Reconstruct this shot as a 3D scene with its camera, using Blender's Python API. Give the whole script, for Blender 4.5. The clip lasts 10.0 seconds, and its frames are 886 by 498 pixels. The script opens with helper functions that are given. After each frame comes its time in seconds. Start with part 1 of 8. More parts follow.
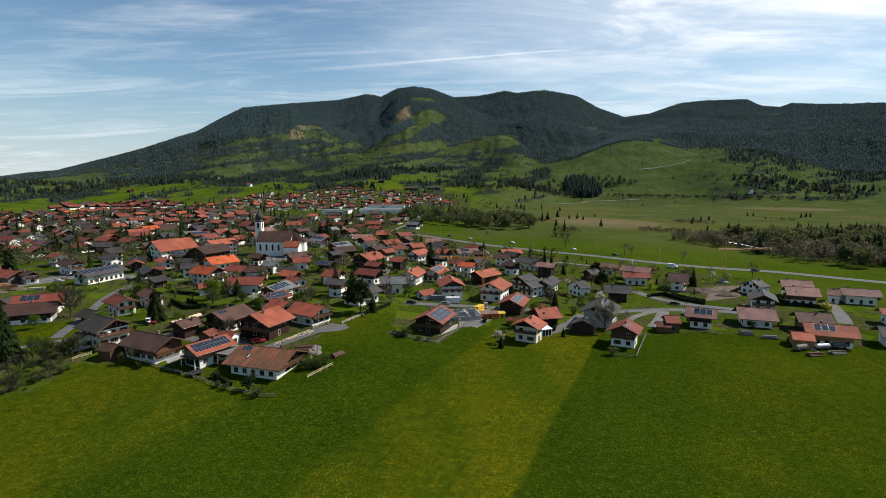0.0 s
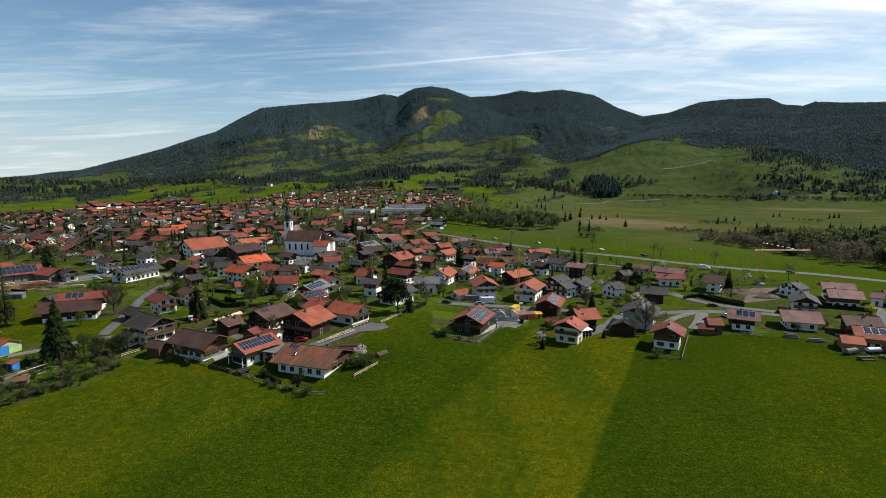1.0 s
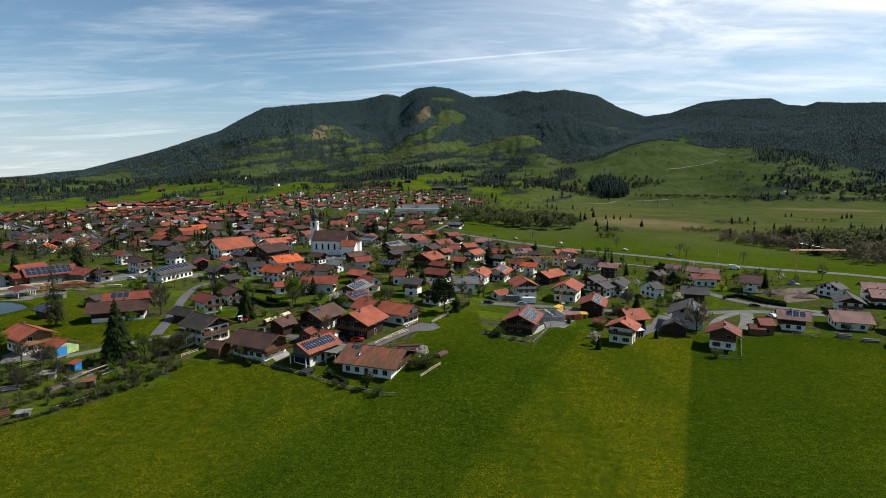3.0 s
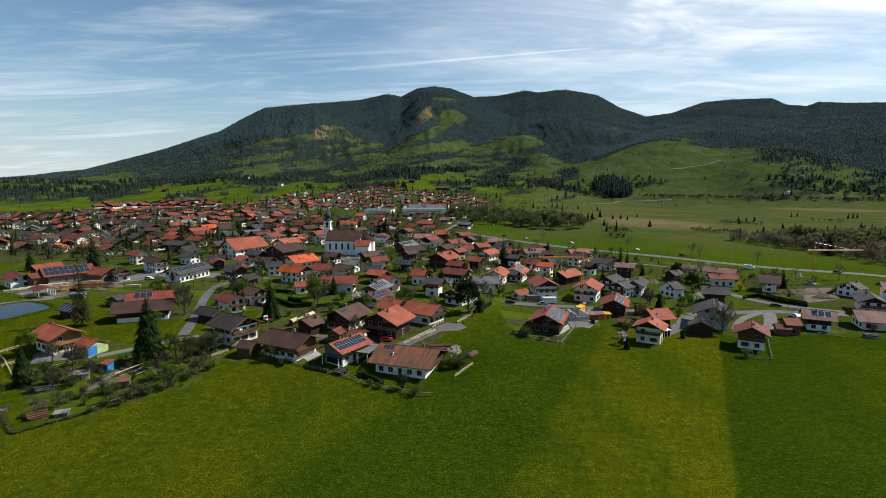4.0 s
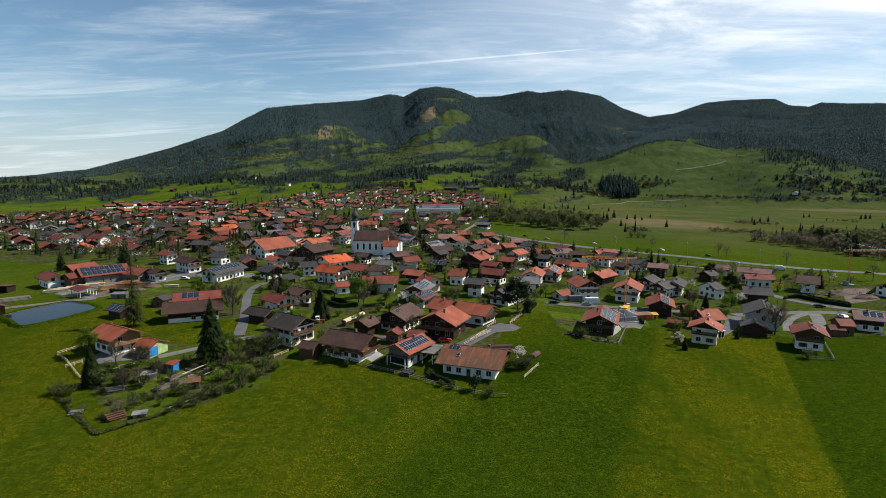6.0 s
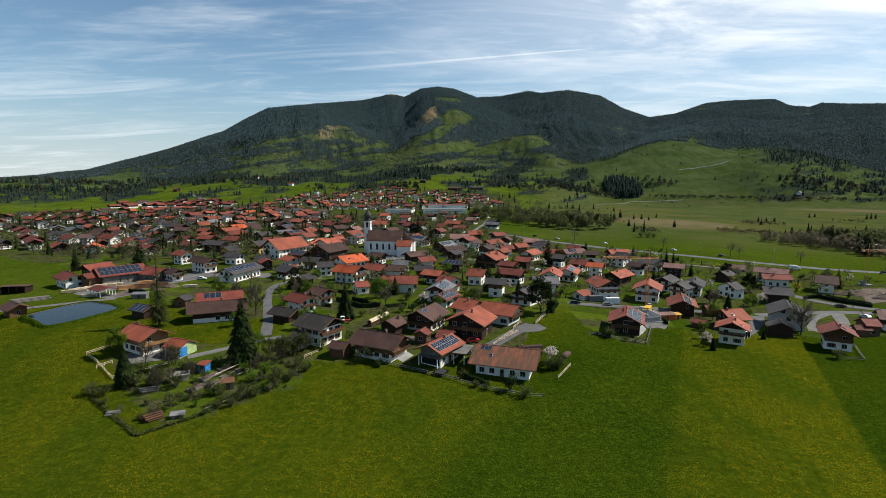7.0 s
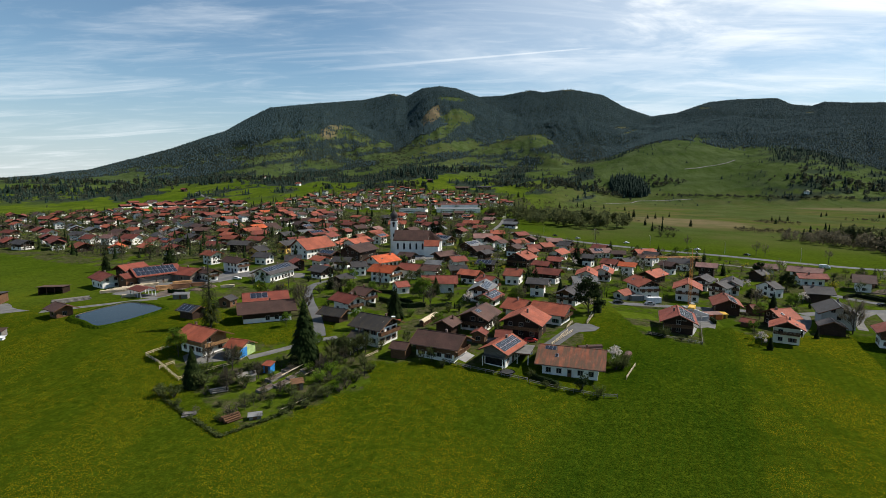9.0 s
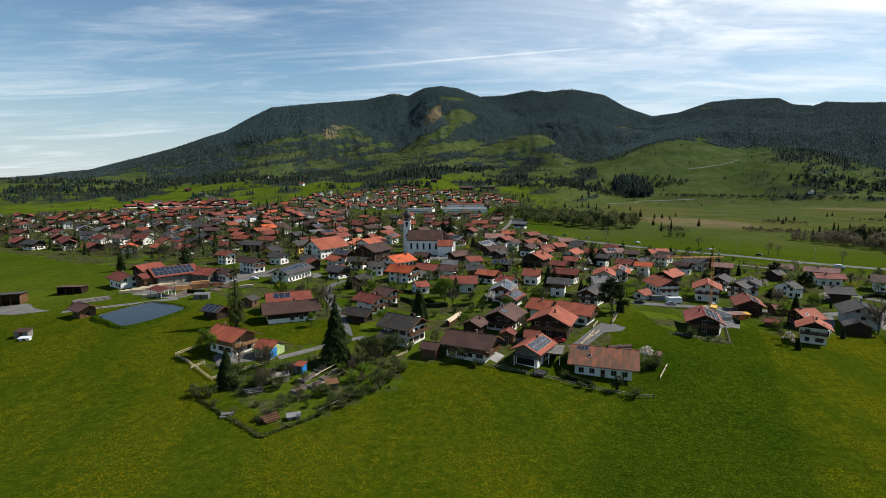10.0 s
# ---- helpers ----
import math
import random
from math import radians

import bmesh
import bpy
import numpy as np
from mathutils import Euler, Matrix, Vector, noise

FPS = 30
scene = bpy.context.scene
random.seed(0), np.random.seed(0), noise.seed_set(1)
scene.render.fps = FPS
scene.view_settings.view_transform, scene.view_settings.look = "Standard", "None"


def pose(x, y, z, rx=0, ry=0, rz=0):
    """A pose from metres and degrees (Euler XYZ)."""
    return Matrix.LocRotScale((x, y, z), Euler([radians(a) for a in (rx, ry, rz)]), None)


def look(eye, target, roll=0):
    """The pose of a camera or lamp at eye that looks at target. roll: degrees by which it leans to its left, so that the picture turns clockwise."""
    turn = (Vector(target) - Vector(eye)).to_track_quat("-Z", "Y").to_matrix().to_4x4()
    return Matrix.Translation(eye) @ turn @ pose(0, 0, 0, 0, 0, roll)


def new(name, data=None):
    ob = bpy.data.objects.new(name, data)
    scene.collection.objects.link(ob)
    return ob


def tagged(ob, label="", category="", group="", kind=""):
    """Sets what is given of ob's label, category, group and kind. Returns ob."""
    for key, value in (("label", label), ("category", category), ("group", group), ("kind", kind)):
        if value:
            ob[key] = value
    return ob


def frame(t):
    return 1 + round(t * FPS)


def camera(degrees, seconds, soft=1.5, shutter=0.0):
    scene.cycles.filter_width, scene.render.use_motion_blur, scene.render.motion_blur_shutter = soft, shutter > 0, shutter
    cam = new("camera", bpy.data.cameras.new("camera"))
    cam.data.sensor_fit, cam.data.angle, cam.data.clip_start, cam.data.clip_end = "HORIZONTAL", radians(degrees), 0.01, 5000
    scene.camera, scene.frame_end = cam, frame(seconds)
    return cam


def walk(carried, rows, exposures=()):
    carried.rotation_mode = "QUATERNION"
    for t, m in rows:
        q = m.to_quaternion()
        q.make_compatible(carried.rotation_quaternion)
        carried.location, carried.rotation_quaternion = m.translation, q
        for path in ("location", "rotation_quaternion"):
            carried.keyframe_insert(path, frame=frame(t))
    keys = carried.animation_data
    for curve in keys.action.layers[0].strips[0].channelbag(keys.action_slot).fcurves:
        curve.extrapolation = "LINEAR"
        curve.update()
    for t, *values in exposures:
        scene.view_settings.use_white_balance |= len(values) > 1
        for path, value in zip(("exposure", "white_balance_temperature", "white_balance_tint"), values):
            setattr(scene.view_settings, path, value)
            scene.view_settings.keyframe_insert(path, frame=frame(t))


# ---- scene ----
cam = camera(79.5, 10.0, soft=0.5)
METRES, EYE, TILT, LEAN, TURN = 91.0, 55.0, -7.4, 0.0, 0.0
ROWS = [
    (0.0, 0.0, 0.0, 0.0, 0.0, 0.0, -0.0),
    (0.5, -0.0485, 0.0017, -0.0002, 1.53, -0.01, -0.23),
    (1.0, -0.0968, 0.0027, -0.0007, 1.58, -0.01, -0.25),
    (1.5, -0.1461, 0.0039, -0.0012, 1.56, -0.01, -0.25),
    (2.0, -0.1966, 0.0046, -0.0015, 1.55, -0.01, -0.26),
    (2.5, -0.2462, 0.0054, -0.002, 1.56, 0.0, -0.27),
    (4.0, -0.3981, 0.0059, -0.0032, 1.52, -0.01, -0.28),
    (4.5, -0.4504, 0.0062, -0.0038, 1.51, -0.0, -0.3),
    (5.0, -0.5014, 0.0067, -0.0042, 1.51, 0.01, -0.31),
    (5.5, -0.5525, 0.0072, -0.0045, 1.5, 0.02, -0.32),
    (7.0, -0.7042, 0.0122, -0.0056, 1.42, 0.02, -0.33),
    (7.5, -0.7537, 0.0131, -0.0059, 1.4, 0.02, -0.33),
    (8.0, -0.8044, 0.0141, -0.006, 1.39, -0.0, -0.31),
    (8.5, -0.8535, 0.0148, -0.0062, 1.39, -0.02, -0.28),
    (9.0, -0.9023, 0.0153, -0.0063, 1.39, -0.02, -0.25),
    (9.5, -0.9511, 0.0158, -0.0064, 1.39, -0.03, -0.24),
    (10.0, -0.9998, 0.016, -0.0064, 1.38, -0.03, -0.24),
]
EXPOSURE = 0.2
walk(cam, [(t, pose(0, 0, EYE, TILT, LEAN, TURN) @ pose(METRES * x, METRES * y, METRES * z, 90 + pitch, roll, yaw)) for t, x, y, z, yaw, pitch, roll in ROWS],
     exposures=[(0.0, EXPOSURE), (10.0, EXPOSURE)])

# ---- sun and sky ----
SUN_AZ, SUN_EL = 74.0, 46.0      # degrees clockwise from +y, and above the horizon
sun = new("sun", bpy.data.lights.new("sun", "SUN"))
sun.data.energy, sun.data.angle, sun.data.color = 5.0, radians(0.6), (1.0, 0.95, 0.87)
sun_dir = Vector((math.sin(radians(SUN_AZ)) * math.cos(radians(SUN_EL)), math.cos(radians(SUN_AZ)) * math.cos(radians(SUN_EL)), math.sin(radians(SUN_EL))))
sun.matrix_world = look(sun_dir * 300, (0, 0, 0))


class Nodes:
    """Short hand for building a node tree."""

    def __init__(self, tree):
        self.tree = tree

    def add(self, kind, **values):
        node = self.tree.nodes.new(kind)
        for key, value in values.items():
            if key in node.inputs:
                if hasattr(value, "node"):
                    self.tree.links.new(value, node.inputs[key])
                else:
                    node.inputs[key].default_value = value
            else:
                setattr(node, key, value)
        return node

    def math(self, op, a, b=0.0, clamp=False):
        node = self.tree.nodes.new("ShaderNodeMath")
        node.operation, node.use_clamp = op, clamp
        for i, v in enumerate((a, b)):
            if hasattr(v, "node"):
                self.tree.links.new(v, node.inputs[i])
            else:
                node.inputs[i].default_value = v
        return node.outputs[0]

    def vmath(self, op, a, b=None):
        node = self.tree.nodes.new("ShaderNodeVectorMath")
        node.operation = op
        for i, v in enumerate((a, b)):
            if v is None:
                continue
            if hasattr(v, "node"):
                self.tree.links.new(v, node.inputs[i])
            else:
                node.inputs[i].default_value = v
        return node.outputs["Value"] if op in ("DOT_PRODUCT", "LENGTH") else node.outputs[0]

    def mix(self, fac, a, b, blend="MIX"):
        node = self.tree.nodes.new("ShaderNodeMix")
        node.data_type, node.blend_type = "RGBA", blend
        for i, v in ((0, fac), (6, a), (7, b)):
            if hasattr(v, "node"):
                self.tree.links.new(v, node.inputs[i])
            else:
                node.inputs[i].default_value = v if i == 0 else (*v, 1)[:4]
        return node.outputs[2]

    def noise(self, vector, scale, detail=4.0, rough=0.55, distortion=0.0):
        node = self.add("ShaderNodeTexNoise", Scale=scale, Detail=detail, Roughness=rough, Distortion=distortion)
        self.tree.links.new(vector, node.inputs["Vector"])
        return node.outputs[0]

    def ramp(self, value, lo, hi, smooth=True):
        node = self.tree.nodes.new("ShaderNodeMapRange")
        node.interpolation_type = "SMOOTHSTEP" if smooth else "LINEAR"
        self.tree.links.new(value, node.inputs[0])
        node.inputs[1].default_value, node.inputs[2].default_value = lo, hi
        return node.outputs[0]

    def scaled(self, vector, scale, turn=0.0):
        node = self.tree.nodes.new("ShaderNodeMapping")
        self.tree.links.new(vector, node.inputs["Vector"])
        node.inputs["Scale"].default_value = scale
        node.inputs["Rotation"].default_value = (0, 0, radians(turn))
        return node.outputs[0]


world = bpy.data.worlds.new("sky")
scene.world = world
world.use_nodes = True
world.node_tree.nodes.clear()
W = Nodes(world.node_tree)
sky = W.add("ShaderNodeTexSky", sky_type="NISHITA", sun_disc=False, sun_elevation=radians(SUN_EL), sun_rotation=radians(SUN_AZ), altitude=800.0, air_density=1.0, dust_density=0.0, ozone_density=0.7)
gen = W.add("ShaderNodeTexCoord").outputs["Generated"]
sep = W.add("ShaderNodeSeparateXYZ")
world.node_tree.links.new(gen, sep.inputs[0])
# cirrus lies on a sheet high above: project the direction on it
up = W.math("MAXIMUM", W.math("ADD", sep.outputs["Z"], 0.10), 0.03)
comb = W.add("ShaderNodeCombineXYZ", X=W.math("DIVIDE", sep.outputs["X"], up), Y=W.math("DIVIDE", sep.outputs["Y"], up))
sheet = comb.outputs[0]
broad = W.noise(W.scaled(sheet, (0.55, 0.8, 1), 8), 0.8, 3, 0.5, 0.3)
streak = W.noise(W.scaled(sheet, (0.7, 2.6, 1), -14), 0.9, 6, 0.6, 0.8)
fine = W.noise(W.scaled(sheet, (2.0, 6.0, 1), -10), 1.4, 5, 0.6, 0.6)
puff = W.noise(W.scaled(sheet, (0.8, 1.3, 1), -30), 1.3, 6, 0.62, 0.5)
side = W.ramp(W.math("ADD", sep.outputs["X"], W.math("MULTIPLY", W.math("SUBTRACT", broad, 0.5), 0.9)), -0.32, 0.5)
low = W.ramp(sep.outputs["Z"], 0.13, -0.02)
veil = W.math("MULTIPLY", W.ramp(streak, 0.46, 0.8), 0.42)
veil = W.math("ADD", veil, W.math("MULTIPLY", W.ramp(fine, 0.5, 0.8), 0.12))
veil = W.math("ADD", veil, W.math("MULTIPLY", W.math("MULTIPLY", side, W.math("ADD", 0.42, W.math("MULTIPLY", W.ramp(sep.outputs["Z"], 0.16, 0.27), 0.58))), W.math("ADD", 0.4, W.math("MULTIPLY", W.ramp(puff, 0.38, 0.62), 0.6))))
veil = W.math("MULTIPLY", W.math("ADD", veil, W.math("MULTIPLY", low, 0.2), clamp=True), W.math("MULTIPLY", W.ramp(sep.outputs["Z"], 0.7, 0.28), W.ramp(sep.outputs["Y"], -0.5, 0.35)))
# a condensation trail: a thin band on a great circle, fading at both ends
TRAIL_A, TRAIL_B = Vector((-0.33, 0.93, 0.175)).normalized(), Vector((0.22, 0.95, 0.222)).normalized()
trail_n = TRAIL_A.cross(TRAIL_B).normalized()
off = W.math("ABSOLUTE", W.vmath("DOT_PRODUCT", gen, tuple(trail_n)))
wide = W.math("ADD", 0.0009, W.math("MULTIPLY", W.ramp(sep.outputs["X"], 0.25, -0.3), 0.0022))
band = W.ramp(W.math("DIVIDE", off, wide), 1.6, 0.3)
ends = W.math("MULTIPLY", W.ramp(sep.outputs["X"], -0.36, 0.05), W.ramp(sep.outputs["X"], 0.24, 0.2))
band = W.math("MULTIPLY", W.math("MULTIPLY", band, ends), W.ramp(sep.outputs["Y"], 0.0, 0.3))
veil = W.math("ADD", veil, W.math("MULTIPLY", band, 0.26), clamp=True)
tint = W.mix(1.0, sky.outputs[0], (0.85, 0.98, 0.985), "MULTIPLY")
haze = W.mix(W.math("MULTIPLY", W.ramp(sep.outputs["Z"], 0.2, 0.0), 0.75), tint, (3.5, 4.3, 5.1))
cloud = W.mix(veil, haze, (9.6, 10.0, 10.3))
bg = W.add("ShaderNodeBackground", Color=cloud, Strength=0.099)
out = W.add("ShaderNodeOutputWorld", Surface=bg.outputs[0])

# ---- materials ----


def material(name, make):
    m = bpy.data.materials.new(name)
    m.use_nodes = True
    m.node_tree.nodes.clear()
    n = Nodes(m.node_tree)
    shader = make(n)
    n.add("ShaderNodeOutputMaterial", Surface=shader)
    return m


def principled(n, color, rough=0.8, metal=0.0, height=None, depth=0.02, spec=0.5, **more):
    b = n.add("ShaderNodeBsdfPrincipled", **more)
    b.inputs["Specular IOR Level"].default_value = spec
    for key, v in (("Base Color", color), ("Roughness", rough), ("Metallic", metal)):
        if hasattr(v, "node"):
            n.tree.links.new(v, b.inputs[key])
        else:
            b.inputs[key].default_value = (*v, 1) if key == "Base Color" else v
    if height is not None:
        bump = n.add("ShaderNodeBump", Height=height, Distance=depth, Strength=1.0)
        n.tree.links.new(bump.outputs[0], b.inputs["Normal"])
    return b.outputs[0]


def coords(n, kind="Object"):
    return n.add("ShaderNodeTexCoord").outputs[kind]


def rand(n):
    return n.add("ShaderNodeObjectInfo").outputs["Random"]


def shade(c, k):
    return tuple(v * k for v in c)


def plain_mat(name, color, rough=0.8, metal=0.0, scale=3.0, vary=0.25, depth=0.01):
    """A surface of one colour with grain and faint stains at two sizes."""

    def make(n):
        p = coords(n)
        big, small = n.noise(p, scale * 0.25, 3), n.noise(p, scale * 4, 4)
        c = n.mix(n.ramp(big, 0.3, 0.7), shade(color, 1 - vary), shade(color, 1 + vary * 0.6))
        c = n.mix(n.math("MULTIPLY", n.ramp(small, 0.4, 0.75), 0.5), c, shade(color, 1 - vary * 1.3))
        return principled(n, c, rough, metal, small, depth)

    return material(name, make)


def roof_mat(name, color, moss=0.25, rough=0.75, lo=0.45, hi=0.8):
    """Courses of tiles or boards along the ridge, with weathering, lichen and single odd tiles."""

    def make(n):
        p = coords(n)
        wave = n.add("ShaderNodeTexWave", wave_type="BANDS", bands_direction="Y", wave_profile="SAW", Scale=0.9, Distortion=0.0)
        n.tree.links.new(p, wave.inputs["Vector"])
        wave2 = n.add("ShaderNodeTexWave", wave_type="BANDS", bands_direction="X", wave_profile="SIN", Scale=1.3, Distortion=0.0)
        n.tree.links.new(p, wave2.inputs["Vector"])
        tile = n.add("ShaderNodeTexVoronoi", Scale=2.6)
        n.tree.links.new(p, tile.inputs["Vector"])
        big = n.noise(n.vmath("ADD", p, n.vmath("SCALE", n.add("ShaderNodeObjectInfo").outputs["Location"])), 0.22, 5, 0.6)
        streaky = n.noise(n.scaled(p, (1.6, 0.25, 0.25)), 0.8, 4)
        tone = n.math("ADD", 0.68, n.math("MULTIPLY", rand(n), 0.6))
        c = n.mix(n.ramp(big, 0.3, 0.7), shade(color, 0.72), shade(color, 1.22))
        one = n.add("ShaderNodeSeparateColor", Color=tile.outputs["Color"]).outputs[0]
        c = n.mix(n.math("MULTIPLY", one, 0.35), c, shade(color, 0.6))
        c = n.mix(n.math("MULTIPLY", n.ramp(streaky, lo, hi), moss), c, (0.062, 0.046, 0.028))
        c = n.mix(1.0, c, n.add("ShaderNodeCombineColor", Red=tone, Green=tone, Blue=tone).outputs[0], "MULTIPLY")
        h = n.math("ADD", wave.outputs["Fac"], n.math("MULTIPLY", wave2.outputs["Fac"], 0.5))
        return principled(n, c, rough, 0.0, h, 0.03, spec=0.25)

    return material(name, make)


def wood_mat(name, color, along="X", rough=0.7):
    """Boards: seams across one way, grain along the other."""

    def make(n):
        p = coords(n)
        wave = n.add("ShaderNodeTexWave", wave_type="BANDS", bands_direction="Z" if along != "Z" else "X", wave_profile="SAW", Scale=1.6)
        n.tree.links.new(p, wave.inputs["Vector"])
        grain = n.noise(n.scaled(p, (0.6, 0.6, 9.0) if along != "Z" else (9.0, 9.0, 0.6)), 1.5, 4)
        big = n.noise(p, 0.35, 3)
        c = n.mix(n.ramp(grain, 0.3, 0.7), shade(color, 0.65), shade(color, 1.25))
        c = n.mix(n.math("MULTIPLY", n.ramp(big, 0.4, 0.7), 0.4), c, shade(color, 0.5))
        c = n.mix(n.ramp(wave.outputs["Fac"], 0.85, 1.0), c, shade(color, 0.35))
        tone = n.math("ADD", 0.75, n.math("MULTIPLY", rand(n), 0.5))
        c = n.mix(1.0, c, n.add("ShaderNodeCombineColor", Red=tone, Green=tone, Blue=tone).outputs[0], "MULTIPLY")
        return principled(n, c, rough, 0.0, wave.outputs["Fac"], 0.015, spec=0.2)

    return material(name, make)


def plaster_mat(name, color):
    def make(n):
        p = coords(n)
        big, small = n.noise(p, 0.5, 4), n.noise(p, 14, 3)
        runs = n.noise(n.scaled(p, (2.2, 2.2, 0.18)), 1.0, 3)
        c = n.mix(n.ramp(big, 0.35, 0.7), color, shade(color, 0.86))
        c = n.mix(n.math("MULTIPLY", n.ramp(runs, 0.55, 0.85), 0.3), c, shade(color, 0.72))
        return principled(n, c, 0.88, 0.0, small, 0.006, spec=0.2)

    return material(name, make)


M = {
    "orange_tile": roof_mat("orange_tile", (0.3024, 0.0762, 0.0381), 0.35),
    "bright_tile": roof_mat("bright_tile", (0.44, 0.085, 0.025), 0.12),
    "red_tile": roof_mat("red_tile", (0.195, 0.0468, 0.0286), 0.35),
    "brown_tile": roof_mat("brown_tile", (0.0775, 0.0387, 0.0287), 0.4),
    "slate": roof_mat("slate", (0.05, 0.045, 0.0438), 0.35),
    "grey_sheet": roof_mat("grey_sheet", (0.17, 0.167, 0.162), 0.25, 0.5),
    "pink_tile": roof_mat("pink_tile", (0.209, 0.1078, 0.088), 0.35),
    "worn_tile": roof_mat("worn_tile", (0.22, 0.0682, 0.033), 0.8, lo=0.3, hi=0.62),
    "mossy_slate": roof_mat("mossy_slate", (0.034, 0.03, 0.026), 0.5, lo=0.4, hi=0.65),
    "white_plaster": plaster_mat("white_plaster", (0.86, 0.825, 0.75)),
    "cream_plaster": plaster_mat("cream_plaster", (0.72, 0.68, 0.5)),
    "yellow_plaster": plaster_mat("yellow_plaster", (0.7, 0.44, 0.12)),
    "grey_plaster": plaster_mat("grey_plaster", (0.5, 0.49, 0.47)),
    "dark_wood": wood_mat("dark_wood", (0.04, 0.022, 0.014)),
    "brown_wood": wood_mat("brown_wood", (0.14, 0.07, 0.035)),
    "fresh_wood": wood_mat("fresh_wood", (0.42, 0.23, 0.10)),
    "grey_wood": wood_mat("grey_wood", (0.2, 0.18, 0.155)),
    "pale_wood": wood_mat("pale_wood", (0.6, 0.48, 0.32)),
    "window_frame": plain_mat("window_frame", (0.42, 0.38, 0.33), 0.5),
    "shutter_green": plain_mat("shutter_green", (0.03, 0.07, 0.04), 0.6),
    "shutter_brown": plain_mat("shutter_brown", (0.10, 0.05, 0.028), 0.6),
    "chimney": plain_mat("chimney", (0.17, 0.12, 0.1), 0.9),
    "copper": plain_mat("copper", (0.20, 0.12, 0.09), 0.45, 0.6),
    "gravel": plain_mat("gravel", (0.14, 0.132, 0.118), 0.95, 0, 1.2, 0.3),
    "asphalt": plain_mat("asphalt", (0.098, 0.095, 0.093), 0.9, 0, 0.8, 0.22),
    "concrete": plain_mat("concrete", (0.32, 0.31, 0.295), 0.9, 0, 1.0, 0.25),
    "soil": plain_mat("soil", (0.12, 0.085, 0.06), 1.0, 0, 1.5, 0.4, 0.08),
    "bark": plain_mat("bark", (0.05, 0.041, 0.033), 0.95, 0, 3, 0.35, 0.03),
    "steel": plain_mat("steel", (0.45, 0.46, 0.47), 0.4, 0.8),
    "crane_yellow": plain_mat("crane_yellow", (0.62, 0.25, 0.05), 0.5),
    "blue_paint": plain_mat("blue_paint", (0.03, 0.22, 0.55), 0.5),
    "green_paint": plain_mat("green_paint", (0.38, 0.5, 0.2), 0.6),
    "red_paint": plain_mat("red_paint", (0.45, 0.03, 0.025), 0.4),
    "white_paint": plain_mat("white_paint", (0.78, 0.78, 0.77), 0.4),
    "black_rubber": plain_mat("black_rubber", (0.02, 0.02, 0.02), 0.7),
    "yellow_paint": plain_mat("yellow_paint", (0.7, 0.4, 0.04), 0.5),
    "orange_paint": plain_mat("orange_paint", (0.65, 0.13, 0.03), 0.5),
    "dark_car": plain_mat("dark_car", (0.025, 0.027, 0.032), 0.25, 0.3),
    "silver_car": plain_mat("silver_car", (0.5, 0.5, 0.51), 0.3, 0.5),
    "pink_sheet": plain_mat("pink_sheet", (0.6, 0.32, 0.32), 0.6),
}


def glass_mat(n):
    p = coords(n)
    return principled(n, n.mix(n.ramp(n.noise(p, 1.0), 0.3, 0.7), (0.008, 0.009, 0.011), (0.028, 0.028, 0.028)), 0.12, spec=0.22)


M["glass"] = material("window_glass", glass_mat)
M["panel"] = material("solar_cell", lambda n: principled(n, n.mix(n.ramp(n.noise(coords(n), 3.0), 0.3, 0.7), (0.016, 0.019, 0.028), (0.03, 0.034, 0.045)), 0.22, spec=0.5))
M["water"] = material("pond_water", lambda n: principled(n, (0.012, 0.018, 0.02), 0.1, 0.0, n.noise(coords(n), 2.0, 3), 0.004, spec=0.08))


def leaf_mat(name, a, b, rough=0.75, thin=0.35):
    def make(n):
        g = n.add("ShaderNodeNewGeometry").outputs["Random Per Island"]
        c = n.mix(g, a, b)
        c = n.mix(n.math("MULTIPLY", n.ramp(n.noise(coords(n), 0.35, 2), 0.35, 0.7), 0.5), c, shade(a, 0.7))
        tone = n.math("ADD", 0.75, n.math("MULTIPLY", rand(n), 0.5))
        c = n.mix(1.0, c, n.add("ShaderNodeCombineColor", Red=tone, Green=tone, Blue=tone).outputs[0], "MULTIPLY")
        front = principled(n, c, rough, spec=0.02)
        if not thin:
            return front
        through_ = n.add("ShaderNodeBsdfTranslucent", Color=c)
        both = n.add("ShaderNodeMixShader", Fac=thin)
        n.tree.links.new(front, both.inputs[1])
        n.tree.links.new(through_.outputs[0], both.inputs[2])
        return both.outputs[0]

    return material(name, make)


M["needles"] = leaf_mat("needles", (0.007, 0.014, 0.004), (0.022, 0.033, 0.009), thin=0.0)
M["larch"] = leaf_mat("larch", (0.03, 0.042, 0.014), (0.06, 0.07, 0.025))
M["fresh_leaf"] = leaf_mat("fresh_leaf", (0.07, 0.125, 0.012), (0.135, 0.205, 0.024), thin=0.45)
M["dull_leaf"] = leaf_mat("dull_leaf", (0.052, 0.068, 0.02), (0.11, 0.128, 0.042), thin=0.45)
M["twig"] = leaf_mat("twig", (0.085, 0.074, 0.05), (0.16, 0.138, 0.09), thin=0.5)
M["blossom"] = leaf_mat("blossom", (0.38, 0.33, 0.30), (0.62, 0.56, 0.52))
M["yellow_bush"] = leaf_mat("yellow_bush", (0.28, 0.26, 0.02), (0.42, 0.38, 0.04))
M["purple_leaf"] = leaf_mat("purple_leaf", (0.05, 0.022, 0.02), (0.09, 0.04, 0.03))
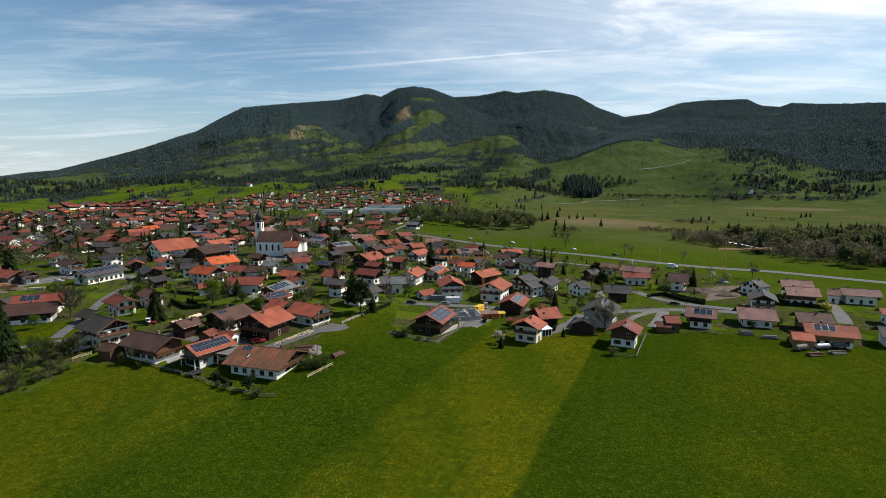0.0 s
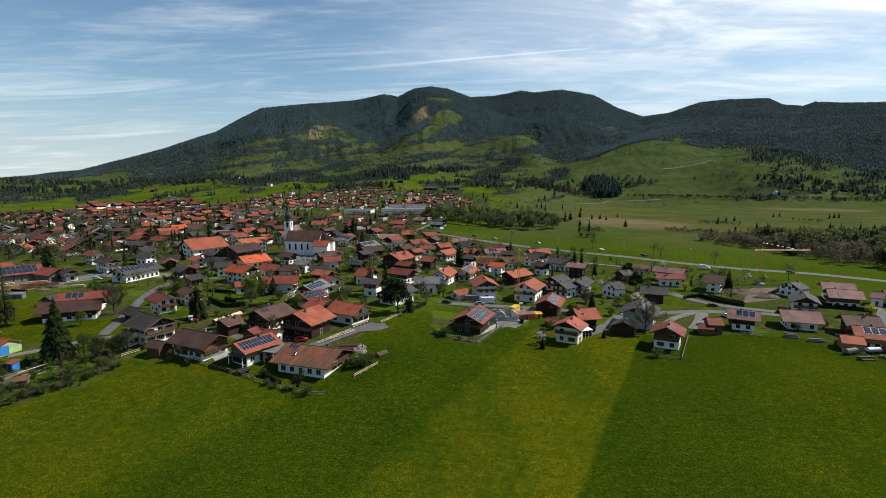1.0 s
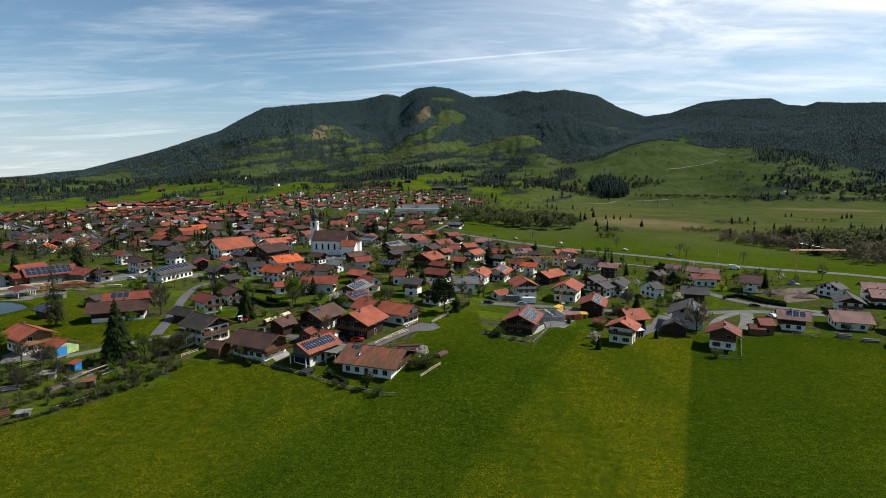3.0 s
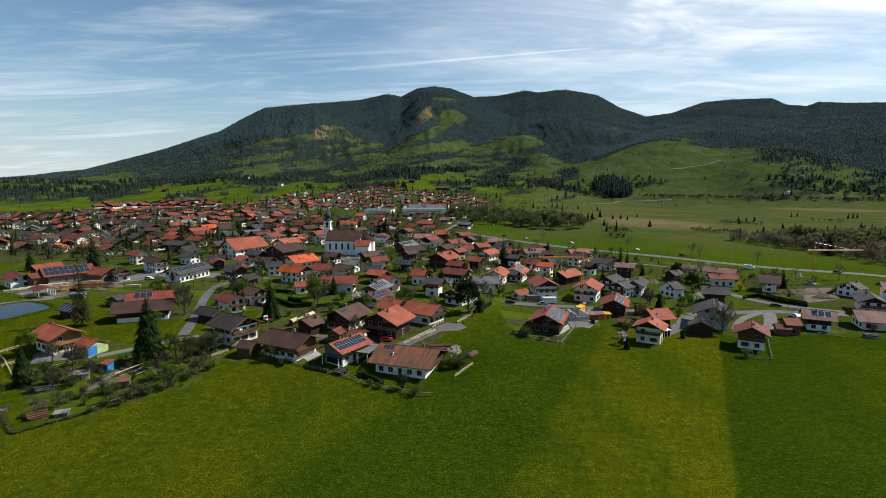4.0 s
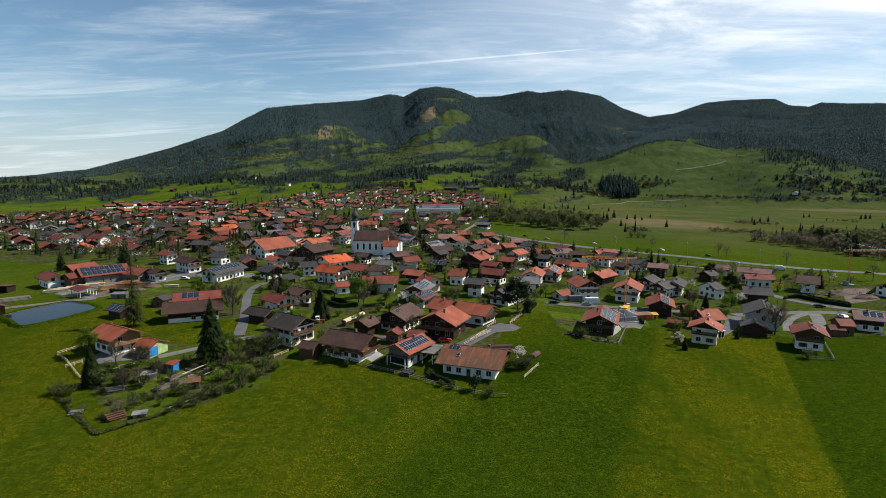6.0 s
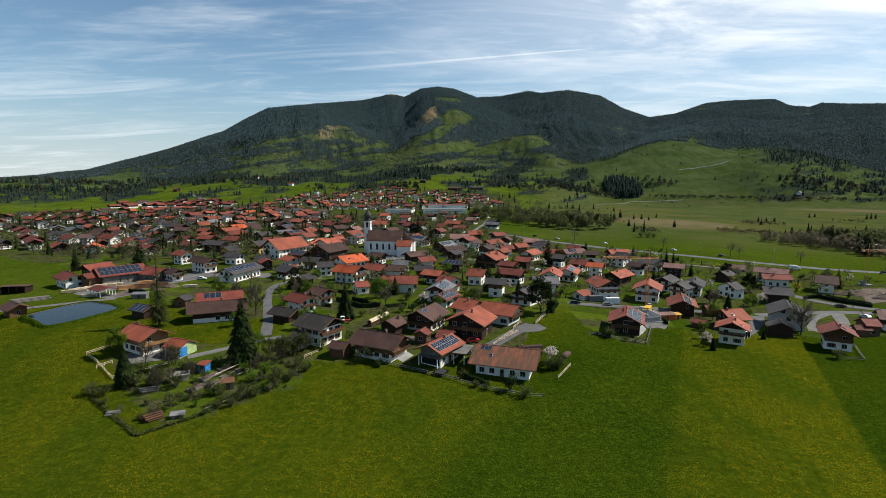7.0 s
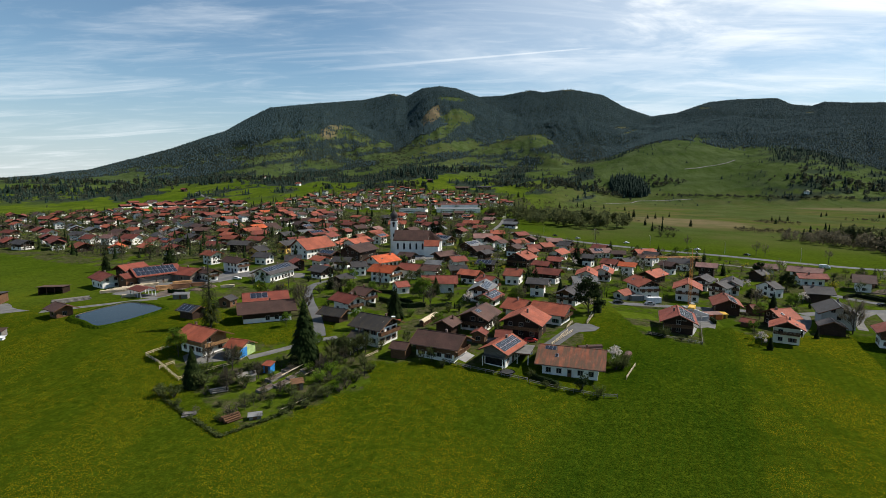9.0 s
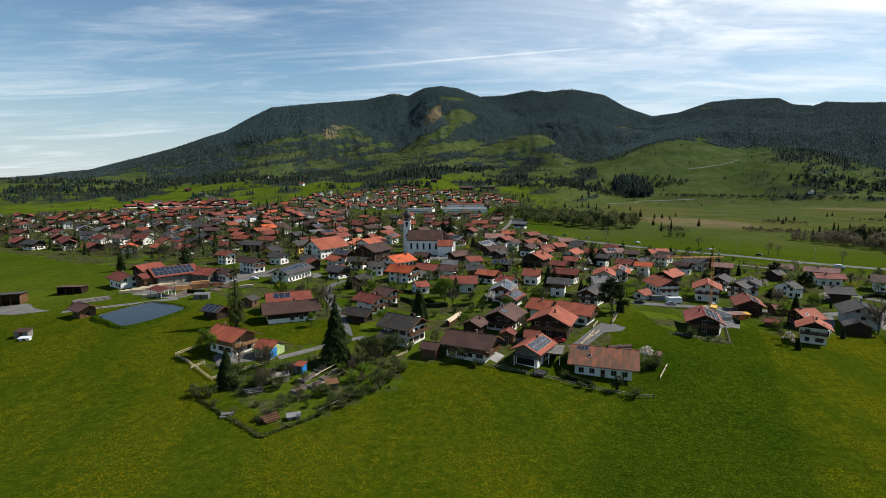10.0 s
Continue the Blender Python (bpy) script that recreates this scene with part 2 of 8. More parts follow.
M["hedge"] = leaf_mat("hedge", (0.012, 0.022, 0.008), (0.026, 0.04, 0.013), thin=0.0)


def ground_mat(n):
    p = coords(n)
    wood_a = n.add("ShaderNodeAttribute", attribute_name="wood").outputs["Fac"]
    moor_a = n.add("ShaderNodeAttribute", attribute_name="moor").outputs["Fac"]
    bare_a = n.add("ShaderNodeAttribute", attribute_name="bare").outputs["Fac"]
    flower_a = n.add("ShaderNodeAttribute", attribute_name="flower").outputs["Fac"]
    huge, big, mid = n.noise(p, 0.004, 4), n.noise(p, 0.03, 5, 0.6), n.noise(p, 0.35, 5, 0.65)
    fine = n.noise(p, 3.0, 5, 0.7)
    c = n.mix(n.ramp(big, 0.3, 0.7), (0.02184, 0.04452, 0.00252), (0.04116, 0.0672, 0.00336))
    c = n.mix(n.math("MULTIPLY", n.ramp(huge, 0.4, 0.65), 0.5), c, (0.03948, 0.05712, 0.00504))
    c = n.mix(n.math("MULTIPLY", n.ramp(mid, 0.35, 0.7), 0.45), c, (0.02, 0.05, 0.003))
    c = n.mix(n.math("MULTIPLY", n.ramp(fine, 0.42, 0.58), 0.9), c, (0.006, 0.017, 0.001))
    tuft = n.noise(p, 1.1, 4, 0.7)
    c = n.mix(n.math("MULTIPLY", n.ramp(tuft, 0.5, 0.66), 0.6), c, (0.0588, 0.08568, 0.00504))
    # narrow fields lie side by side on the near meadow: s is the way across them
    across = n.math("ADD", n.vmath("DOT_PRODUCT", p, (0.91, -0.41, 0.0)), n.math("MULTIPLY", n.math("SUBTRACT", mid, 0.5), 3.0))
    band = n.math("MULTIPLY", n.math("MULTIPLY", n.ramp(across, -64.0, -58.0), n.ramp(across, -23.8, -25.8)), n.math("ADD", 0.5, n.math("MULTIPLY", n.ramp(across, -60.0, -28.0), 0.5)))
    west = n.math("MULTIPLY", n.ramp(across, -92.0, -108.0), 0.85)
    east = n.math("MULTIPLY", n.ramp(across, 2.0, 12.0), 0.38)
    bloom = n.math("MULTIPLY", n.math("ADD", n.math("MAXIMUM", n.math("MAXIMUM", n.math("MULTIPLY", band, 1.5), west), east), 0.12), flower_a)
    c = n.mix(n.math("MULTIPLY", bloom, 0.33), c, (0.05544, 0.0756, 0.00336))
    track = n.add("ShaderNodeTexWave", wave_type="BANDS", bands_direction="X", wave_profile="SIN", Scale=0.16, Distortion=2.0, Detail=1.0)
    n.tree.links.new(n.scaled(p, (1, 1, 1), 24.3), track.inputs["Vector"])
    c = n.mix(n.math("MULTIPLY", n.ramp(track.outputs["Fac"], 0.55, 0.95), n.math("MULTIPLY", flower_a, 0.22)), c, (0.018, 0.045, 0.003))
    # dandelions: dots that gather in drifts
    cell = n.add("ShaderNodeTexVoronoi", Scale=3.6, Randomness=1.0)
    n.tree.links.new(p, cell.inputs["Vector"])
    dot = n.ramp(cell.outputs["Distance"], 0.36, 0.18)
    drift = n.ramp(n.math("ADD", n.math("MULTIPLY", n.noise(n.scaled(p, (1.0, 0.45, 1), -14), 0.06, 4, 0.6), 0.75), n.math("MULTIPLY", mid, 0.45)), 0.5, 0.7)
    keep = n.math("MULTIPLY", n.math("MULTIPLY", dot, drift), n.math("MULTIPLY", bloom, 1.5), clamp=True)
    c = n.mix(n.math("MULTIPLY", keep, 0.5), c, (0.31, 0.215, 0.006))
    # patches of flowers, a step across
    bunch = n.add("ShaderNodeTexVoronoi", Scale=1.3, Randomness=1.0)
    n.tree.links.new(p, bunch.inputs["Vector"])
    c = n.mix(n.math("MULTIPLY", n.math("MULTIPLY", n.ramp(bunch.outputs["Distance"], 0.34, 0.14), drift), n.math("MULTIPLY", bloom, 0.55), clamp=True), c, (0.13, 0.10, 0.004))
    past = n.add("ShaderNodeAttribute", attribute_name="pasture").outputs["Fac"]
    c = n.mix(past, c, n.mix(n.ramp(n.noise(p, 0.008, 5, 0.6), 0.35, 0.65), (0.050, 0.084, 0.006), (0.074, 0.108, 0.011)))
    # far grass: duller, with the haze of distance put into its colour
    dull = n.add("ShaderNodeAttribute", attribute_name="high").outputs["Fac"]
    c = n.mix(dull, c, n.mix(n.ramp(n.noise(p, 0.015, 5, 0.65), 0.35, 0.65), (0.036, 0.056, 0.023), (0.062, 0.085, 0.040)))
    c = n.mix(n.math("MULTIPLY", n.math("MULTIPLY", n.ramp(n.noise(n.scaled(p, (1.0, 0.35, 1), 30), 0.05, 5, 0.7), 0.4, 0.65), past), 0.55), c, (0.024, 0.046, 0.007))
    # lawns, beds and trodden yards in the village
    town = n.add("ShaderNodeAttribute", attribute_name="village").outputs["Fac"]
    plot = n.add("ShaderNodeTexVoronoi", Scale=0.075, Randomness=1.0)
    n.tree.links.new(n.vmath("ADD", p, n.add("ShaderNodeTexNoise", Scale=0.12, Detail=3.0).outputs["Color"]), plot.inputs["Vector"])
    kind_of = n.add("ShaderNodeSeparateColor", Color=plot.outputs["Color"]).outputs[0]
    lawn = n.mix(kind_of, (0.030, 0.056, 0.004), (0.066, 0.10, 0.009))
    rough = n.mix(n.ramp(n.noise(p, 0.5, 5, 0.7), 0.35, 0.65), (0.02, 0.03, 0.007), (0.075, 0.066, 0.042))
    back = n.ramp(n.vmath("DOT_PRODUCT", p, (0.0, 1.0, 0.0)), 260.0, 380.0)
    beds = n.ramp(n.math("ADD", n.noise(p, 0.07, 4, 0.6), n.math("ADD", n.math("MULTIPLY", n.noise(p, 0.4, 4, 0.6), 0.3), n.math("MULTIPLY", back, 0.07))), 0.6, 0.72)
    c = n.mix(n.math("MULTIPLY", town, 0.85), c, n.mix(n.math("MULTIPLY", beds, 0.9), lawn, rough))
    # tufts and wear at every distance
    speck = n.ramp(n.noise(p, 0.45, 8, 0.75), 0.3, 0.7, False)
    c = n.mix(1.0, c, n.add("ShaderNodeCombineColor", Red=n.math("ADD", 0.66, n.math("MULTIPLY", speck, 0.8)), Green=n.math("ADD", 0.66, n.math("MULTIPLY", speck, 0.66)), Blue=n.math("ADD", 0.62, n.math("MULTIPLY", speck, 0.7))).outputs[0], "MULTIPLY")
    moor_c = n.mix(n.ramp(n.noise(p, 0.02, 6, 0.7), 0.35, 0.65), (0.092, 0.08, 0.032), (0.054, 0.075, 0.015))
    c = n.mix(moor_a, c, moor_c)
    # woodland ground: shade in the gaps between trees put into its dark colour
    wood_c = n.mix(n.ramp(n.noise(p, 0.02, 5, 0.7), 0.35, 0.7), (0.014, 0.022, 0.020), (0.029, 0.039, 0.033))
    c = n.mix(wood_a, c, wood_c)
    c = n.mix(bare_a, c, n.mix(n.ramp(n.noise(p, 0.03, 6, 0.7), 0.35, 0.65), (0.175, 0.128, 0.078), (0.11, 0.095, 0.048)))
    return principled(n, c, 0.9, 0.0, n.math("ADD", fine, n.math("MULTIPLY", mid, 0.5)), 0.12, spec=0.0)


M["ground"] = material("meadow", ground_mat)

# ---- lie of the land ----
MID = (-45.0, 0.0)


def smooth(v):
    v = min(1.0, max(0.0, v))
    return v * v * (3 - 2 * v)


def plain(x, y):
    """The valley floor: level by the meadow, rising gently under the far village."""
    near_rise = 4.2 * smooth((y - 105.0) / 75.0) * smooth((25.0 - x) / 70.0) * smooth((x + 270.0 + 0.25 * y) / 130.0)
    return near_rise + 8.0 * smooth((y - 230.0) / 520.0) * smooth((290.0 - x + 0.1 * y) / 325.0)


def bearing(x, y):
    return math.degrees(math.atan2(x - MID[0], y - MID[1]))

# the far crest, as (bearing in degrees, rise over distance); the foothills; where the valley floor ends
CREST = [(-60, 0.0), (-41.0, 0.002), (-38.8, 0.006), (-37.2, 0.011), (-35.2, 0.015), (-33.0, 0.027), (-30.7, 0.039), (-28.4, 0.052), (-25.9, 0.069), (-23.8, 0.082), (-21.7, 0.104), (-19.5, 0.125),
         (-15.1, 0.135), (-10.0, 0.144), (-7.1, 0.156), (-5.8, 0.151), (-4.1, 0.166), (-2.4, 0.170), (-0.6, 0.166), (1.8, 0.151), (4.1, 0.152), (7.0, 0.161), (8.4, 0.157), (11.0, 0.161),
         (14.3, 0.149), (16.5, 0.126), (19.0, 0.109), (21.3, 0.113), (23.9, 0.128), (26.5, 0.131), (29.6, 0.129), (30.7, 0.117), (32.2, 0.113), (33.0, 0.118), (34.9, 0.114), (37.4, 0.111), (42, 0.11), (60, 0.05)]
FOOT = [(-60, -0.02), (-41, -0.006), (-33, -0.006), (-23.5, 0.002), (-15.3, 0.012), (-7.8, 0.026), (-0.6, 0.02), (5.4, 0.022), (11.2, 0.020), (14.6, 0.034), (17.8, 0.056), (20.4, 0.067), (21.9, 0.066),
        (24.4, 0.054), (26.8, 0.041), (31.3, 0.031), (35.4, 0.014), (42, 0.012), (60, 0.0)]


# nearer ridges that stand before the crest: (bearing, rise over distance), the ridge's distance, the steepness of its rise, the fall behind it
SHOULDER = [(-45, -0.02), (-38, 0.002), (-33, 0.020), (-28.4, 0.0465), (-23.3, 0.080), (-19.5, 0.119), (-16.5, 0.129), (-14.6, 0.129), (-13.6, 0.116), (-11.7, 0.1025), (-9.3, 0.087), (-8.1, 0.0735), (-7.5, 0.056), (-6.9, 0.02), (-6.0, -0.1)]
SUMMIT = [(-10.0, -0.05), (-8.6, 0.050), (-7.4, 0.086), (-6.0, 0.112), (-4.9, 0.135), (-3.9, 0.154), (-3.2, 0.161), (-2.7, 0.164), (-0.9, 0.1625), (1.5, 0.148), (2.8, 0.135), (6.1, 0.1081), (7.7, 0.0836), (10.0, 0.055), (11.0, 0.0), (12.0, -0.1)]
SPUR = [(10.5, -0.05), (14.6, 0.034), (17.0, 0.056), (19.2, 0.0768), (21.7, 0.0886), (23.3, 0.094), (25.7, 0.1021), (29.1, 0.0925), (32.7, 0.0935), (37.5, 0.0904), (60, 0.07)]
KNOLL = [(-3.0, -0.02), (-0.6, 0.040), (1.6, 0.0588), (4.6, 0.075), (7.0, 0.0837), (8.8, 0.0753), (9.6, 0.063), (10.6, 0.035), (11.6, -0.05)]
RIDGES = ((SHOULDER, 2900.0, 1.12, 0.35), (SUMMIT, 3350.0, 1.2, 0.3), (SPUR, 2800.0, 1.0, 0.25), (KNOLL, 2350.0, 0.9, 0.3))


def along(table, b):
    for (b0, v0), (b1, v1) in zip(table, table[1:]):
        if b <= b1:
            u = max(0.0, (b - b0) / (b1 - b0))
            return v0 + (v1 - v0) * u
    return table[-1][1]


def land(x, y):
    """Height of the ground at any place."""
    d = math.hypot(x - MID[0], y - MID[1])
    z = plain(x, y)
    if y < -50 or d < 860:
        return z
    b = bearing(x, y)
    if abs(b) > 75:
        return z
    edge = 880.0 + 420.0 * smooth((b - 6) / 10)
    if d < edge:
        return z
    foot_d = 1850.0 + 140 * math.sin(b * 0.35)
    crest_d = 3900.0 + 400 * smooth((b - 13) / 6) + 120 * math.sin(b * 0.5)
    z0 = plain(*(MID[0] + edge * math.sin(radians(b)), MID[1] + edge * math.cos(radians(b))))
    z1 = EYE + along(FOOT, b) * foot_d
    lift = noise.fractal(Vector((x * 0.0022, y * 0.0022, 3.1)), 0.9, 2.1, 5)
    if d < foot_d:
        u = (d - edge) / (foot_d - edge)
        return z0 + (z1 - z0) * (0.35 * u + 0.65 * smooth(u)) + lift * 11 * math.sin(math.pi * u)
    crest = along(CREST, b)
    z2 = EYE + (crest - 0.0016) * crest_d
    if d < crest_d:
        u = (d - foot_d) / (crest_d - foot_d)
        # gullies run down the slopes, ribs stand between them
        gully = abs(noise.fractal(Vector((b * 0.42 + 0.5 * lift, d * 0.0005, 7.7)), 0.7, 2.1, 4))
        rough = (0.3 - gully) * 20 + lift * 26
        h = z1 + (z2 - z1) * u ** 1.5 + rough * math.sin(math.pi * u) * min(1.0, max(0.0, z2 - z1) / 300.0)
        for table, far, power, fall in RIDGES:
            rise = along(table, b)
            if rise <= -0.04:
                continue
            top = EYE + rise * far
            if d < far:
                t = (d - foot_d) / (far - foot_d)
                k = z1 + (top - z1) * t ** power + rough * math.sin(math.pi * t) * 0.8 * min(1.0, max(0.0, top - z1) / 220.0)
            else:
                k = top - fall * (d - far) + rough * 0.3 * smooth((d - far) / 300)
            h = max(h, k) + 9.0 * math.exp(-abs(h - k) / 12.0) * smooth(u * 6) * smooth((1 - u) * 6)
        cap = EYE + (crest - 0.0020) * d
        return h if u > 0.985 else min(h, cap - 2.0 * smooth((h - cap + 20.0) / 40.0))
    u = (d - crest_d) / 700.0
    return z2 - (z2 - 60) * 0.5 * smooth(u)


# clearings on the wooded slopes: bearing, rise over distance, half width, half height, slant, bare
CLEARINGS = [(-3.45, 0.1150, 1.05, 0.0135, 0.0085, 1.0), (-0.5, 0.1130, 1.9, 0.0130, 0.0, 0.0), (-0.9, 0.1450, 1.5, 0.0030, -0.001, 0.0), (-2.5, 0.0860, 2.3, 0.0095, 0.0085, 0.0), (-4.7, 0.0700, 1.1, 0.0100, 0.004, 0.0),
             (-11.7, 0.0800, 2.0, 0.0130, -0.006, 0.0), (-14.2, 0.0800, 0.8, 0.0090, 0.0, 0.75), (-13.4, 0.0930, 0.8, 0.0040, 0.0, 0.7), (6.6, 0.0690, 2.7, 0.0120, 0.0005, 0.0), (2.6, 0.0560, 2.4, 0.0070, 0.005, 0.0),
             (-7.1, 0.1560, 0.8, 0.0045, 0.0, 0.6), (11.0, 0.1600, 0.9, 0.0035, 0.0, 0.5), (6.7, 0.1600, 0.6, 0.0028, 0.0, 0.5), (16.1, 0.0900, 0.9, 0.0022, 0.0, 0.35), (17.0, 0.0830, 1.0, 0.0015, 0.004, 0.2),
             (23.6, 0.1180, 0.5, 0.0015, 0.0, 0.4), (32.0, 0.1020, 0.5, 0.0012, 0.0, 0.4)]
WOODED = [(-60, -0.005), (-41, 0.002), (-35, 0.008), (-28.4, 0.026), (-23.3, 0.052), (-19, 0.072), (-14.6, 0.092), (-11.7, 0.095), (-8.5, 0.068), (-7.2, 0.052), (-5.5, 0.070), (-3, 0.078), (0, 0.074), (3, 0.062), (6, 0.052), (10, 0.040),
          (12, 0.031), (14.6, 0.035), (17, 0.054), (20.4, 0.0715), (22.8, 0.070), (25, 0.053), (28, 0.051), (31, 0.046), (34, 0.028), (38, 0.004), (60, 0.01)]


# where the houses stand: lawns, yards and beds between them
SETTLED = [[(-121, 150), (-60, 145), (-42, 165), (-37, 186), (-24, 214), (-18, 222), (-19, 178), (-2, 169), (9, 195), (18, 198), (22, 188), (58, 186), (72, 184), (96, 190), (140, 172), (190, 215), (170, 290), (73, 380), (-20, 500), (-40, 640), (-358, 760), (-600, 690), (-652, 610), (-443, 390), (-270, 300), (-205, 240), (-176, 205), (-150, 185), (-125, 190)],
           [(-165, 148), (-140, 120), (-128, 111), (-104, 134), (-112, 160), (-150, 160)]]


def inside(x, y, poly):
    hit_ = False
    for (x0, y0), (x1, y1) in zip(poly, poly[1:] + poly[:1]):
        if (y0 > y) != (y1 > y) and x < (x1 - x0) * (y - y0) / (y1 - y0) + x0:
            hit_ = not hit_
    return hit_


def cover(x, y, z):
    """How much of the ground is woodland, moor and bare soil at a place, and how likely a lone tree stands there."""
    d = math.hypot(x - MID[0], y - MID[1])
    b = bearing(x, y)
    wood = moor = bare = lone = 0.0
    if d < 400 or abs(b) > 75:
        return wood, moor, bare, lone
    n1 = noise.fractal(Vector((x * 0.004, y * 0.004, 0.0)), 0.7, 2.1, 5)
    n2 = noise.fractal(Vector((x * 0.012, y * 0.012, 5.0)), 0.7, 2.1, 4)
    if d > 860:
        rise = (z - EYE) / d
        limit = along(WOODED, b)
        wood = smooth((rise - limit) / 0.009 + 0.5 + n1 * 0.9)
        # thickets and tree rows slant across the foothill meadows
        strip = noise.fractal(Vector((b * 0.20, (rise - 0.0022 * b) * 85.0, 1.5)), 0.7, 2.1, 4)
        low = smooth((d - 1000) / 200)
        near_wood = min(0.34, max(0.0, rise + 0.03) * 5.0)
        wood = max(wood, smooth((strip * 0.95 + n2 * 0.45 + near_wood - 0.20 - 0.06 * smooth((b - 2) / 8)) / 0.12) * low * (0.95 if b < 13 else 0.10 + 0.6 * smooth((b - 26) / 5)))
        for cb, cr, wb, wr, slant, soil in CLEARINGS:
            q = math.hypot((b - cb) / wb, (rise - cr - slant * (b - cb)) / wr)
            if q > 2.2:
                continue
            k = smooth((1.1 - q - n1 * 0.35 - n2 * 0.3) / 0.22)
            wood *= 1 - k * 0.97
            bare = max(bare, k * soil)
        if b < 14:
            moor = 0.3 * smooth((n1 + 0.25) / 0.5) * smooth((rise - 0.01) / 0.03)
            lone = 0.02 + 0.95 * smooth((rise - 0.005) / 0.025) * (1 - 0.85 * smooth((b + 9) / 5))
        else:
            lone = (0.012 + 0.20 * smooth((b - 25) / 6)) * smooth((d - 1380) / 150)
        lone *= low * (0.25 + 0.75 * smooth((noise.noise(Vector((x * 0.006, y * 0.006, 31))) + 0.08) / 0.2))
    if d < 1430 and b > 6:
        moor = smooth((b - 8) / 8) * smooth((d - 520) / 150) * smooth((1300 - d) / 250) * smooth((n1 * 1.2 + n2 * 0.6 + 0.42) / 0.5)
        moor = max(moor, 0.5 * smooth((b - 4) / 6) * smooth((d - 420) / 130) * (0.7 + 0.6 * n2))
        m2 = math.hypot((b - 21) / 7.5, (d - 700) / 85) + n1 * 0.4
        bare = max(bare, 0.65 * smooth((1.05 - m2) / 0.4))
        m3 = math.hypot((b - 35) / 5, (d - 1230) / 70) + n1 * 0.4
        bare = max(bare, 0.6 * smooth((1.05 - m3) / 0.4))
    return wood, moor, bare, lone


GRID = {}


def build_ground():
    """One sheet from under the camera to beyond the crest, finer towards the view."""
    angles = [v for v in np.arange(-180, -50, 5.0)] + [v for v in np.arange(-50, 50, 0.2)] + [v for v in np.arange(50, 180, 5.0)]
    rings = [12.0]
    while rings[-1] < 4700:
        rings.append(rings[-1] * (1.05 if rings[-1] < 90 else 1.018 if rings[-1] < 700 else 1.0095))
    verts, cols = [(MID[0], MID[1], 0.0)], {k: [0.0] for k in ("wood", "moor", "bare", "lone", "flower", "pasture", "high", "village")}
    cols["flower"][0] = 1.0
    for r in rings:
        for a in angles:
            x, y = MID[0] + r * math.sin(radians(a)), MID[1] + r * math.cos(radians(a))
            z = land(x, y)
            verts.append((x, y, z))
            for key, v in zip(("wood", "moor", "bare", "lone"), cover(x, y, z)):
                cols[key].append(v)
            cols["pasture"].append(max(smooth((r - 480) / 500), 0.55 * smooth((y - 185) / 50)))
            cols["village"].append(1.0 if 100 < y < 770 and any(inside(x, y, p) for p in SETTLED) else 0.0)
            # weight of the hazed grass colour, growing with distance
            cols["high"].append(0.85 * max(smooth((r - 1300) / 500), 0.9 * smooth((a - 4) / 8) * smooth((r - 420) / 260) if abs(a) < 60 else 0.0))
            cols["flower"].append(smooth((330 - y) / 140) if x > -400 else 0.6)
    k = len(angles)
    i, j = np.meshgrid(np.arange(len(rings) - 1), np.arange(k), indexing="ij")
    quads = np.stack([1 + i * k + j, 1 + i * k + (j + 1) % k, 1 + (i + 1) * k + (j + 1) % k, 1 + (i + 1) * k + j], -1).reshape(-1, 4)
    mesh = bpy.data.meshes.new("ground")
    mesh.from_pydata(verts, [], [(0, 1 + (q + 1) % k, 1 + q) for q in range(k)] + quads.tolist())
    for name in ("wood", "moor", "bare", "flower", "pasture", "high", "village"):
        mesh.attributes.new(name, "FLOAT", "POINT").data.foreach_set("value", cols[name])
    mesh.polygons.foreach_set("use_smooth", [True] * len(mesh.polygons))
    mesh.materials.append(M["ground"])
    first = angles.index(-50.0)
    for name, values in (("z", [v[2] for v in verts]), ("wood", cols["wood"]), ("lone", cols["lone"])):
        GRID[name] = np.array(values[1:]).reshape(len(rings), k)[:, first:first + 500]
    GRID["rings"] = np.array(rings)
    return tagged(new("ground", mesh), "spring meadow and valley floor rising to wooded hills", "ground", kind="structure")


def on_grid(name, b, d):
    """The ground sheet's own values at many places at once."""
    u = np.clip((b + 50.0) / 0.2, 0, 498.99)
    v = np.interp(d, GRID["rings"], np.arange(len(GRID["rings"])))
    i, j = np.minimum(v.astype(int), len(GRID["rings"]) - 2), u.astype(int)
    p, q, g = v - i, u - j, GRID[name]
    return (g[i, j] * (1 - q) + g[i, j + 1] * q) * (1 - p) + (g[i + 1, j] * (1 - q) + g[i + 1, j + 1] * q) * p


ground = build_ground()

# ---- building blocks ----


def part(name, bm, mats, parent=None, label="", m=None):
    """Links a bmesh as one mesh object, under a thing or a part if one is given."""
    mesh = bpy.data.meshes.new(name)
    bm.to_mesh(mesh)
    bm.free()
    for k in mats if isinstance(mats, (list, tuple)) else [mats]:
        mesh.materials.append(M[k])
    ob = new(name, mesh)
    if parent is not None:
        ob.parent = parent
    if m is not None:
        ob.matrix_basis = m
    return tagged(ob, label)


def again(name, mesh, parent, m):
    """Another object on a mesh that exists."""
    ob = new(name, mesh)
    ob.parent, ob.matrix_basis = parent, m
    return ob


def thing(name, m, label, category, group="", kind=""):
    e = new(name)
    e.empty_display_size = 0.5
    e.matrix_basis = m
    return tagged(e, label, category, group, kind)


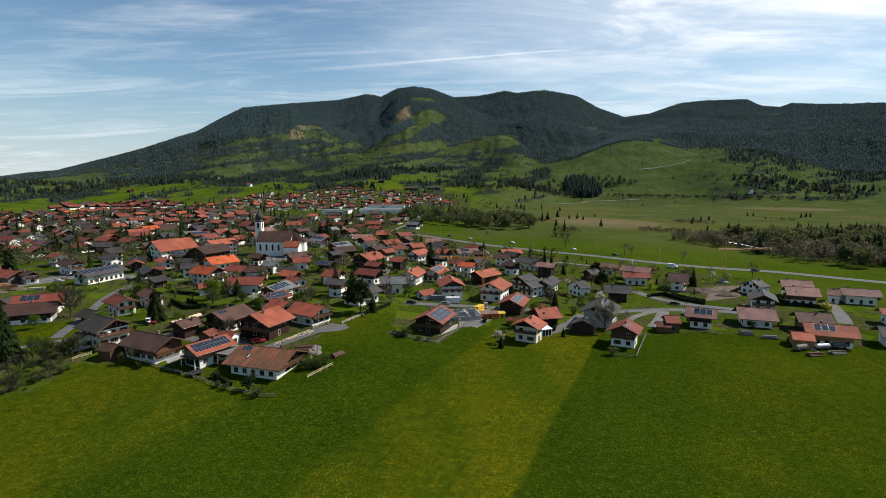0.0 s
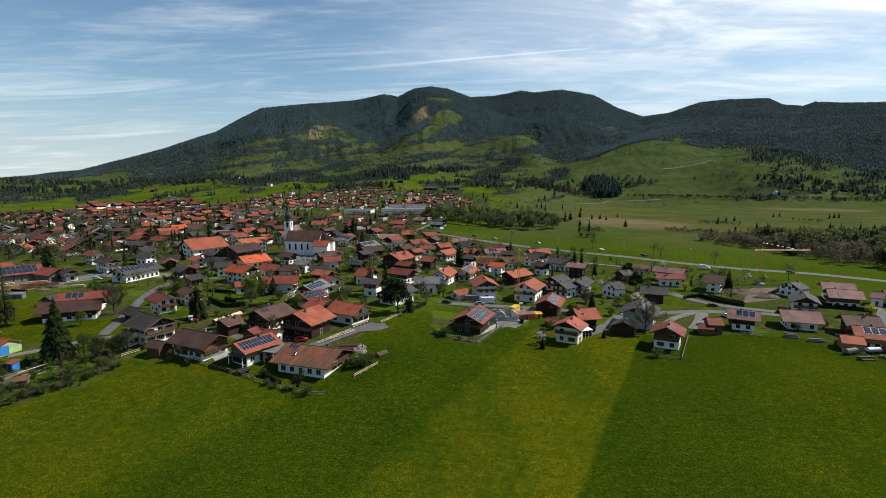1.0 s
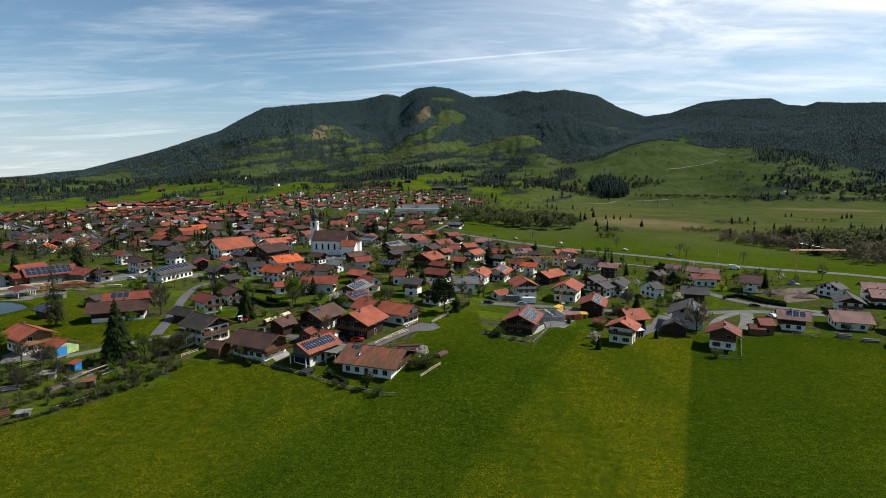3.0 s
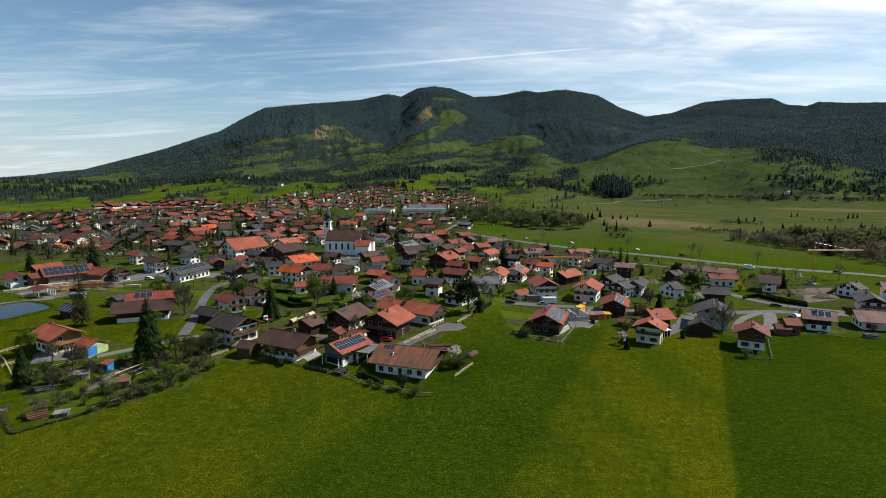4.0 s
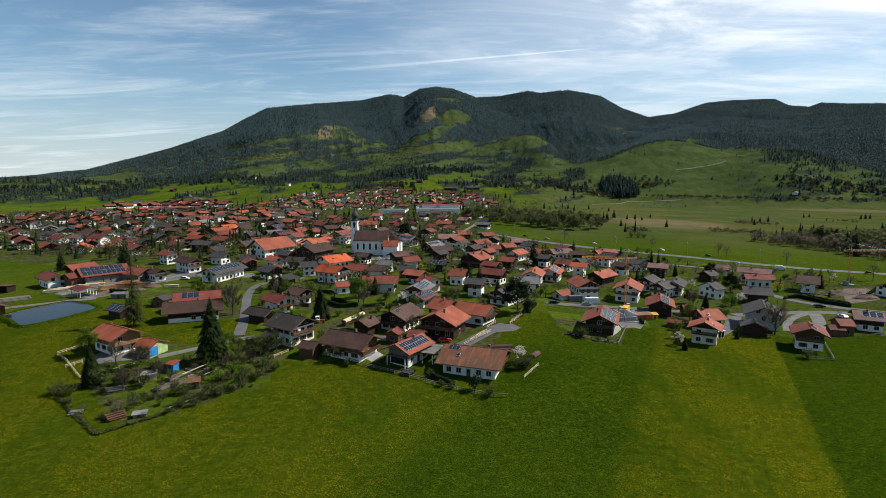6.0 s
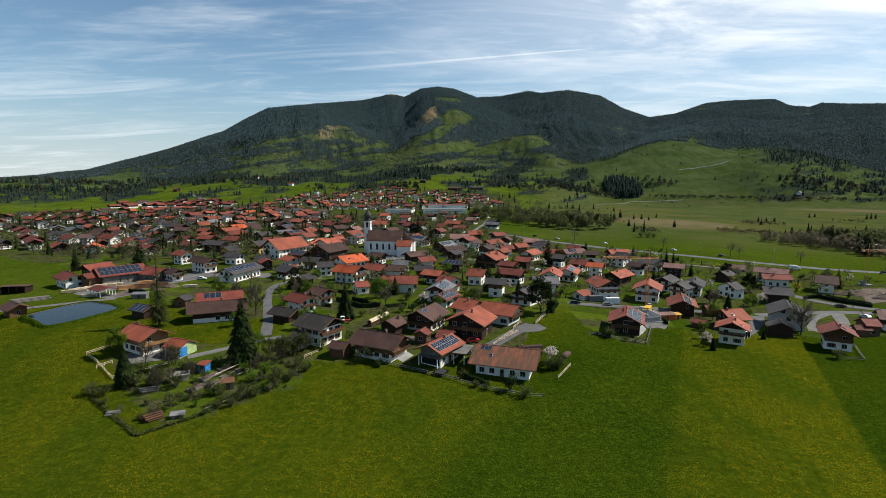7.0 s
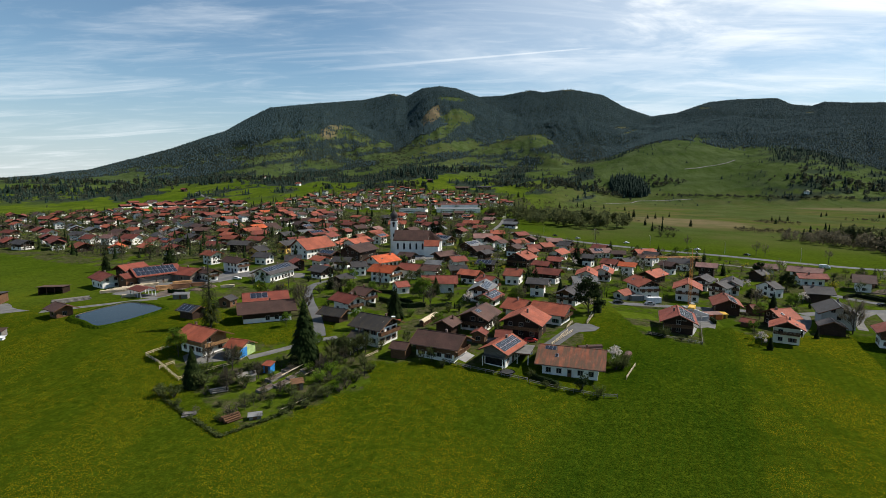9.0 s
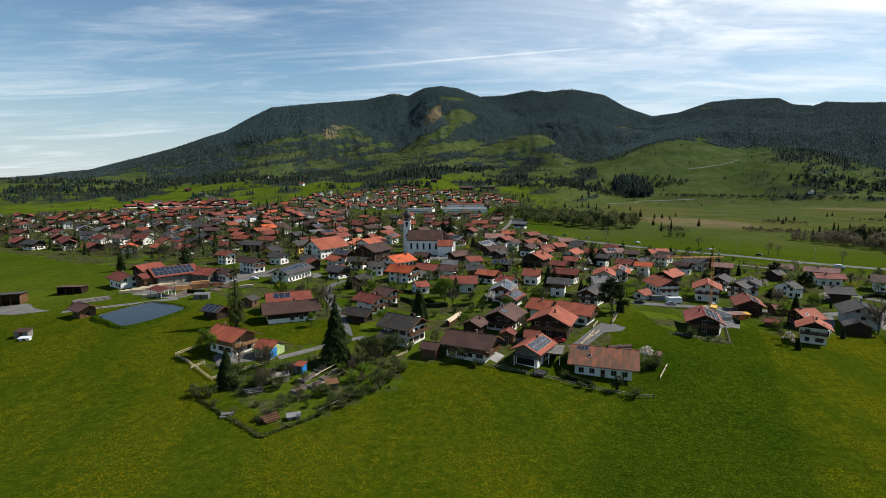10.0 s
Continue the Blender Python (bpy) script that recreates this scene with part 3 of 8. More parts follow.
def box(bm, x0, x1, y0, y1, z0, z1, slot=0, m=None, bevel=0.0):
    vs = [bm.verts.new((x, y, z)) for z in (z0, z1) for x, y in ((x0, y0), (x1, y0), (x1, y1), (x0, y1))]
    if m is not None:
        for v in vs:
            v.co = m @ v.co
    fs = [bm.faces.new([vs[i] for i in q]) for q in ((3, 2, 1, 0), (4, 5, 6, 7), (0, 1, 5, 4), (1, 2, 6, 5), (2, 3, 7, 6), (3, 0, 4, 7))]
    for f in fs:
        f.material_index = slot
    if bevel:
        bmesh.ops.bevel(bm, geom=list({e for f in fs for e in f.edges}), offset=bevel, segments=1, affect="EDGES")
    return vs


def prism(bm, profile, x0, x1, slot=0):
    """A y-z outline carried along x."""
    a = [bm.verts.new((x0, y, z)) for y, z in profile]
    b = [bm.verts.new((x1, y, z)) for y, z in profile]
    k = len(profile)
    fs = [bm.faces.new(a[::-1]), bm.faces.new(b)] + [bm.faces.new((a[i], a[(i + 1) % k], b[(i + 1) % k], b[i])) for i in range(k)]
    for f in fs:
        f.material_index = slot
    return fs


def tube(bm, p, q, r0, r1, sides=6, slot=0):
    p, q = Vector(p), Vector(q)
    side = (q - p).to_track_quat("Z", "Y").to_matrix()
    rings = []
    for c, r in ((p, r0), (q, r1)):
        rings.append([bm.verts.new(c + side @ Vector((r * math.cos(2 * math.pi * i / sides), r * math.sin(2 * math.pi * i / sides), 0))) for i in range(sides)])
    for i in range(sides):
        f = bm.faces.new((rings[0][i], rings[0][(i + 1) % sides], rings[1][(i + 1) % sides], rings[1][i]))
        f.material_index = slot
    for ring in (rings[0][::-1], rings[1]):
        bm.faces.new(ring).material_index = slot


def mesh_of(name, bm, mats):
    mesh = bpy.data.meshes.new(name)
    bm.to_mesh(mesh)
    bm.free()
    for k in mats:
        mesh.materials.append(M[k])
    return mesh


# ---- windows and doors, made once and shared ----
def window_meshes(w, h, shutters):
    """Frame with mullion and sill, the panes behind it, and a shutter. The wall's face is y = 0, outside is -y."""
    bm = bmesh.new()
    t = 0.09
    box(bm, -w / 2 - t, -w / 2, -0.06, 0.05, -h / 2, h / 2)
    box(bm, w / 2, w / 2 + t, -0.06, 0.05, -h / 2, h / 2)
    box(bm, -w / 2 - t, w / 2 + t, -0.06, 0.05, h / 2, h / 2 + t)
    box(bm, -w / 2 - t - 0.05, w / 2 + t + 0.05, -0.14, 0.05, -h / 2 - t, -h / 2)
    box(bm, -0.03, 0.03, -0.045, 0.05, -h / 2, h / 2)
    frame_mesh = mesh_of("window", bm, ["window_frame"])
    bm = bmesh.new()
    box(bm, -w / 2, w / 2, -0.02, 0.05, -h / 2, h / 2)
    pane = mesh_of("pane", bm, ["glass"])
    bm = bmesh.new()
    box(bm, -w / 4, w / 4, -0.09, -0.03, -h / 2, h / 2, bevel=0.015)
    for k in range(4):
        z = -h / 2 + h * (k + 0.5) / 4
        box(bm, -w / 4 + 0.05, w / 4 - 0.05, -0.1, -0.085, z - 0.1, z + 0.1)
    shut = mesh_of("shutter", bm, [shutters])
    return frame_mesh, pane, shut


WINDOW = {s: window_meshes(1.25, 1.3, s) for s in ("shutter_green", "shutter_brown")}


def small_window():
    """Frame and panes in one mesh for houses far off."""
    bm = bmesh.new()
    box(bm, -0.72, 0.72, -0.06, 0.02, -0.76, 0.76, 0)
    box(bm, -0.65, -0.025, -0.075, -0.055, -0.69, 0.69, 1)
    box(bm, 0.025, 0.65, -0.075, -0.055, -0.69, 0.69, 1)
    return mesh_of("window", bm, ["window_frame", "glass"])


SMALL_WINDOW = small_window()


def door_mesh():
    bm = bmesh.new()
    box(bm, -0.6, 0.6, -0.08, 0.03, 0.0, 2.15, 0)
    box(bm, -0.5, 0.5, -0.1, -0.07, 0.05, 2.05, 1)
    box(bm, -0.35, 0.35, -0.115, -0.095, 1.1, 1.9, 2)
    return mesh_of("door", bm, ["window_frame", "brown_wood", "glass"])


DOOR = door_mesh()


def garage_mesh():
    bm = bmesh.new()
    front = [(0.03, 0.0)]
    for k in range(5):
        front += [(-0.08, k * 0.46), (-0.11, 0.04 + k * 0.46), (-0.11, 0.42 + k * 0.46), (-0.08, 0.459 + k * 0.46)]
    prism(bm, front + [(0.03, 2.3)], -1.3, 1.3)
    return mesh_of("garage_door", bm, ["grey_wood"])


GARAGE = garage_mesh()


def skylight_mesh():
    bm = bmesh.new()
    box(bm, -0.45, 0.45, -0.65, 0.65, 0.0, 0.14, 0, bevel=0.02)
    box(bm, -0.35, 0.35, -0.52, 0.52, 0.13, 0.16, 1)
    return mesh_of("skylight", bm, ["steel", "glass"])


SKYLIGHT = skylight_mesh()


def panel_mesh():
    bm = bmesh.new()
    box(bm, -0.5, 0.5, -0.82, 0.82, 0.0, 0.05, 0)
    box(bm, -0.47, 0.47, -0.79, 0.79, 0.045, 0.056, 1)
    return mesh_of("solar_panel", bm, ["steel", "panel"])


PANEL = panel_mesh()

ROOF_WORDS = {"orange_tile": "orange-red tiled", "bright_tile": "bright orange tiled", "red_tile": "weathered red tiled", "brown_tile": "dark brown tiled", "slate": "dark grey tiled",
              "grey_sheet": "pale grey metal", "pink_tile": "faded pinkish tiled", "worn_tile": "lichen-stained orange tiled", "mossy_slate": "mossy dark grey"}
WALL_WORDS = {"white_plaster": "white plastered", "cream_plaster": "cream plastered", "yellow_plaster": "yellow plastered", "grey_plaster": "grey rendered", "dark_wood": "dark-stained wooden",
              "brown_wood": "brown wooden", "fresh_wood": "new larch-clad", "grey_wood": "grey weathered wooden", "pale_wood": "pale wooden"}


FOOTPRINTS = []


def house(x, y, turn, length, width, ridge, roof, wall="white_plaster", upper="", pitch=25.0, near=1, balcony="", solar="", chimneys=1, skylights=0, lights=True, name="house", category="house",
          group="village houses", garage=False, dz=0.0, extra="", mural=False, gates=0):
    """A gabled alpine house. turn: degrees of the ridge from +x; length, width and ridge are those of the roof.
    balcony, solar: "+" or "-" sides; near 2: full windows, 1: simple windows, 0: few windows."""
    tan = math.tan(radians(pitch))
    over_x, over_y = (1.9, 1.5) if length > 9 else (1.2, 1.1) if length > 7 else (0.5, 0.5)
    lx, ly = max(1.5, length / 2 - over_x), max(1.2, width / 2 - over_y)
    thick = 0.28
    base = land(x, y) + dz
    FOOTPRINTS.append((x, y, turn, length / 2, width / 2))
    m = pose(x, y, base, 0, 0, turn)
    words = f"{WALL_WORDS[wall]} {name} with {ROOF_WORDS[roof]} roof" + (" and solar panels" if solar else "")
    top = thing(name, m, words, category, group)
    eave = ridge - thick - ly * tan            # height of the wall's top at the long sides
    eave = max(1.6, eave)
    peak = eave + ly * tan
    storeys = max(1, int(round((eave + 0.3) / 2.7)))
    split = eave - (2.5 if storeys > 1 else 0.0) if upper else None
    if upper and storeys == 1:
        split = eave - 0.1
    bm = bmesh.new()
    if split is None:
        prism(bm, [(-ly, -0.6), (ly, -0.6), (ly, eave), (0, peak), (-ly, eave)], -lx, lx)
        part("wall", bm, wall, top)
    else:
        box(bm, -lx, lx, -ly, ly, -0.6, split)
        part("wall", bm, wall, top)
        bm = bmesh.new()
        prism(bm, [(-ly - 0.05, split), (ly + 0.05, split), (ly + 0.05, eave), (0, peak), (-ly - 0.05, eave)], -lx - 0.05, lx + 0.05)
        part("cladding", bm, upper, top, f"{WALL_WORDS[upper]} upper storey")
    rnd2 = random.Random(int(abs(x) * 7 + abs(y) * 13))
    if category == "house" and near and split is None and wall in ("white_plaster", "cream_plaster") and length > 8:
        if rnd2.random() < 0.65:
            for s in (-1, 1):
                bm = bmesh.new()
                prism(bm, [(-ly - 0.04, eave - 0.5), (ly + 0.04, eave - 0.5), (ly + 0.04, eave), (0, peak), (-ly - 0.04, eave)], s * (lx + 0.03) - 0.03, s * (lx + 0.03) + 0.03)
                part("gable_boarding", bm, "dark_wood" if rnd2.random() < 0.6 else "brown_wood", top, "dark boarded gable")
        if not balcony and storeys > 1:
            balcony = "-" if math.sin(radians(turn)) > 0 else "+"
    # the two slopes of the roof, with depth, and barge boards
    hx, hy = length / 2, width / 2
    drop = (hy - ly) * tan
    bm = bmesh.new()
    up_ = 0.03
    prism(bm, [(-hy, eave - drop + up_), (0, peak + up_), (hy, eave - drop + up_), (hy, eave - drop + thick), (0, peak + thick), (-hy, eave - drop + thick)], -hx, hx)
    slope = part("roof", bm, roof, top)
    if near:
        for s in (-1, 1):
            for e in (-1, 1):
                bm = bmesh.new()
                prism(bm, [(0, peak + thick + 0.03), (e * (hy + 0.03), eave - drop + thick + 0.03), (e * (hy + 0.03), eave - drop - 0.02), (0, peak - 0.02)], s * hx - 0.05 + s * 0.052, s * hx + 0.05 + s * 0.052)
                part("barge_board", bm, "brown_wood", slope)
        bm = bmesh.new()
        prism(bm, [(-0.2, peak + thick - 0.06), (0.2, peak + thick - 0.06), (0.09, peak + thick + 0.1), (-0.09, peak + thick + 0.1)], -hx + 0.02, hx - 0.02)
        part("ridge_cap", bm, roof, slope)
    if near > 1:
        for e in (-1, 1):
            bm = bmesh.new()
            tube(bm, (-hx, e * (hy + 0.08), eave - drop + 0.12), (hx, e * (hy + 0.08), eave - drop + 0.12), 0.075, 0.075, 6)
            part("gutter", bm, "copper", top)
    # chimney
    rnd = random.Random(int(abs(x) * 31 + abs(y) * 17))
    for k in range(chimneys):
        cx, cy = rnd.uniform(-0.3, 0.3) * length, rnd.choice((-1, 1)) * rnd.uniform(0.3, 1.3)
        cz = peak + thick - abs(cy) * tan
        bm = bmesh.new()
        box(bm, cx - 0.25, cx + 0.25, cy - 0.3, cy + 0.3, cz - 0.5, peak + thick + 0.6)
        box(bm, cx - 0.3, cx + 0.3, cy - 0.35, cy + 0.35, peak + thick + 0.6, peak + thick + 0.7)
        part("chimney", bm, rnd.choice(("chimney", "chimney", "copper")), top)

    def on_slope(u, v, e):
        """A pose lying on slope e, u along the ridge and v down it."""
        a = math.atan(tan)
        return pose(u, e * v * math.cos(a), peak + thick + 0.02 - v * math.sin(a), -e * math.degrees(a), 0, 0)

    run = hy / math.cos(math.atan(tan))
    for e in solar:
        s = 1 if e == "+" else -1
        nx, ny = int((length - 2.0) / 1.04), max(1, int((run - 1.2) / 1.7))
        big_ = 1.0 if near > 1 else 2.0
        nx, ny = int(nx / big_), max(1, int(ny / big_))
        lo, hi = (0, nx) if extra != "a few solar panels" else (1, min(nx, 4))
        if extra == "a few solar panels":
            ny = 1
        for i in range(lo, hi):
            for j in range(ny):
                again("solar_panel", PANEL, slope, on_slope(-length / 2 + 1.4 + 1.04 * big_ * i + 0.5 * (big_ - 1), 0.5 + (0.85 + 1.7 * j) * big_, s) @ Matrix.Diagonal((big_, big_, 1, 1)))
    for k in range(skylights):
        again("skylight", SKYLIGHT, slope, on_slope(-length * 0.2 + k * length * 0.28, run * 0.5, -1 if k % 2 == 0 or turn == 0 else 1))
    # windows
    if lights:
        kind = "shutter_green" if rnd.random() < 0.35 else "shutter_brown"
        frame_mesh, pane, shut = WINDOW[kind]
        walls = [(0, -ly, lx, 0), (lx, 0, ly, 90), (0, ly, lx, 180), (-lx, 0, ly, 270)]
        for wx, wy, half, ang in walls:
            facing = math.sin(radians(turn + ang - 90))
            if near < 2 and facing > 0.35:
                continue
            gable = ang in (90, 270)
            levels = storeys + (1 if gable and peak - eave > 1.9 else 0)
            for s in range(levels):
                z = 1.45 + s * 2.65
                if s >= storeys:
                    z = eave + 0.75
                count = max(1, int((2 * half - 0.8) / 2.7))
                if s >= storeys:
                    count = min(2, count) if half > 3.6 else 1
                if near == 0:
                    count = min(count, 2)
                    if facing > -0.3:
                        continue
                if z + 0.75 > (eave - 0.05 if not gable else peak - 0.6):
                    continue
                for i in range(count):
                    u = (i - (count - 1) / 2) * (2 * half - 0.6) / max(count, 1) * (0.75 if s >= storeys else 1)
                    if near and rnd.random() < (0.45 if wall == "dark_wood" or (upper and z > (split or 0)) else 0.12):
                        continue
                    r = pose(0, 0, 0, 0, 0, ang)
                    outset = 0.055 if (upper and z > (split or 0)) else 0.0
                    at = pose(wx, wy, z, 0, 0, ang) @ pose(u, -outset - 0.002, 0)
                    if garage and s == 0 and gable and i == 0 and ang == 270:
                        again("garage_door", GARAGE, top, pose(wx, wy, 0, 0, 0, ang) @ pose(0, -0.01, 0))
                        continue
                    if s == 0 and ang == 0 and i == count // 2 and near and rnd.random() < 0.5:
                        again("door", DOOR, top, pose(wx, wy, 0, 0, 0, ang) @ pose(u, -0.01, 0))
                        continue
                    if near > 1:
                        w = again("window", frame_mesh, top, at)
                        again("pane", pane, w, Matrix())
                        if rnd.random() < 0.6 and wall != "dark_wood" and 2 * half / count > 2.3:
                            for q in (-1, 1):
                                again("shutter", shut, w, pose(q * 0.88, 0, 0))
                    else:
                        again("window", SMALL_WINDOW, top, at)
    for i in range(gates):
        again("garage_door", GARAGE, top, pose((i - (gates - 1) / 2) * (2 * lx - 0.6) / gates, -ly, 0) @ pose(0, -0.01, 0) @ Matrix.Diagonal((1.15, 1, 1.3, 1)))
    if mural:
        for k, (paint, y0, y1) in enumerate((("blue_paint", -ly, -ly * 0.1), ("green_paint", -ly * 0.1 + 0.02, ly))):
            bm = bmesh.new()
            box(bm, lx + 0.01, lx + 0.07, y0, y1, 0.05, eave - 0.05 + (0.5 if k else 0))
            part("painted_panel", bm, paint, top, f"{paint.split('_')[0]} painted boarding")
    for e in balcony:
        s = 1 if e == "+" else -1
        z = (split if split is not None and storeys > 1 else max(2.6, eave - 2.4)) - 0.05
        x0, x1 = s * lx, s * (lx + 1.25)
        bm = bmesh.new()
        box(bm, min(x0, x1), max(x0, x1), -ly, ly, z - 0.18, z)
        deck = part("balcony", bm, "brown_wood", top, "brown wooden balcony")
        bm = bmesh.new()
        box(bm, x1 - 0.05, x1 + 0.05, -ly, ly, z + 0.92, z + 1.02)
        box(bm, x1 - 0.04, x1 + 0.04, -ly, ly, z + 0.1, z + 0.17)
        k = int(2 * ly / 0.22)
        for i in range(k + 1):
            v = -ly + 2 * ly * i / k
            box(bm, x1 - 0.025, x1 + 0.025, v - 0.08, v + 0.08, z + 0.12, z + 0.92)
        for w in (-ly, ly):
            box(bm, min(x0, x1), max(x0, x1), w - 0.04, w + 0.04, z + 0.1, z + 1.0)
        part("railing", bm, "fresh_wood" if upper == "fresh_wood" else "brown_wood", deck)
    return top

# ---- plants ----


def card(bm, c, d, w, droop=0.0, up_=(0, 0, 1)):
    """A small bent leaf clump: two quads along d from c."""
    d = Vector(d)
    side = d.cross(Vector(up_))
    if side.length < 1e-4:
        side = Vector((1, 0, 0))
    side = side.normalized() * w / 2
    c = Vector(c)
    mid, end = c + d * 0.55, c + d + Vector((0, 0, -droop))
    a = [bm.verts.new(c - side * 0.5), bm.verts.new(c + side * 0.5), bm.verts.new(mid + side), bm.verts.new(mid - side), bm.verts.new(end)]
    bm.faces.new((a[0], a[1], a[2], a[3]))
    bm.faces.new((a[3], a[2], a[4]))


def conifer_parts(seed, slim=0.2, tiers=20, fans=10, droop=0.35, gap=0.08, thick=1.0):
    """A unit-high conifer: a trunk, and whorls of drooping boughs."""
    r = random.Random(seed)
    trunk = bmesh.new()
    tube(trunk, (0, 0, -0.03), (0, 0, 0.55), 0.016, 0.009, 7)
    tube(trunk, (0, 0, 0.54), (0, 0, 0.97), 0.009, 0.002, 6)
    crown = bmesh.new()
    for i in range(tiers):
        u = i / (tiers - 1)
        z = gap + (0.97 - gap) * u
        reach = slim * (1 - u) ** 0.85 * (0.75 + 0.25 * math.sin(min(1.0, u * 6) * math.pi / 2)) + 0.008
        k = max(4, int(fans * (1 - 0.55 * u)))
        for j in range(k):
            a = 2 * math.pi * (j + r.random() * 0.8) / k + i * 0.7
            L = reach * r.uniform(0.65, 1.2)
            d = Vector((math.cos(a), math.sin(a), 0.25 - 0.5 * (1 - u))) * L
            card(crown, (0, 0, z + r.uniform(-0.012, 0.012)), d, (L * r.uniform(0.3, 0.5) + 0.008) * thick, L * droop)
            for s in (-1, 1):
                a2 = a + s * r.uniform(0.25, 0.5)
                d2 = Vector((math.cos(a2), math.sin(a2), -0.35)) * L * r.uniform(0.4, 0.6)
                card(crown, Vector((0, 0, z)) + d * 0.45, d2, L * 0.22 * thick, L * 0.2)
    tip = [crown.verts.new((0.007 * math.cos(q), 0.007 * math.sin(q), 0.9)) for q in (0, 2.1, 4.2)]
    apex = crown.verts.new((0, 0, 1.0))
    for q in range(3):
        crown.faces.new((tip[q], tip[(q + 1) % 3], apex))
    return trunk, crown


def broadleaf_parts(seed, spread=0.34, leaves=900, leaf=0.035, low=0.28, twigs=0, clumps=11):
    """A unit-high tree: trunk and limbs, and a crown of leaf clumps round the limbs' ends."""
    r = random.Random(seed)
    trunk = bmesh.new()
    tube(trunk, (0, 0, -0.03), (0.01, 0.0, low + 0.05), 0.019, 0.014, 8)
    tube(trunk, (0.01, 0, low + 0.04), (0.0, 0.01, 0.72), 0.014, 0.004, 6)
    crown = bmesh.new()
    ends = []
    for i in range(clumps):
        a = i * 2.4 + r.uniform(-0.4, 0.4)
        z0 = low + (0.62 - low) * (i / clumps) * r.uniform(0.7, 1.1)
        reach = spread * r.uniform(0.55, 1.0) * (1 - 0.35 * i / clumps)
        e = Vector((math.cos(a) * reach, math.sin(a) * reach, min(0.9, z0 + r.uniform(0.16, 0.34))))
        tube(trunk, (0, 0, z0), e, 0.0075, 0.002, 5)
        ends.append(e)
        for s in range(2):
            e2 = e + Vector((r.uniform(-0.1, 0.1), r.uniform(-0.1, 0.1), r.uniform(0.02, 0.12)))
            tube(trunk, Vector((0, 0, z0)).lerp(e, 0.6), e2, 0.005, 0.0015, 4)
    ends.append(Vector((0, 0, 0.86)))
    ends.append(Vector((0.05, -0.03, 0.7)))
    for i in range(leaves):
        e = r.choice(ends)
        v = Vector((r.gauss(0, 1), r.gauss(0, 1), r.gauss(0, 0.8)))
        v = v.normalized() * (r.random() ** 0.45) * r.uniform(0.09, 0.15)
        d = Vector((r.uniform(-1, 1), r.uniform(-1, 1), r.uniform(-0.6, 0.8))).normalized() * leaf * r.uniform(0.7, 1.5)
        card(crown, e + v, d, leaf * r.uniform(0.6, 1.1), leaf * 0.2)
    for i in range(twigs):
        e = r.choice(ends)
        b0 = e * r.uniform(0.75, 1.0)
        d = (Vector((e.x, e.y, 0.25)).normalized() + Vector((r.uniform(-0.9, 0.9), r.uniform(-0.9, 0.9), r.uniform(-0.3, 0.8)))) * r.uniform(0.05, 0.11)
        card(crown, b0, d, 0.006, 0.0)
    return trunk, crown


def bush_parts(seed, leaves=420, leaf=0.09, wide=0.55):
    """A unit-high shrub: stems from the ground and leaf clumps in an uneven heap."""
    r = random.Random(seed)
    stems, crown = bmesh.new(), bmesh.new()
    ends = []
    for i in range(7):
        a = i * 0.9 + r.random()
        e = Vector((math.cos(a) * wide * r.uniform(0.3, 0.9), math.sin(a) * wide * r.uniform(0.3, 0.9), r.uniform(0.45, 0.85)))
        tube(stems, (0, 0, -0.05), e, 0.025, 0.006, 4)
        ends.append(e)
    for i in range(leaves):
        e = r.choice(ends) * r.uniform(0.55, 1.05)
        v = Vector((r.gauss(0, 1), r.gauss(0, 1), r.gauss(0, 1))).normalized() * (r.random() ** 0.5) * 0.26
        p = e + v
        p.z = max(0.03, p.z)
        d = Vector((r.uniform(-1, 1), r.uniform(-1, 1), r.uniform(-0.4, 0.9))).normalized() * leaf * r.uniform(0.7, 1.5)
        card(crown, p, d, leaf * r.uniform(0.5, 1.0), 0.02)
    return stems, crown


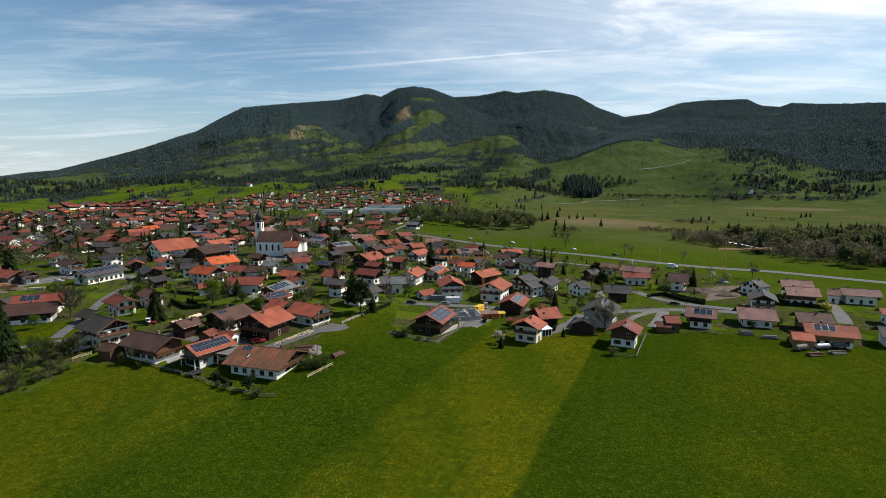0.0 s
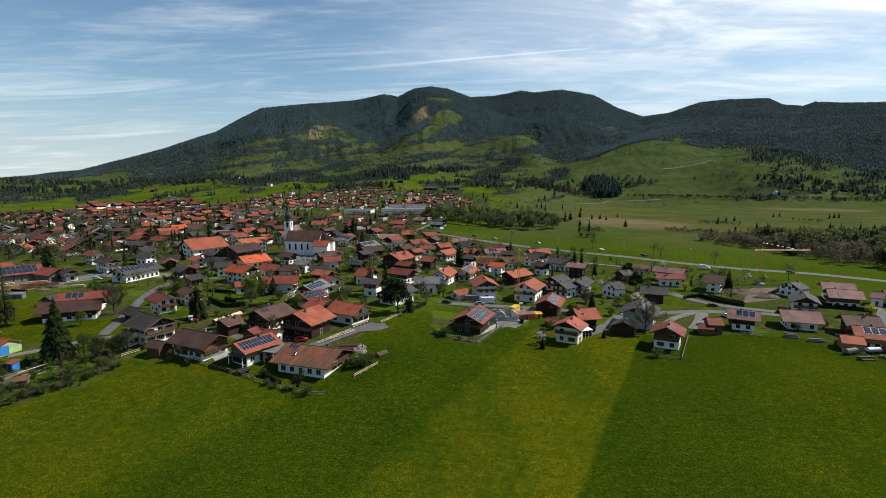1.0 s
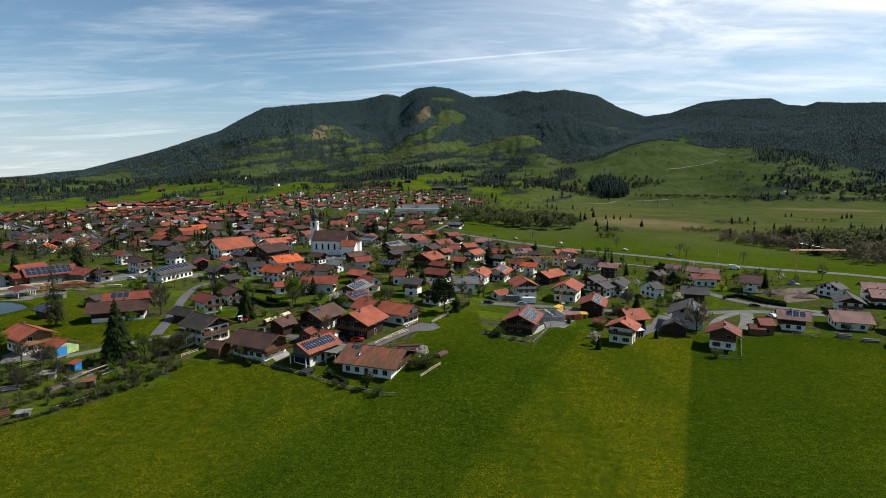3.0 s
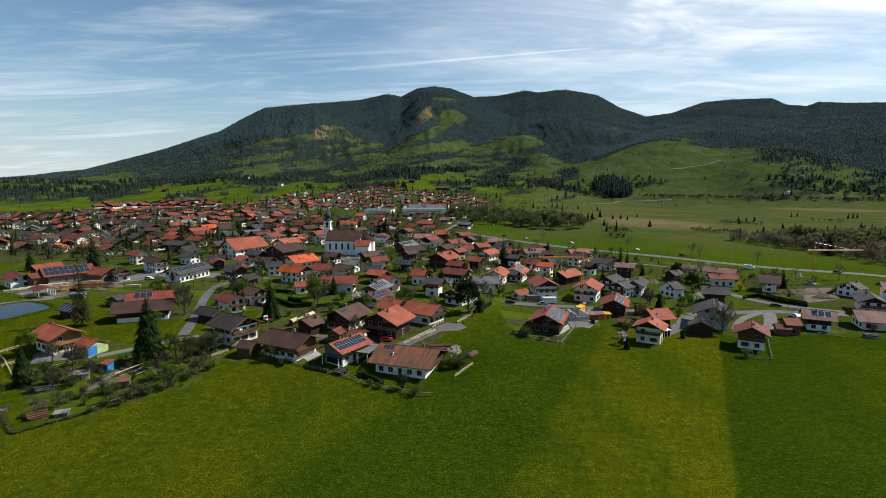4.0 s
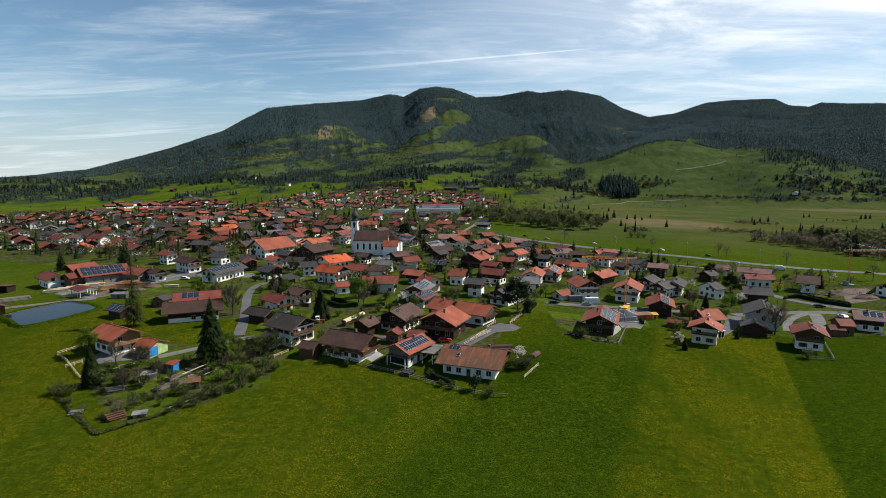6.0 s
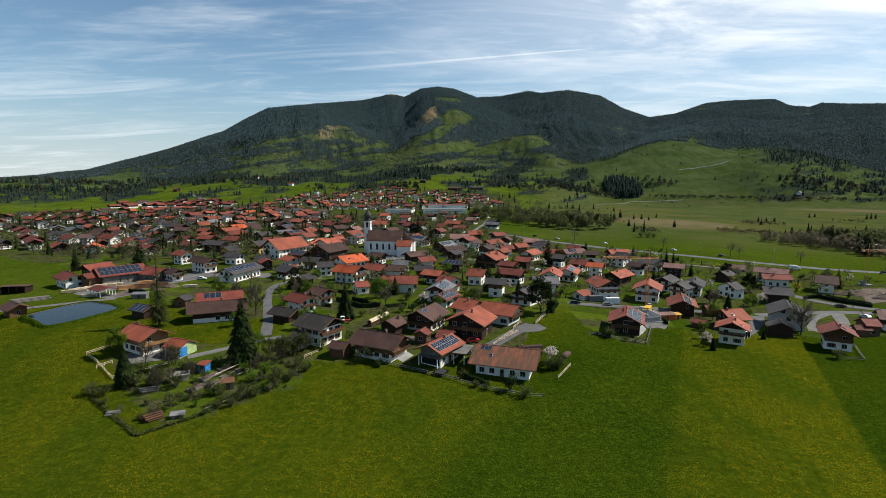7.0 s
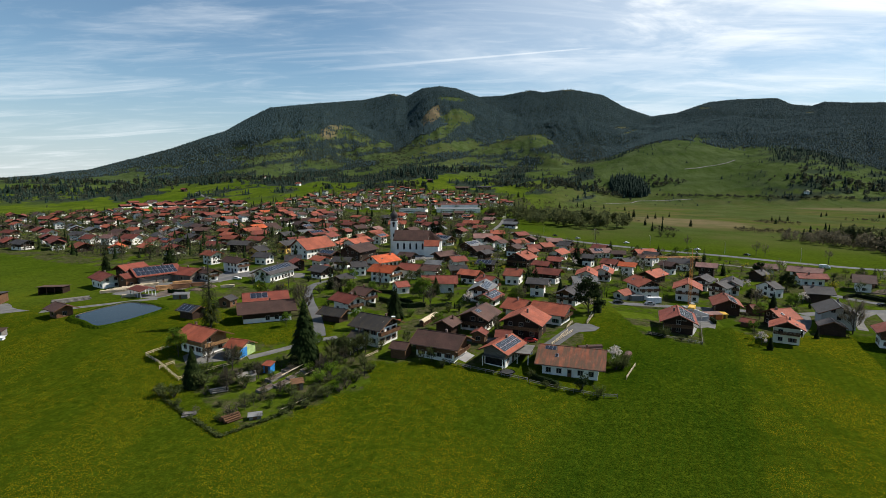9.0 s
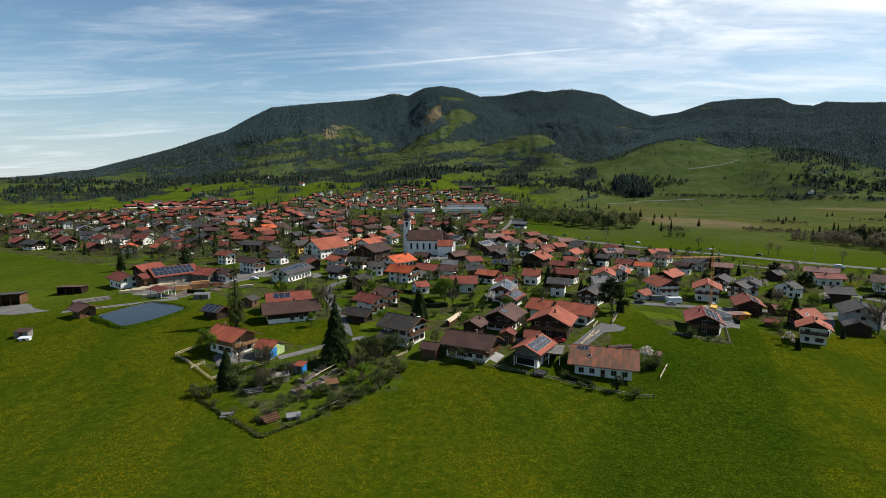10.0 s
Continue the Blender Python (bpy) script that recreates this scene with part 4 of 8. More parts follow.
PLANTS = {
    "spruce": ([lambda s=s: conifer_parts(s, 0.24 + 0.02 * (s % 3), 46, 20, 0.3) for s in (1, 2, 3)], "bark", "needles", "dark green spruce tree with drooping boughs", "conifer"),
    "pine": ([lambda s=s: broadleaf_parts(s, 0.36, 3000, 0.045, 0.06, 0, 20) for s in (7, 8)], "bark", "needles", "broad dark evergreen tree in a garden", "conifer"),
    "broad": ([lambda s=s: conifer_parts(s, 0.32, 30, 14, 0.3, 0.04) for s in (14,)], "bark", "needles", "broad dark green spruce with dense boughs", "conifer"),
    "cypress": ([lambda s=s: conifer_parts(s, 0.14, 40, 14, 0.1, 0.03) for s in (9,)], "bark", "needles", "slender dark columnar conifer", "conifer"),
    "larch": ([lambda s=s: conifer_parts(s, 0.17, 44, 9, 0.12, 0.1, 0.4) for s in (11, 12)], "bark", "larch", "tall thin larch with fresh needles", "conifer"),
    "leafy": ([lambda s=s: broadleaf_parts(s, 0.34, 1900, 0.038, 0.16, 0, 15) for s in (21, 22, 23)], "bark", "fresh_leaf", "young tree in fresh light green leaf", "tree"),
    "dull": ([lambda s=s: broadleaf_parts(s, 0.34, 1150, 0.028, 0.1, 500, 18) for s in (31, 32, 33)], "bark", "dull_leaf", "broadleaf tree just coming into leaf", "tree"),
    "bare": ([lambda s=s: broadleaf_parts(s, 0.32, 520, 0.019, 0.12, 1300, 22) for s in (41, 42, 43)], "bark", "twig", "leafless tree with fine bare twigs", "tree"),
    "blossom": ([lambda s=s: broadleaf_parts(s, 0.42, 800, 0.045, 0.15) for s in (51, 52)], "bark", "blossom", "fruit tree in white blossom", "tree"),
    "bush": ([lambda s=s: bush_parts(s) for s in (61, 62, 63)], "bark", "dull_leaf", "dull green garden shrub", "shrub"),
    "pale": ([lambda s=s: bush_parts(s, 300, 0.07) for s in (64,)], "bark", "twig", "grey-brown bare garden shrub", "shrub"),
    "greenbush": ([lambda s=s: bush_parts(s, 460) for s in (65, 66)], "bark", "fresh_leaf", "fresh green garden shrub", "shrub"),
    "yellow": ([lambda s=s: bush_parts(s, 420) for s in (67,)], "bark", "yellow_bush", "yellow flowering garden shrub", "shrub"),
    "hedge": ([lambda s=s: bush_parts(s, 500, 0.08, 0.3) for s in (68,)], "bark", "hedge", "dark clipped evergreen shrub", "shrub"),
    "purple": ([lambda s=s: broadleaf_parts(s, 0.34, 900) for s in (71,)], "bark", "purple_leaf", "copper-leaved garden tree", "tree"),
}
for kind_, spec_ in (("dull", (0.36, 330, 0.05, 0.2, 80, 7)), ("bare", (0.36, 90, 0.035, 0.25, 330, 8)), ("leafy", (0.34, 480, 0.06, 0.16, 0, 9)), ("blossom", (0.42, 180, 0.075, 0.15, 0, 6))):
    base_ = PLANTS[kind_]
    PLANTS["far_" + kind_] = ([lambda s=s, q=spec_: broadleaf_parts(s, *q) for s in (81, 82, 83)],) + base_[1:]
PLANTS["far_spruce"] = ([lambda s=s: conifer_parts(s, 0.26, 22, 11) for s in (84, 85)],) + PLANTS["spruce"][1:]
PLANT_MESH = {}


def plant(kind, x, y, height, seed=0):
    """A tree or shrub that stands on the ground."""
    makers, bark, leaf, label, category = PLANTS[kind]
    k = seed % len(makers)
    if y > 235 and "far_" + kind in PLANTS:
        return plant("far_" + kind, x, y, height, seed)
    if (kind, k) not in PLANT_MESH:
        a, b = makers[k]()
        PLANT_MESH[(kind, k)] = (mesh_of("trunk", a, [bark]), mesh_of("crown", b, [leaf]))
    a, b = PLANT_MESH[(kind, k)]
    s = height
    name = {"conifer": "conifer", "tree": "tree", "shrub": "shrub"}[category]
    top = thing(name, pose(x, y, land(x, y), 0, 0, (seed * 67) % 360), label, category, "village trees")
    top.scale = (s, s, s)
    again("trunk", a, top, Matrix())
    again("crown", b, top, Matrix())
    return top


# ---- ground surfaces, fences ----


def ribbon(name, points, width, lift, mat_name, label, category="road"):
    """A paved strip that follows the ground."""
    pts = [Vector((*p, 0)) for p in points]
    fine = []
    for p, q in zip(pts, pts[1:]):
        n = max(1, int((q - p).length / 6))
        fine += [p.lerp(q, i / n) for i in range(n)]
    fine.append(pts[-1])
    for _ in range(4):
        fine = [fine[0]] + [(fine[i - 1] + fine[i] * 2 + fine[i + 1]) / 4 for i in range(1, len(fine) - 1)] + [fine[-1]]
    bm = bmesh.new()
    rows = []
    for i, p in enumerate(fine):
        d = (fine[min(i + 1, len(fine) - 1)] - fine[max(i - 1, 0)]).normalized()
        s = Vector((d.y, -d.x, 0)) * width / 2 * (1 + 0.06 * math.sin(i * 1.7))
        row = []
        for k, (u, dz) in enumerate(((-1.06, -0.25), (-1, lift), (0, lift + 0.04), (1, lift), (1.06, -0.25))):
            v = p + s * u
            row.append(bm.verts.new((v.x, v.y, land(v.x, v.y) + dz)))
        rows.append(row)
    for a, b in zip(rows, rows[1:]):
        for k in range(4):
            bm.faces.new((a[k], a[k + 1], b[k + 1], b[k]))
    ob = part(name, bm, mat_name)
    return tagged(ob, label, category, kind="structure")


def patch(name, points, lift, mat_name, label, kind="structure", category="yard"):
    """A level paved or planted area with an uneven outline."""
    r = random.Random(len(points) * 7 + int(abs(points[0][0])))
    out_ = []
    k = len(points)
    for i in range(k):
        p, q = Vector(points[i]), Vector(points[(i + 1) % k])
        n = max(1, int((q - p).length / 5))
        for j in range(n):
            v = p.lerp(q, j / n)
            out_.append((v.x + r.uniform(-0.5, 0.5), v.y + r.uniform(-0.5, 0.5)))
    bm = bmesh.new()
    topv = [bm.verts.new((x, y, land(x, y) + lift)) for x, y in out_]
    low = [bm.verts.new((x, y, land(x, y) - 0.4)) for x, y in out_]
    bm.faces.new(topv)
    for i in range(len(out_)):
        j = (i + 1) % len(out_)
        bm.faces.new((topv[i], low[i], low[j], topv[j]))
    bmesh.ops.triangulate(bm, faces=[f for f in bm.faces if len(f.verts) > 4])
    return tagged(part(name, bm, mat_name), label, category, kind=kind)


def post_mesh(mat_name):
    bm = bmesh.new()
    box(bm, -0.07, 0.07, -0.07, 0.07, -0.3, 1.1, bevel=0.02)
    return mesh_of("post", bm, [mat_name])


POST = {k: post_mesh(k) for k in ("grey_wood", "pale_wood")}


def fence(points, tone):
    """Posts and two rails along a line."""
    mat_name = "pale_wood" if tone == "pale" else "grey_wood"
    x0, y0 = points[0]
    base = land(x0, y0)
    top = thing("fence", pose(x0, y0, base), "pale new wooden rail fence round a garden" if tone == "pale" else "weathered wooden rail fence by the meadow", "fence", "garden fences")
    for p, q in zip(points, points[1:]):
        p, q = Vector(p), Vector(q)
        n = max(1, round((q - p).length / 2.4))
        ang = math.degrees(math.atan2(q.y - p.y, q.x - p.x))
        prev = None
        for i in range(n + 1):
            v = p.lerp(q, i / n)
            z = land(v.x, v.y)
            again("post", POST[mat_name], top, pose(v.x - x0, v.y - y0, z - base, 0, 0, ang))
            if prev is not None:
                for h in (0.5, 0.95):
                    bm = bmesh.new()
                    a, b = Vector((prev[0] - x0, prev[1] - y0, prev[2] - base + h)), Vector((v.x - x0, v.y - y0, z - base + h))
                    tube(bm, a, b, 0.085, 0.075, 5)
                    part("rail", bm, mat_name, top)
            prev = (v.x, v.y, z)
    return top


def hedge_row(points, height, leaf="hedge", thick=1.0):
    """A clipped hedge: leaf clumps crowded on a low bank of stems."""
    r = random.Random(int(abs(points[0][0] * 11)))
    x0, y0 = points[0]
    z0 = land(x0, y0)
    top = thing("hedge", pose(x0, y0, z0), "dark clipped hedge beside a garden" if leaf == "hedge" else "rough weedy strip of tall grass round the garden", "hedge", "garden hedges")
    stem, crown = bmesh.new(), bmesh.new()
    for p, q in zip(points, points[1:]):
        p, q = Vector(p), Vector(q)
        n = int((q - p).length * (46 if leaf == "hedge" else 26))
        for i in range(n):
            v = p.lerp(q, r.random())
            c = Vector((v.x - x0 + r.uniform(-thick, thick) / 2, v.y - y0 + r.uniform(-thick, thick) / 2, land(v.x, v.y) - z0 + height * r.random() ** 0.6 * r.uniform(0.9, 1.05)))
            d = Vector((r.uniform(-1, 1), r.uniform(-1, 1), r.uniform(-0.3, 0.9))).normalized() * 0.42
            card(crown, c, d, 0.35, 0.05)
        for i in range(int((q - p).length / 1.5) + 1):
            v = p.lerp(q, min(1.0, i * 1.5 / max(0.1, (q - p).length)))
            g = land(v.x, v.y) - z0
            tube(stem, (v.x - x0, v.y - y0, g - 0.1), (v.x - x0, v.y - y0, g + height * 0.8), 0.06, 0.03, 4)
        if leaf == "hedge":
            a, b = land(p.x, p.y) - z0, land(q.x, q.y) - z0
            s = Vector((q.y - p.y, p.x - q.x)).normalized() * thick * 0.38
            rim = [crown.verts.new((v.x + k * s.x - x0, v.y + k * s.y - y0, g + h)) for v, g in ((p, a), (q, b)) for k, h in ((-1, -0.1), (-0.9, height * 0.88), (0.9, height * 0.88), (1, -0.1))]
            for i in range(3):
                crown.faces.new((rim[i], rim[i + 1], rim[i + 5], rim[i + 4]))
    part("trunk", stem, "bark", top)
    part("foliage", crown, leaf, top)


# ---- vehicles ----


def car_meshes():
    """Body shell with a cabin, glass band, wheels; 4.3 m long along x."""
    body = bmesh.new()
    prism(body, [(-2.15, 0.32), (2.15, 0.32), (2.15, 0.72), (1.95, 0.86), (1.0, 0.96), (0.45, 1.4), (-1.25, 1.45), (-1.95, 0.98), (-2.15, 0.86)], -0.86, 0.86)
    bmesh.ops.rotate(body, verts=body.verts, cent=(0, 0, 0), matrix=Matrix.Rotation(radians(-90), 3, "Z"))
    bmesh.ops.bevel(body, geom=list(body.edges), offset=0.07, segments=2, affect="EDGES")
    glass = bmesh.new()
    prism(glass, [(0.92, 0.98), (0.42, 1.36), (-1.22, 1.4), (-1.85, 1.0)], -0.875, 0.875)
    bmesh.ops.rotate(glass, verts=glass.verts, cent=(0, 0, 0), matrix=Matrix.Rotation(radians(-90), 3, "Z"))
    wheel = bmesh.new()
    tube(wheel, (0, -0.11, 0), (0, 0.11, 0), 0.33, 0.33, 14)
    rim = bmesh.new()
    tube(rim, (0, -0.118, 0), (0, 0.118, 0), 0.2, 0.2, 10)
    lamp = bmesh.new()
    box(lamp, -0.05, 0.05, -0.2, 0.2, -0.07, 0.07, bevel=0.02)
    return body, glass, wheel, rim, lamp


CAR = {}


def car(x, y, turn, paint, words):
    if not CAR:
        b, g, w, r, l = car_meshes()
        CAR.update(body=mesh_of("body", b, ["white_paint"]), glass=mesh_of("window_band", g, ["glass"]), wheel=mesh_of("wheel", w, ["black_rubber"]), rim=mesh_of("rim", r, ["steel"]),
                   head=mesh_of("headlight", l, ["window_frame"]))
    top = thing("car", pose(x, y, land(x, y) + 0.1, 0, 0, turn), words, "car", "cars")
    mesh = CAR["body"].copy()
    mesh.materials.clear()
    mesh.materials.append(M[paint])
    again("body", mesh, top, Matrix())
    again("window_band", CAR["glass"], top, Matrix())
    for sx in (-1.32, 1.3):
        for sy in (-0.78, 0.78):
            w = again("wheel", CAR["wheel"], top, pose(sx, sy, 0.33))
            again("rim", CAR["rim"], w, Matrix())
    for sy in (-0.6, 0.6):
        again("headlight", CAR["head"], top, pose(2.12, sy, 0.72))
    return top


def van(x, y, turn, words="white delivery van beside the road"):
    top = thing("van", pose(x, y, land(x, y) + 0.1, 0, 0, turn), words, "van", "cars")
    bm = bmesh.new()
    box(bm, -2.9, 1.2, -1.0, 1.0, 0.45, 2.7, bevel=0.06)
    part("box_body", bm, "white_paint", top)
    bm = bmesh.new()
    prism(bm, [(1.22, 0.4), (3.0, 0.4), (3.0, 1.1), (2.4, 1.9), (1.22, 2.1)], -0.95, 0.95)
    bmesh.ops.rotate(bm, verts=bm.verts, cent=(0, 0, 0), matrix=Matrix.Rotation(radians(-90), 3, "Z"))
    bmesh.ops.bevel(bm, geom=list(bm.edges), offset=0.05, segments=1, affect="EDGES")
    part("cab", bm, "white_paint", top)
    for sx in (-2.0, 2.1):
        for sy in (-0.9, 0.9):
            bm = bmesh.new()
            tube(bm, (sx, sy - 0.13, 0.4), (sx, sy + 0.13, 0.4), 0.4, 0.4, 12)
            part("wheel", bm, "black_rubber", top)
    return top

# ---- houses ----
house(-49.5, 145.9, -17.5, 18.4, 16.8, 6.3, "worn_tile", "white_plaster", near=2, dz=-0.6, skylights=2, solar="-", extra="a few solar panels", balcony="+", pitch=20.0)
terrace_house = house(-68.6, 150.0, 59.4, 13.5, 9.5, 6.3, "orange_tile", "white_plaster", upper="fresh_wood", near=2, solar="-")
bm = bmesh.new()
prism(bm, [(-3.35, 2.5), (3.35, 2.5), (3.35, 4.46), (0, 6.0), (-3.35, 4.46)], -5.04, -4.92)
part("gable_boarding", bm, "grey_wood", terrace_house, "grey weathered gable boarding")
# a dark sheet stands in for the shade inside the open terrace
bm = bmesh.new()
box(bm, -5.0, -4.91, -2.9, 2.9, 0.05, 2.3)
part("terrace_glazing", bm, "glass", terrace_house, "dark sheet for the shade of the open terrace")
for v in (-3.1, 3.1):
    bm = bmesh.new()
    box(bm, -6.4, -6.2, v - 0.1, v + 0.1, -0.4, 2.5)
    part("post", bm, "white_plaster", terrace_house)
bm = bmesh.new()
box(bm, -6.5, -5.05, -3.3, 3.3, 2.5, 2.68)
part("terrace_roof", bm, "grey_wood", terrace_house)
house(-86.2, 153.8, -24.6, 15.9, 12, 6.7, "brown_tile", "white_plaster", upper="brown_wood", near=2, balcony="+")
house(-98.1, 152.5, -17.2, 5.5, 6, 4.2, "brown_tile", "brown_wood", near=2, chimneys=0, lights=False, name="shed", category="shed")
house(-107.1, 164.5, -31.2, 13.0, 12.5, 8.3, "mossy_slate", "white_plaster", near=2, balcony="+")
house(-111.8, 160.0, -22.0, 5.0, 6.5, 4.6, "mossy_slate", "white_plaster", near=2)
house(-123.5, 200.3, -39.3, 12.4, 9.5, 6.7, "red_tile", "white_plaster", near=1, balcony="+")
house(-119.0, 213.0, -36.4, 9.3, 9.5, 6.7, "brown_tile", "white_plaster", near=1, balcony="+")
house(-150.6, 188.0, 24.0, 20.0, 12.5, 6.6, "brown_tile", "white_plaster", upper="dark_wood", near=1)
house(-155.7, 201.5, 24.0, 17.0, 12, 7.1, "red_tile", "white_plaster", upper="dark_wood", near=1, solar="-", extra="a few solar panels")
house(-172.9, 207.1, 78.5, 5.6, 6, 4.2, "slate", "brown_wood", near=1, chimneys=0, name="shed", category="shed")
house(-158.3, 155.8, -29.3, 13.9, 11, 7.1, "orange_tile", "white_plaster", upper="fresh_wood", near=2, balcony="+")
house(-145.8, 152.3, -17.9, 6.4, 7.5, 4.6, "orange_tile", "pale_wood", near=2, mural=True, chimneys=0, lights=False, name="garage", category="garage")
house(-251.0, 250.7, -37.0, 16.5, 11, 6.7, "red_tile", "white_plaster", near=1, balcony="-")
house(-231.6, 258.5, 50.0, 22.0, 15, 8, "red_tile", "grey_wood", near=1, solar="-", gates=5, name="sawmill", category="workshop")
house(-248.6, 266.9, 65.6, 14.0, 12, 8.2, "red_tile", "dark_wood", near=1, name="sawmill", category="workshop")
house(-216.5, 262.5, -20.0, 15.0, 12, 6.2, "red_tile", "grey_wood", near=1, gates=3, name="sawmill", category="workshop")
house(-238.8, 247.9, 65.2, 7.8, 8, 6.5, "red_tile", "brown_wood", near=1, name="sawmill", category="workshop")
house(-178.5, 189.5, -25.0, 9.0, 7.5, 4.6, "slate", "dark_wood", near=1, chimneys=0, solar="-", lights=False, name="shed", category="shed")
house(-230.5, 193.5, -32.0, 9.5, 8.5, 5, "brown_tile", "brown_wood", near=1, chimneys=0, name="hut", category="hut")
house(-173.9, 265.6, 73.9, 24.0, 12, 7, "slate", "white_plaster", near=1, solar="-", name="hall", category="hall")
house(-202.2, 286.2, -33.8, 16.5, 10, 7.7, "brown_tile", "white_plaster", near=1, balcony="+")
house(-206.1, 261.3, -37.7, 13.3, 8, 6, "brown_tile", "white_plaster", near=1)
house(-205.5, 328.1, 69.2, 11.2, 11, 8.1, "slate", "yellow_plaster", near=1, balcony="-")
house(-196.4, 356.1, 61.5, 13.8, 11, 8.1, "slate", "yellow_plaster", near=1, balcony="-")
house(-175.2, 341.3, 61.9, 27.7, 17, 12, "orange_tile", "white_plaster", near=1, pitch=36.0, name="hall", category="hall")
house(-141.0, 319.9, 66.9, 22.0, 16, 11, "brown_tile", "dark_wood", near=1)
house(-146.7, 348.9, 63.5, 22.0, 12, 11, "orange_tile", "white_plaster", near=1)
house(-122.6, 289.5, 50.7, 16.5, 14, 9.1, "bright_tile", "white_plaster", near=1, chimneys=2, skylights=2)
house(-117.0, 261.6, -26.1, 14.6, 12.5, 8.1, "bright_tile", "white_plaster", near=1, balcony="+")
house(-106.7, 235.2, 27.2, 6.3, 8, 5, "red_tile", "white_plaster", near=1)
house(-133.9, 277.9, 27.6, 8.8, 10, 7.1, "slate", "white_plaster", near=1)
house(-155.6, 282.9, 43.8, 11.0, 6, 4, "red_tile", "brown_wood", near=1, chimneys=0, lights=False, name="carport", category="carport")
house(-176.9, 306.0, 15.8, 9.3, 12, 6.1, "slate", "dark_wood", near=1)
house(-136.8, 251.3, 67.4, 10.0, 8, 5, "slate", "dark_wood", near=1, chimneys=0, name="shed", category="shed")
house(-89.5, 238.5, 2.2, 16.5, 11.5, 7.1, "red_tile", "white_plaster", near=1, chimneys=2, balcony="+")
house(-95.2, 268.4, -15.3, 11.7, 10, 7.1, "brown_tile", "white_plaster", near=1)
house(-105.1, 271.6, -30.6, 13.3, 11, 7.1, "red_tile", "white_plaster", near=1)
house(-81.4, 301.0, 27.3, 9.9, 10, 6.6, "red_tile", "white_plaster", near=1, balcony="+")
house(-89.3, 324.2, 42.4, 14.7, 10, 6.1, "brown_tile", "dark_wood", near=1)
house(-81.3, 274.1, 12.4, 10.0, 9, 6.1, "slate", "brown_wood", near=1)
house(-70.8, 223.4, 76.6, 16.5, 10.5, 7.1, "grey_sheet", "white_plaster", near=1, solar="-", balcony="+")
house(-68.7, 211.9, 63.3, 12.6, 9, 5.6, "red_tile", "white_plaster", near=2, solar="-")
house(-67.4, 239.4, -39.4, 8.6, 10, 7.1, "red_tile", "white_plaster", near=1, balcony="+")
house(-74.2, 179.6, 66.2, 14.2, 12, 7.1, "brown_tile", "white_plaster", upper="dark_wood", near=2, balcony="-", solar="-", extra="a few solar panels")
house(-84.8, 171.0, 64.5, 7.9, 7.5, 5.5, "brown_tile", "dark_wood", near=2)
house(-74.5, 164.5, 72.4, 5.0, 5, 4, "red_tile", "brown_wood", near=2, chimneys=0, name="shed", category="shed")
house(-67.2, 162.2, -10.8, 5.0, 6.5, 4.5, "red_tile", "white_plaster", near=2, chimneys=0, name="garage", category="garage", garage=True)
house(-59.2, 192.1, -35.8, 9.1, 12, 7.1, "orange_tile", "white_plaster", near=2, balcony="-")
house(-59.2, 172.7, 67.2, 13.7, 14.5, 8.1, "orange_tile", "dark_wood", near=2, balcony="-")
house(-47.9, 188.0, -31.2, 14.2, 12, 6.6, "orange_tile", "white_plaster", near=2, balcony="+")
house(-3.2, 188.0, 70.9, 16.5, 12.2, 7.1, "red_tile", "dark_wood", near=2, balcony="-", solar="-")
house(-23.2, 244.3, 5.3, 12.1, 11, 7.1, "grey_sheet", "white_plaster", near=1, balcony="+")
house(-34.3, 219.1, 58.8, 16.5, 11, 6.7, "slate", "white_plaster", near=1)
house(-15.7, 269.4, 73.6, 16.5, 11, 7.1, "orange_tile", "white_plaster", near=1, balcony="-")
house(-4.5, 282.4, 70.8, 16.5, 12, 7.1, "orange_tile", "white_plaster", near=1, solar="-", balcony="-")
house(3.6, 243.5, -82.5, 16.5, 12, 9.1, "orange_tile", "white_plaster", near=1, balcony="+", skylights=1)
house(-7.8, 236.1, 40.4, 8.4, 7.5, 4, "orange_tile", "white_plaster", near=1, chimneys=0, name="garage", category="garage")
house(22.4, 283.6, 45.0, 16.5, 11.5, 6.7, "orange_tile", "dark_wood", near=1)
house(24.2, 244.0, 66.3, 16.5, 12.5, 8.6, "orange_tile", "white_plaster", near=1)
house(54.0, 323.5, -34.6, 14.3, 12, 7.1, "slate", "white_plaster", near=1)
house(23.4, 328.0, 29.1, 11.2, 10, 6.1, "slate", "white_plaster", near=1)
house(16.6, 367.4, 16.3, 16.1, 11, 6.1, "pink_tile", "white_plaster", near=1, solar="-", extra="a few solar panels")
house(47.0, 366.9, 13.4, 15.1, 11, 6.1, "orange_tile", "white_plaster", upper="brown_wood", near=1, balcony="-")
house(41.2, 266.3, 49.8, 12.5, 10, 7.1, "slate", "white_plaster", near=1, balcony="-")
house(42.6, 251.0, 41.2, 11.0, 10, 7.1, "slate", "white_plaster", near=1, balcony="-")
house(51.2, 258.0, 61.1, 16.5, 10, 7.1, "slate", "white_plaster", near=1)
house(29.7, 219.9, 70.6, 16.5, 11.5, 6.7, "orange_tile", "dark_wood", near=1, solar="-")
house(27.3, 198.1, -43.6, 5.0, 5, 3, "red_tile", "brown_wood", near=2, chimneys=0, lights=False, name="shed", category="shed")
house(39.9, 216.6, 1.9, 5.1, 6.5, 4, "red_tile", "brown_wood", near=1, chimneys=0, lights=False, name="garage", category="garage")
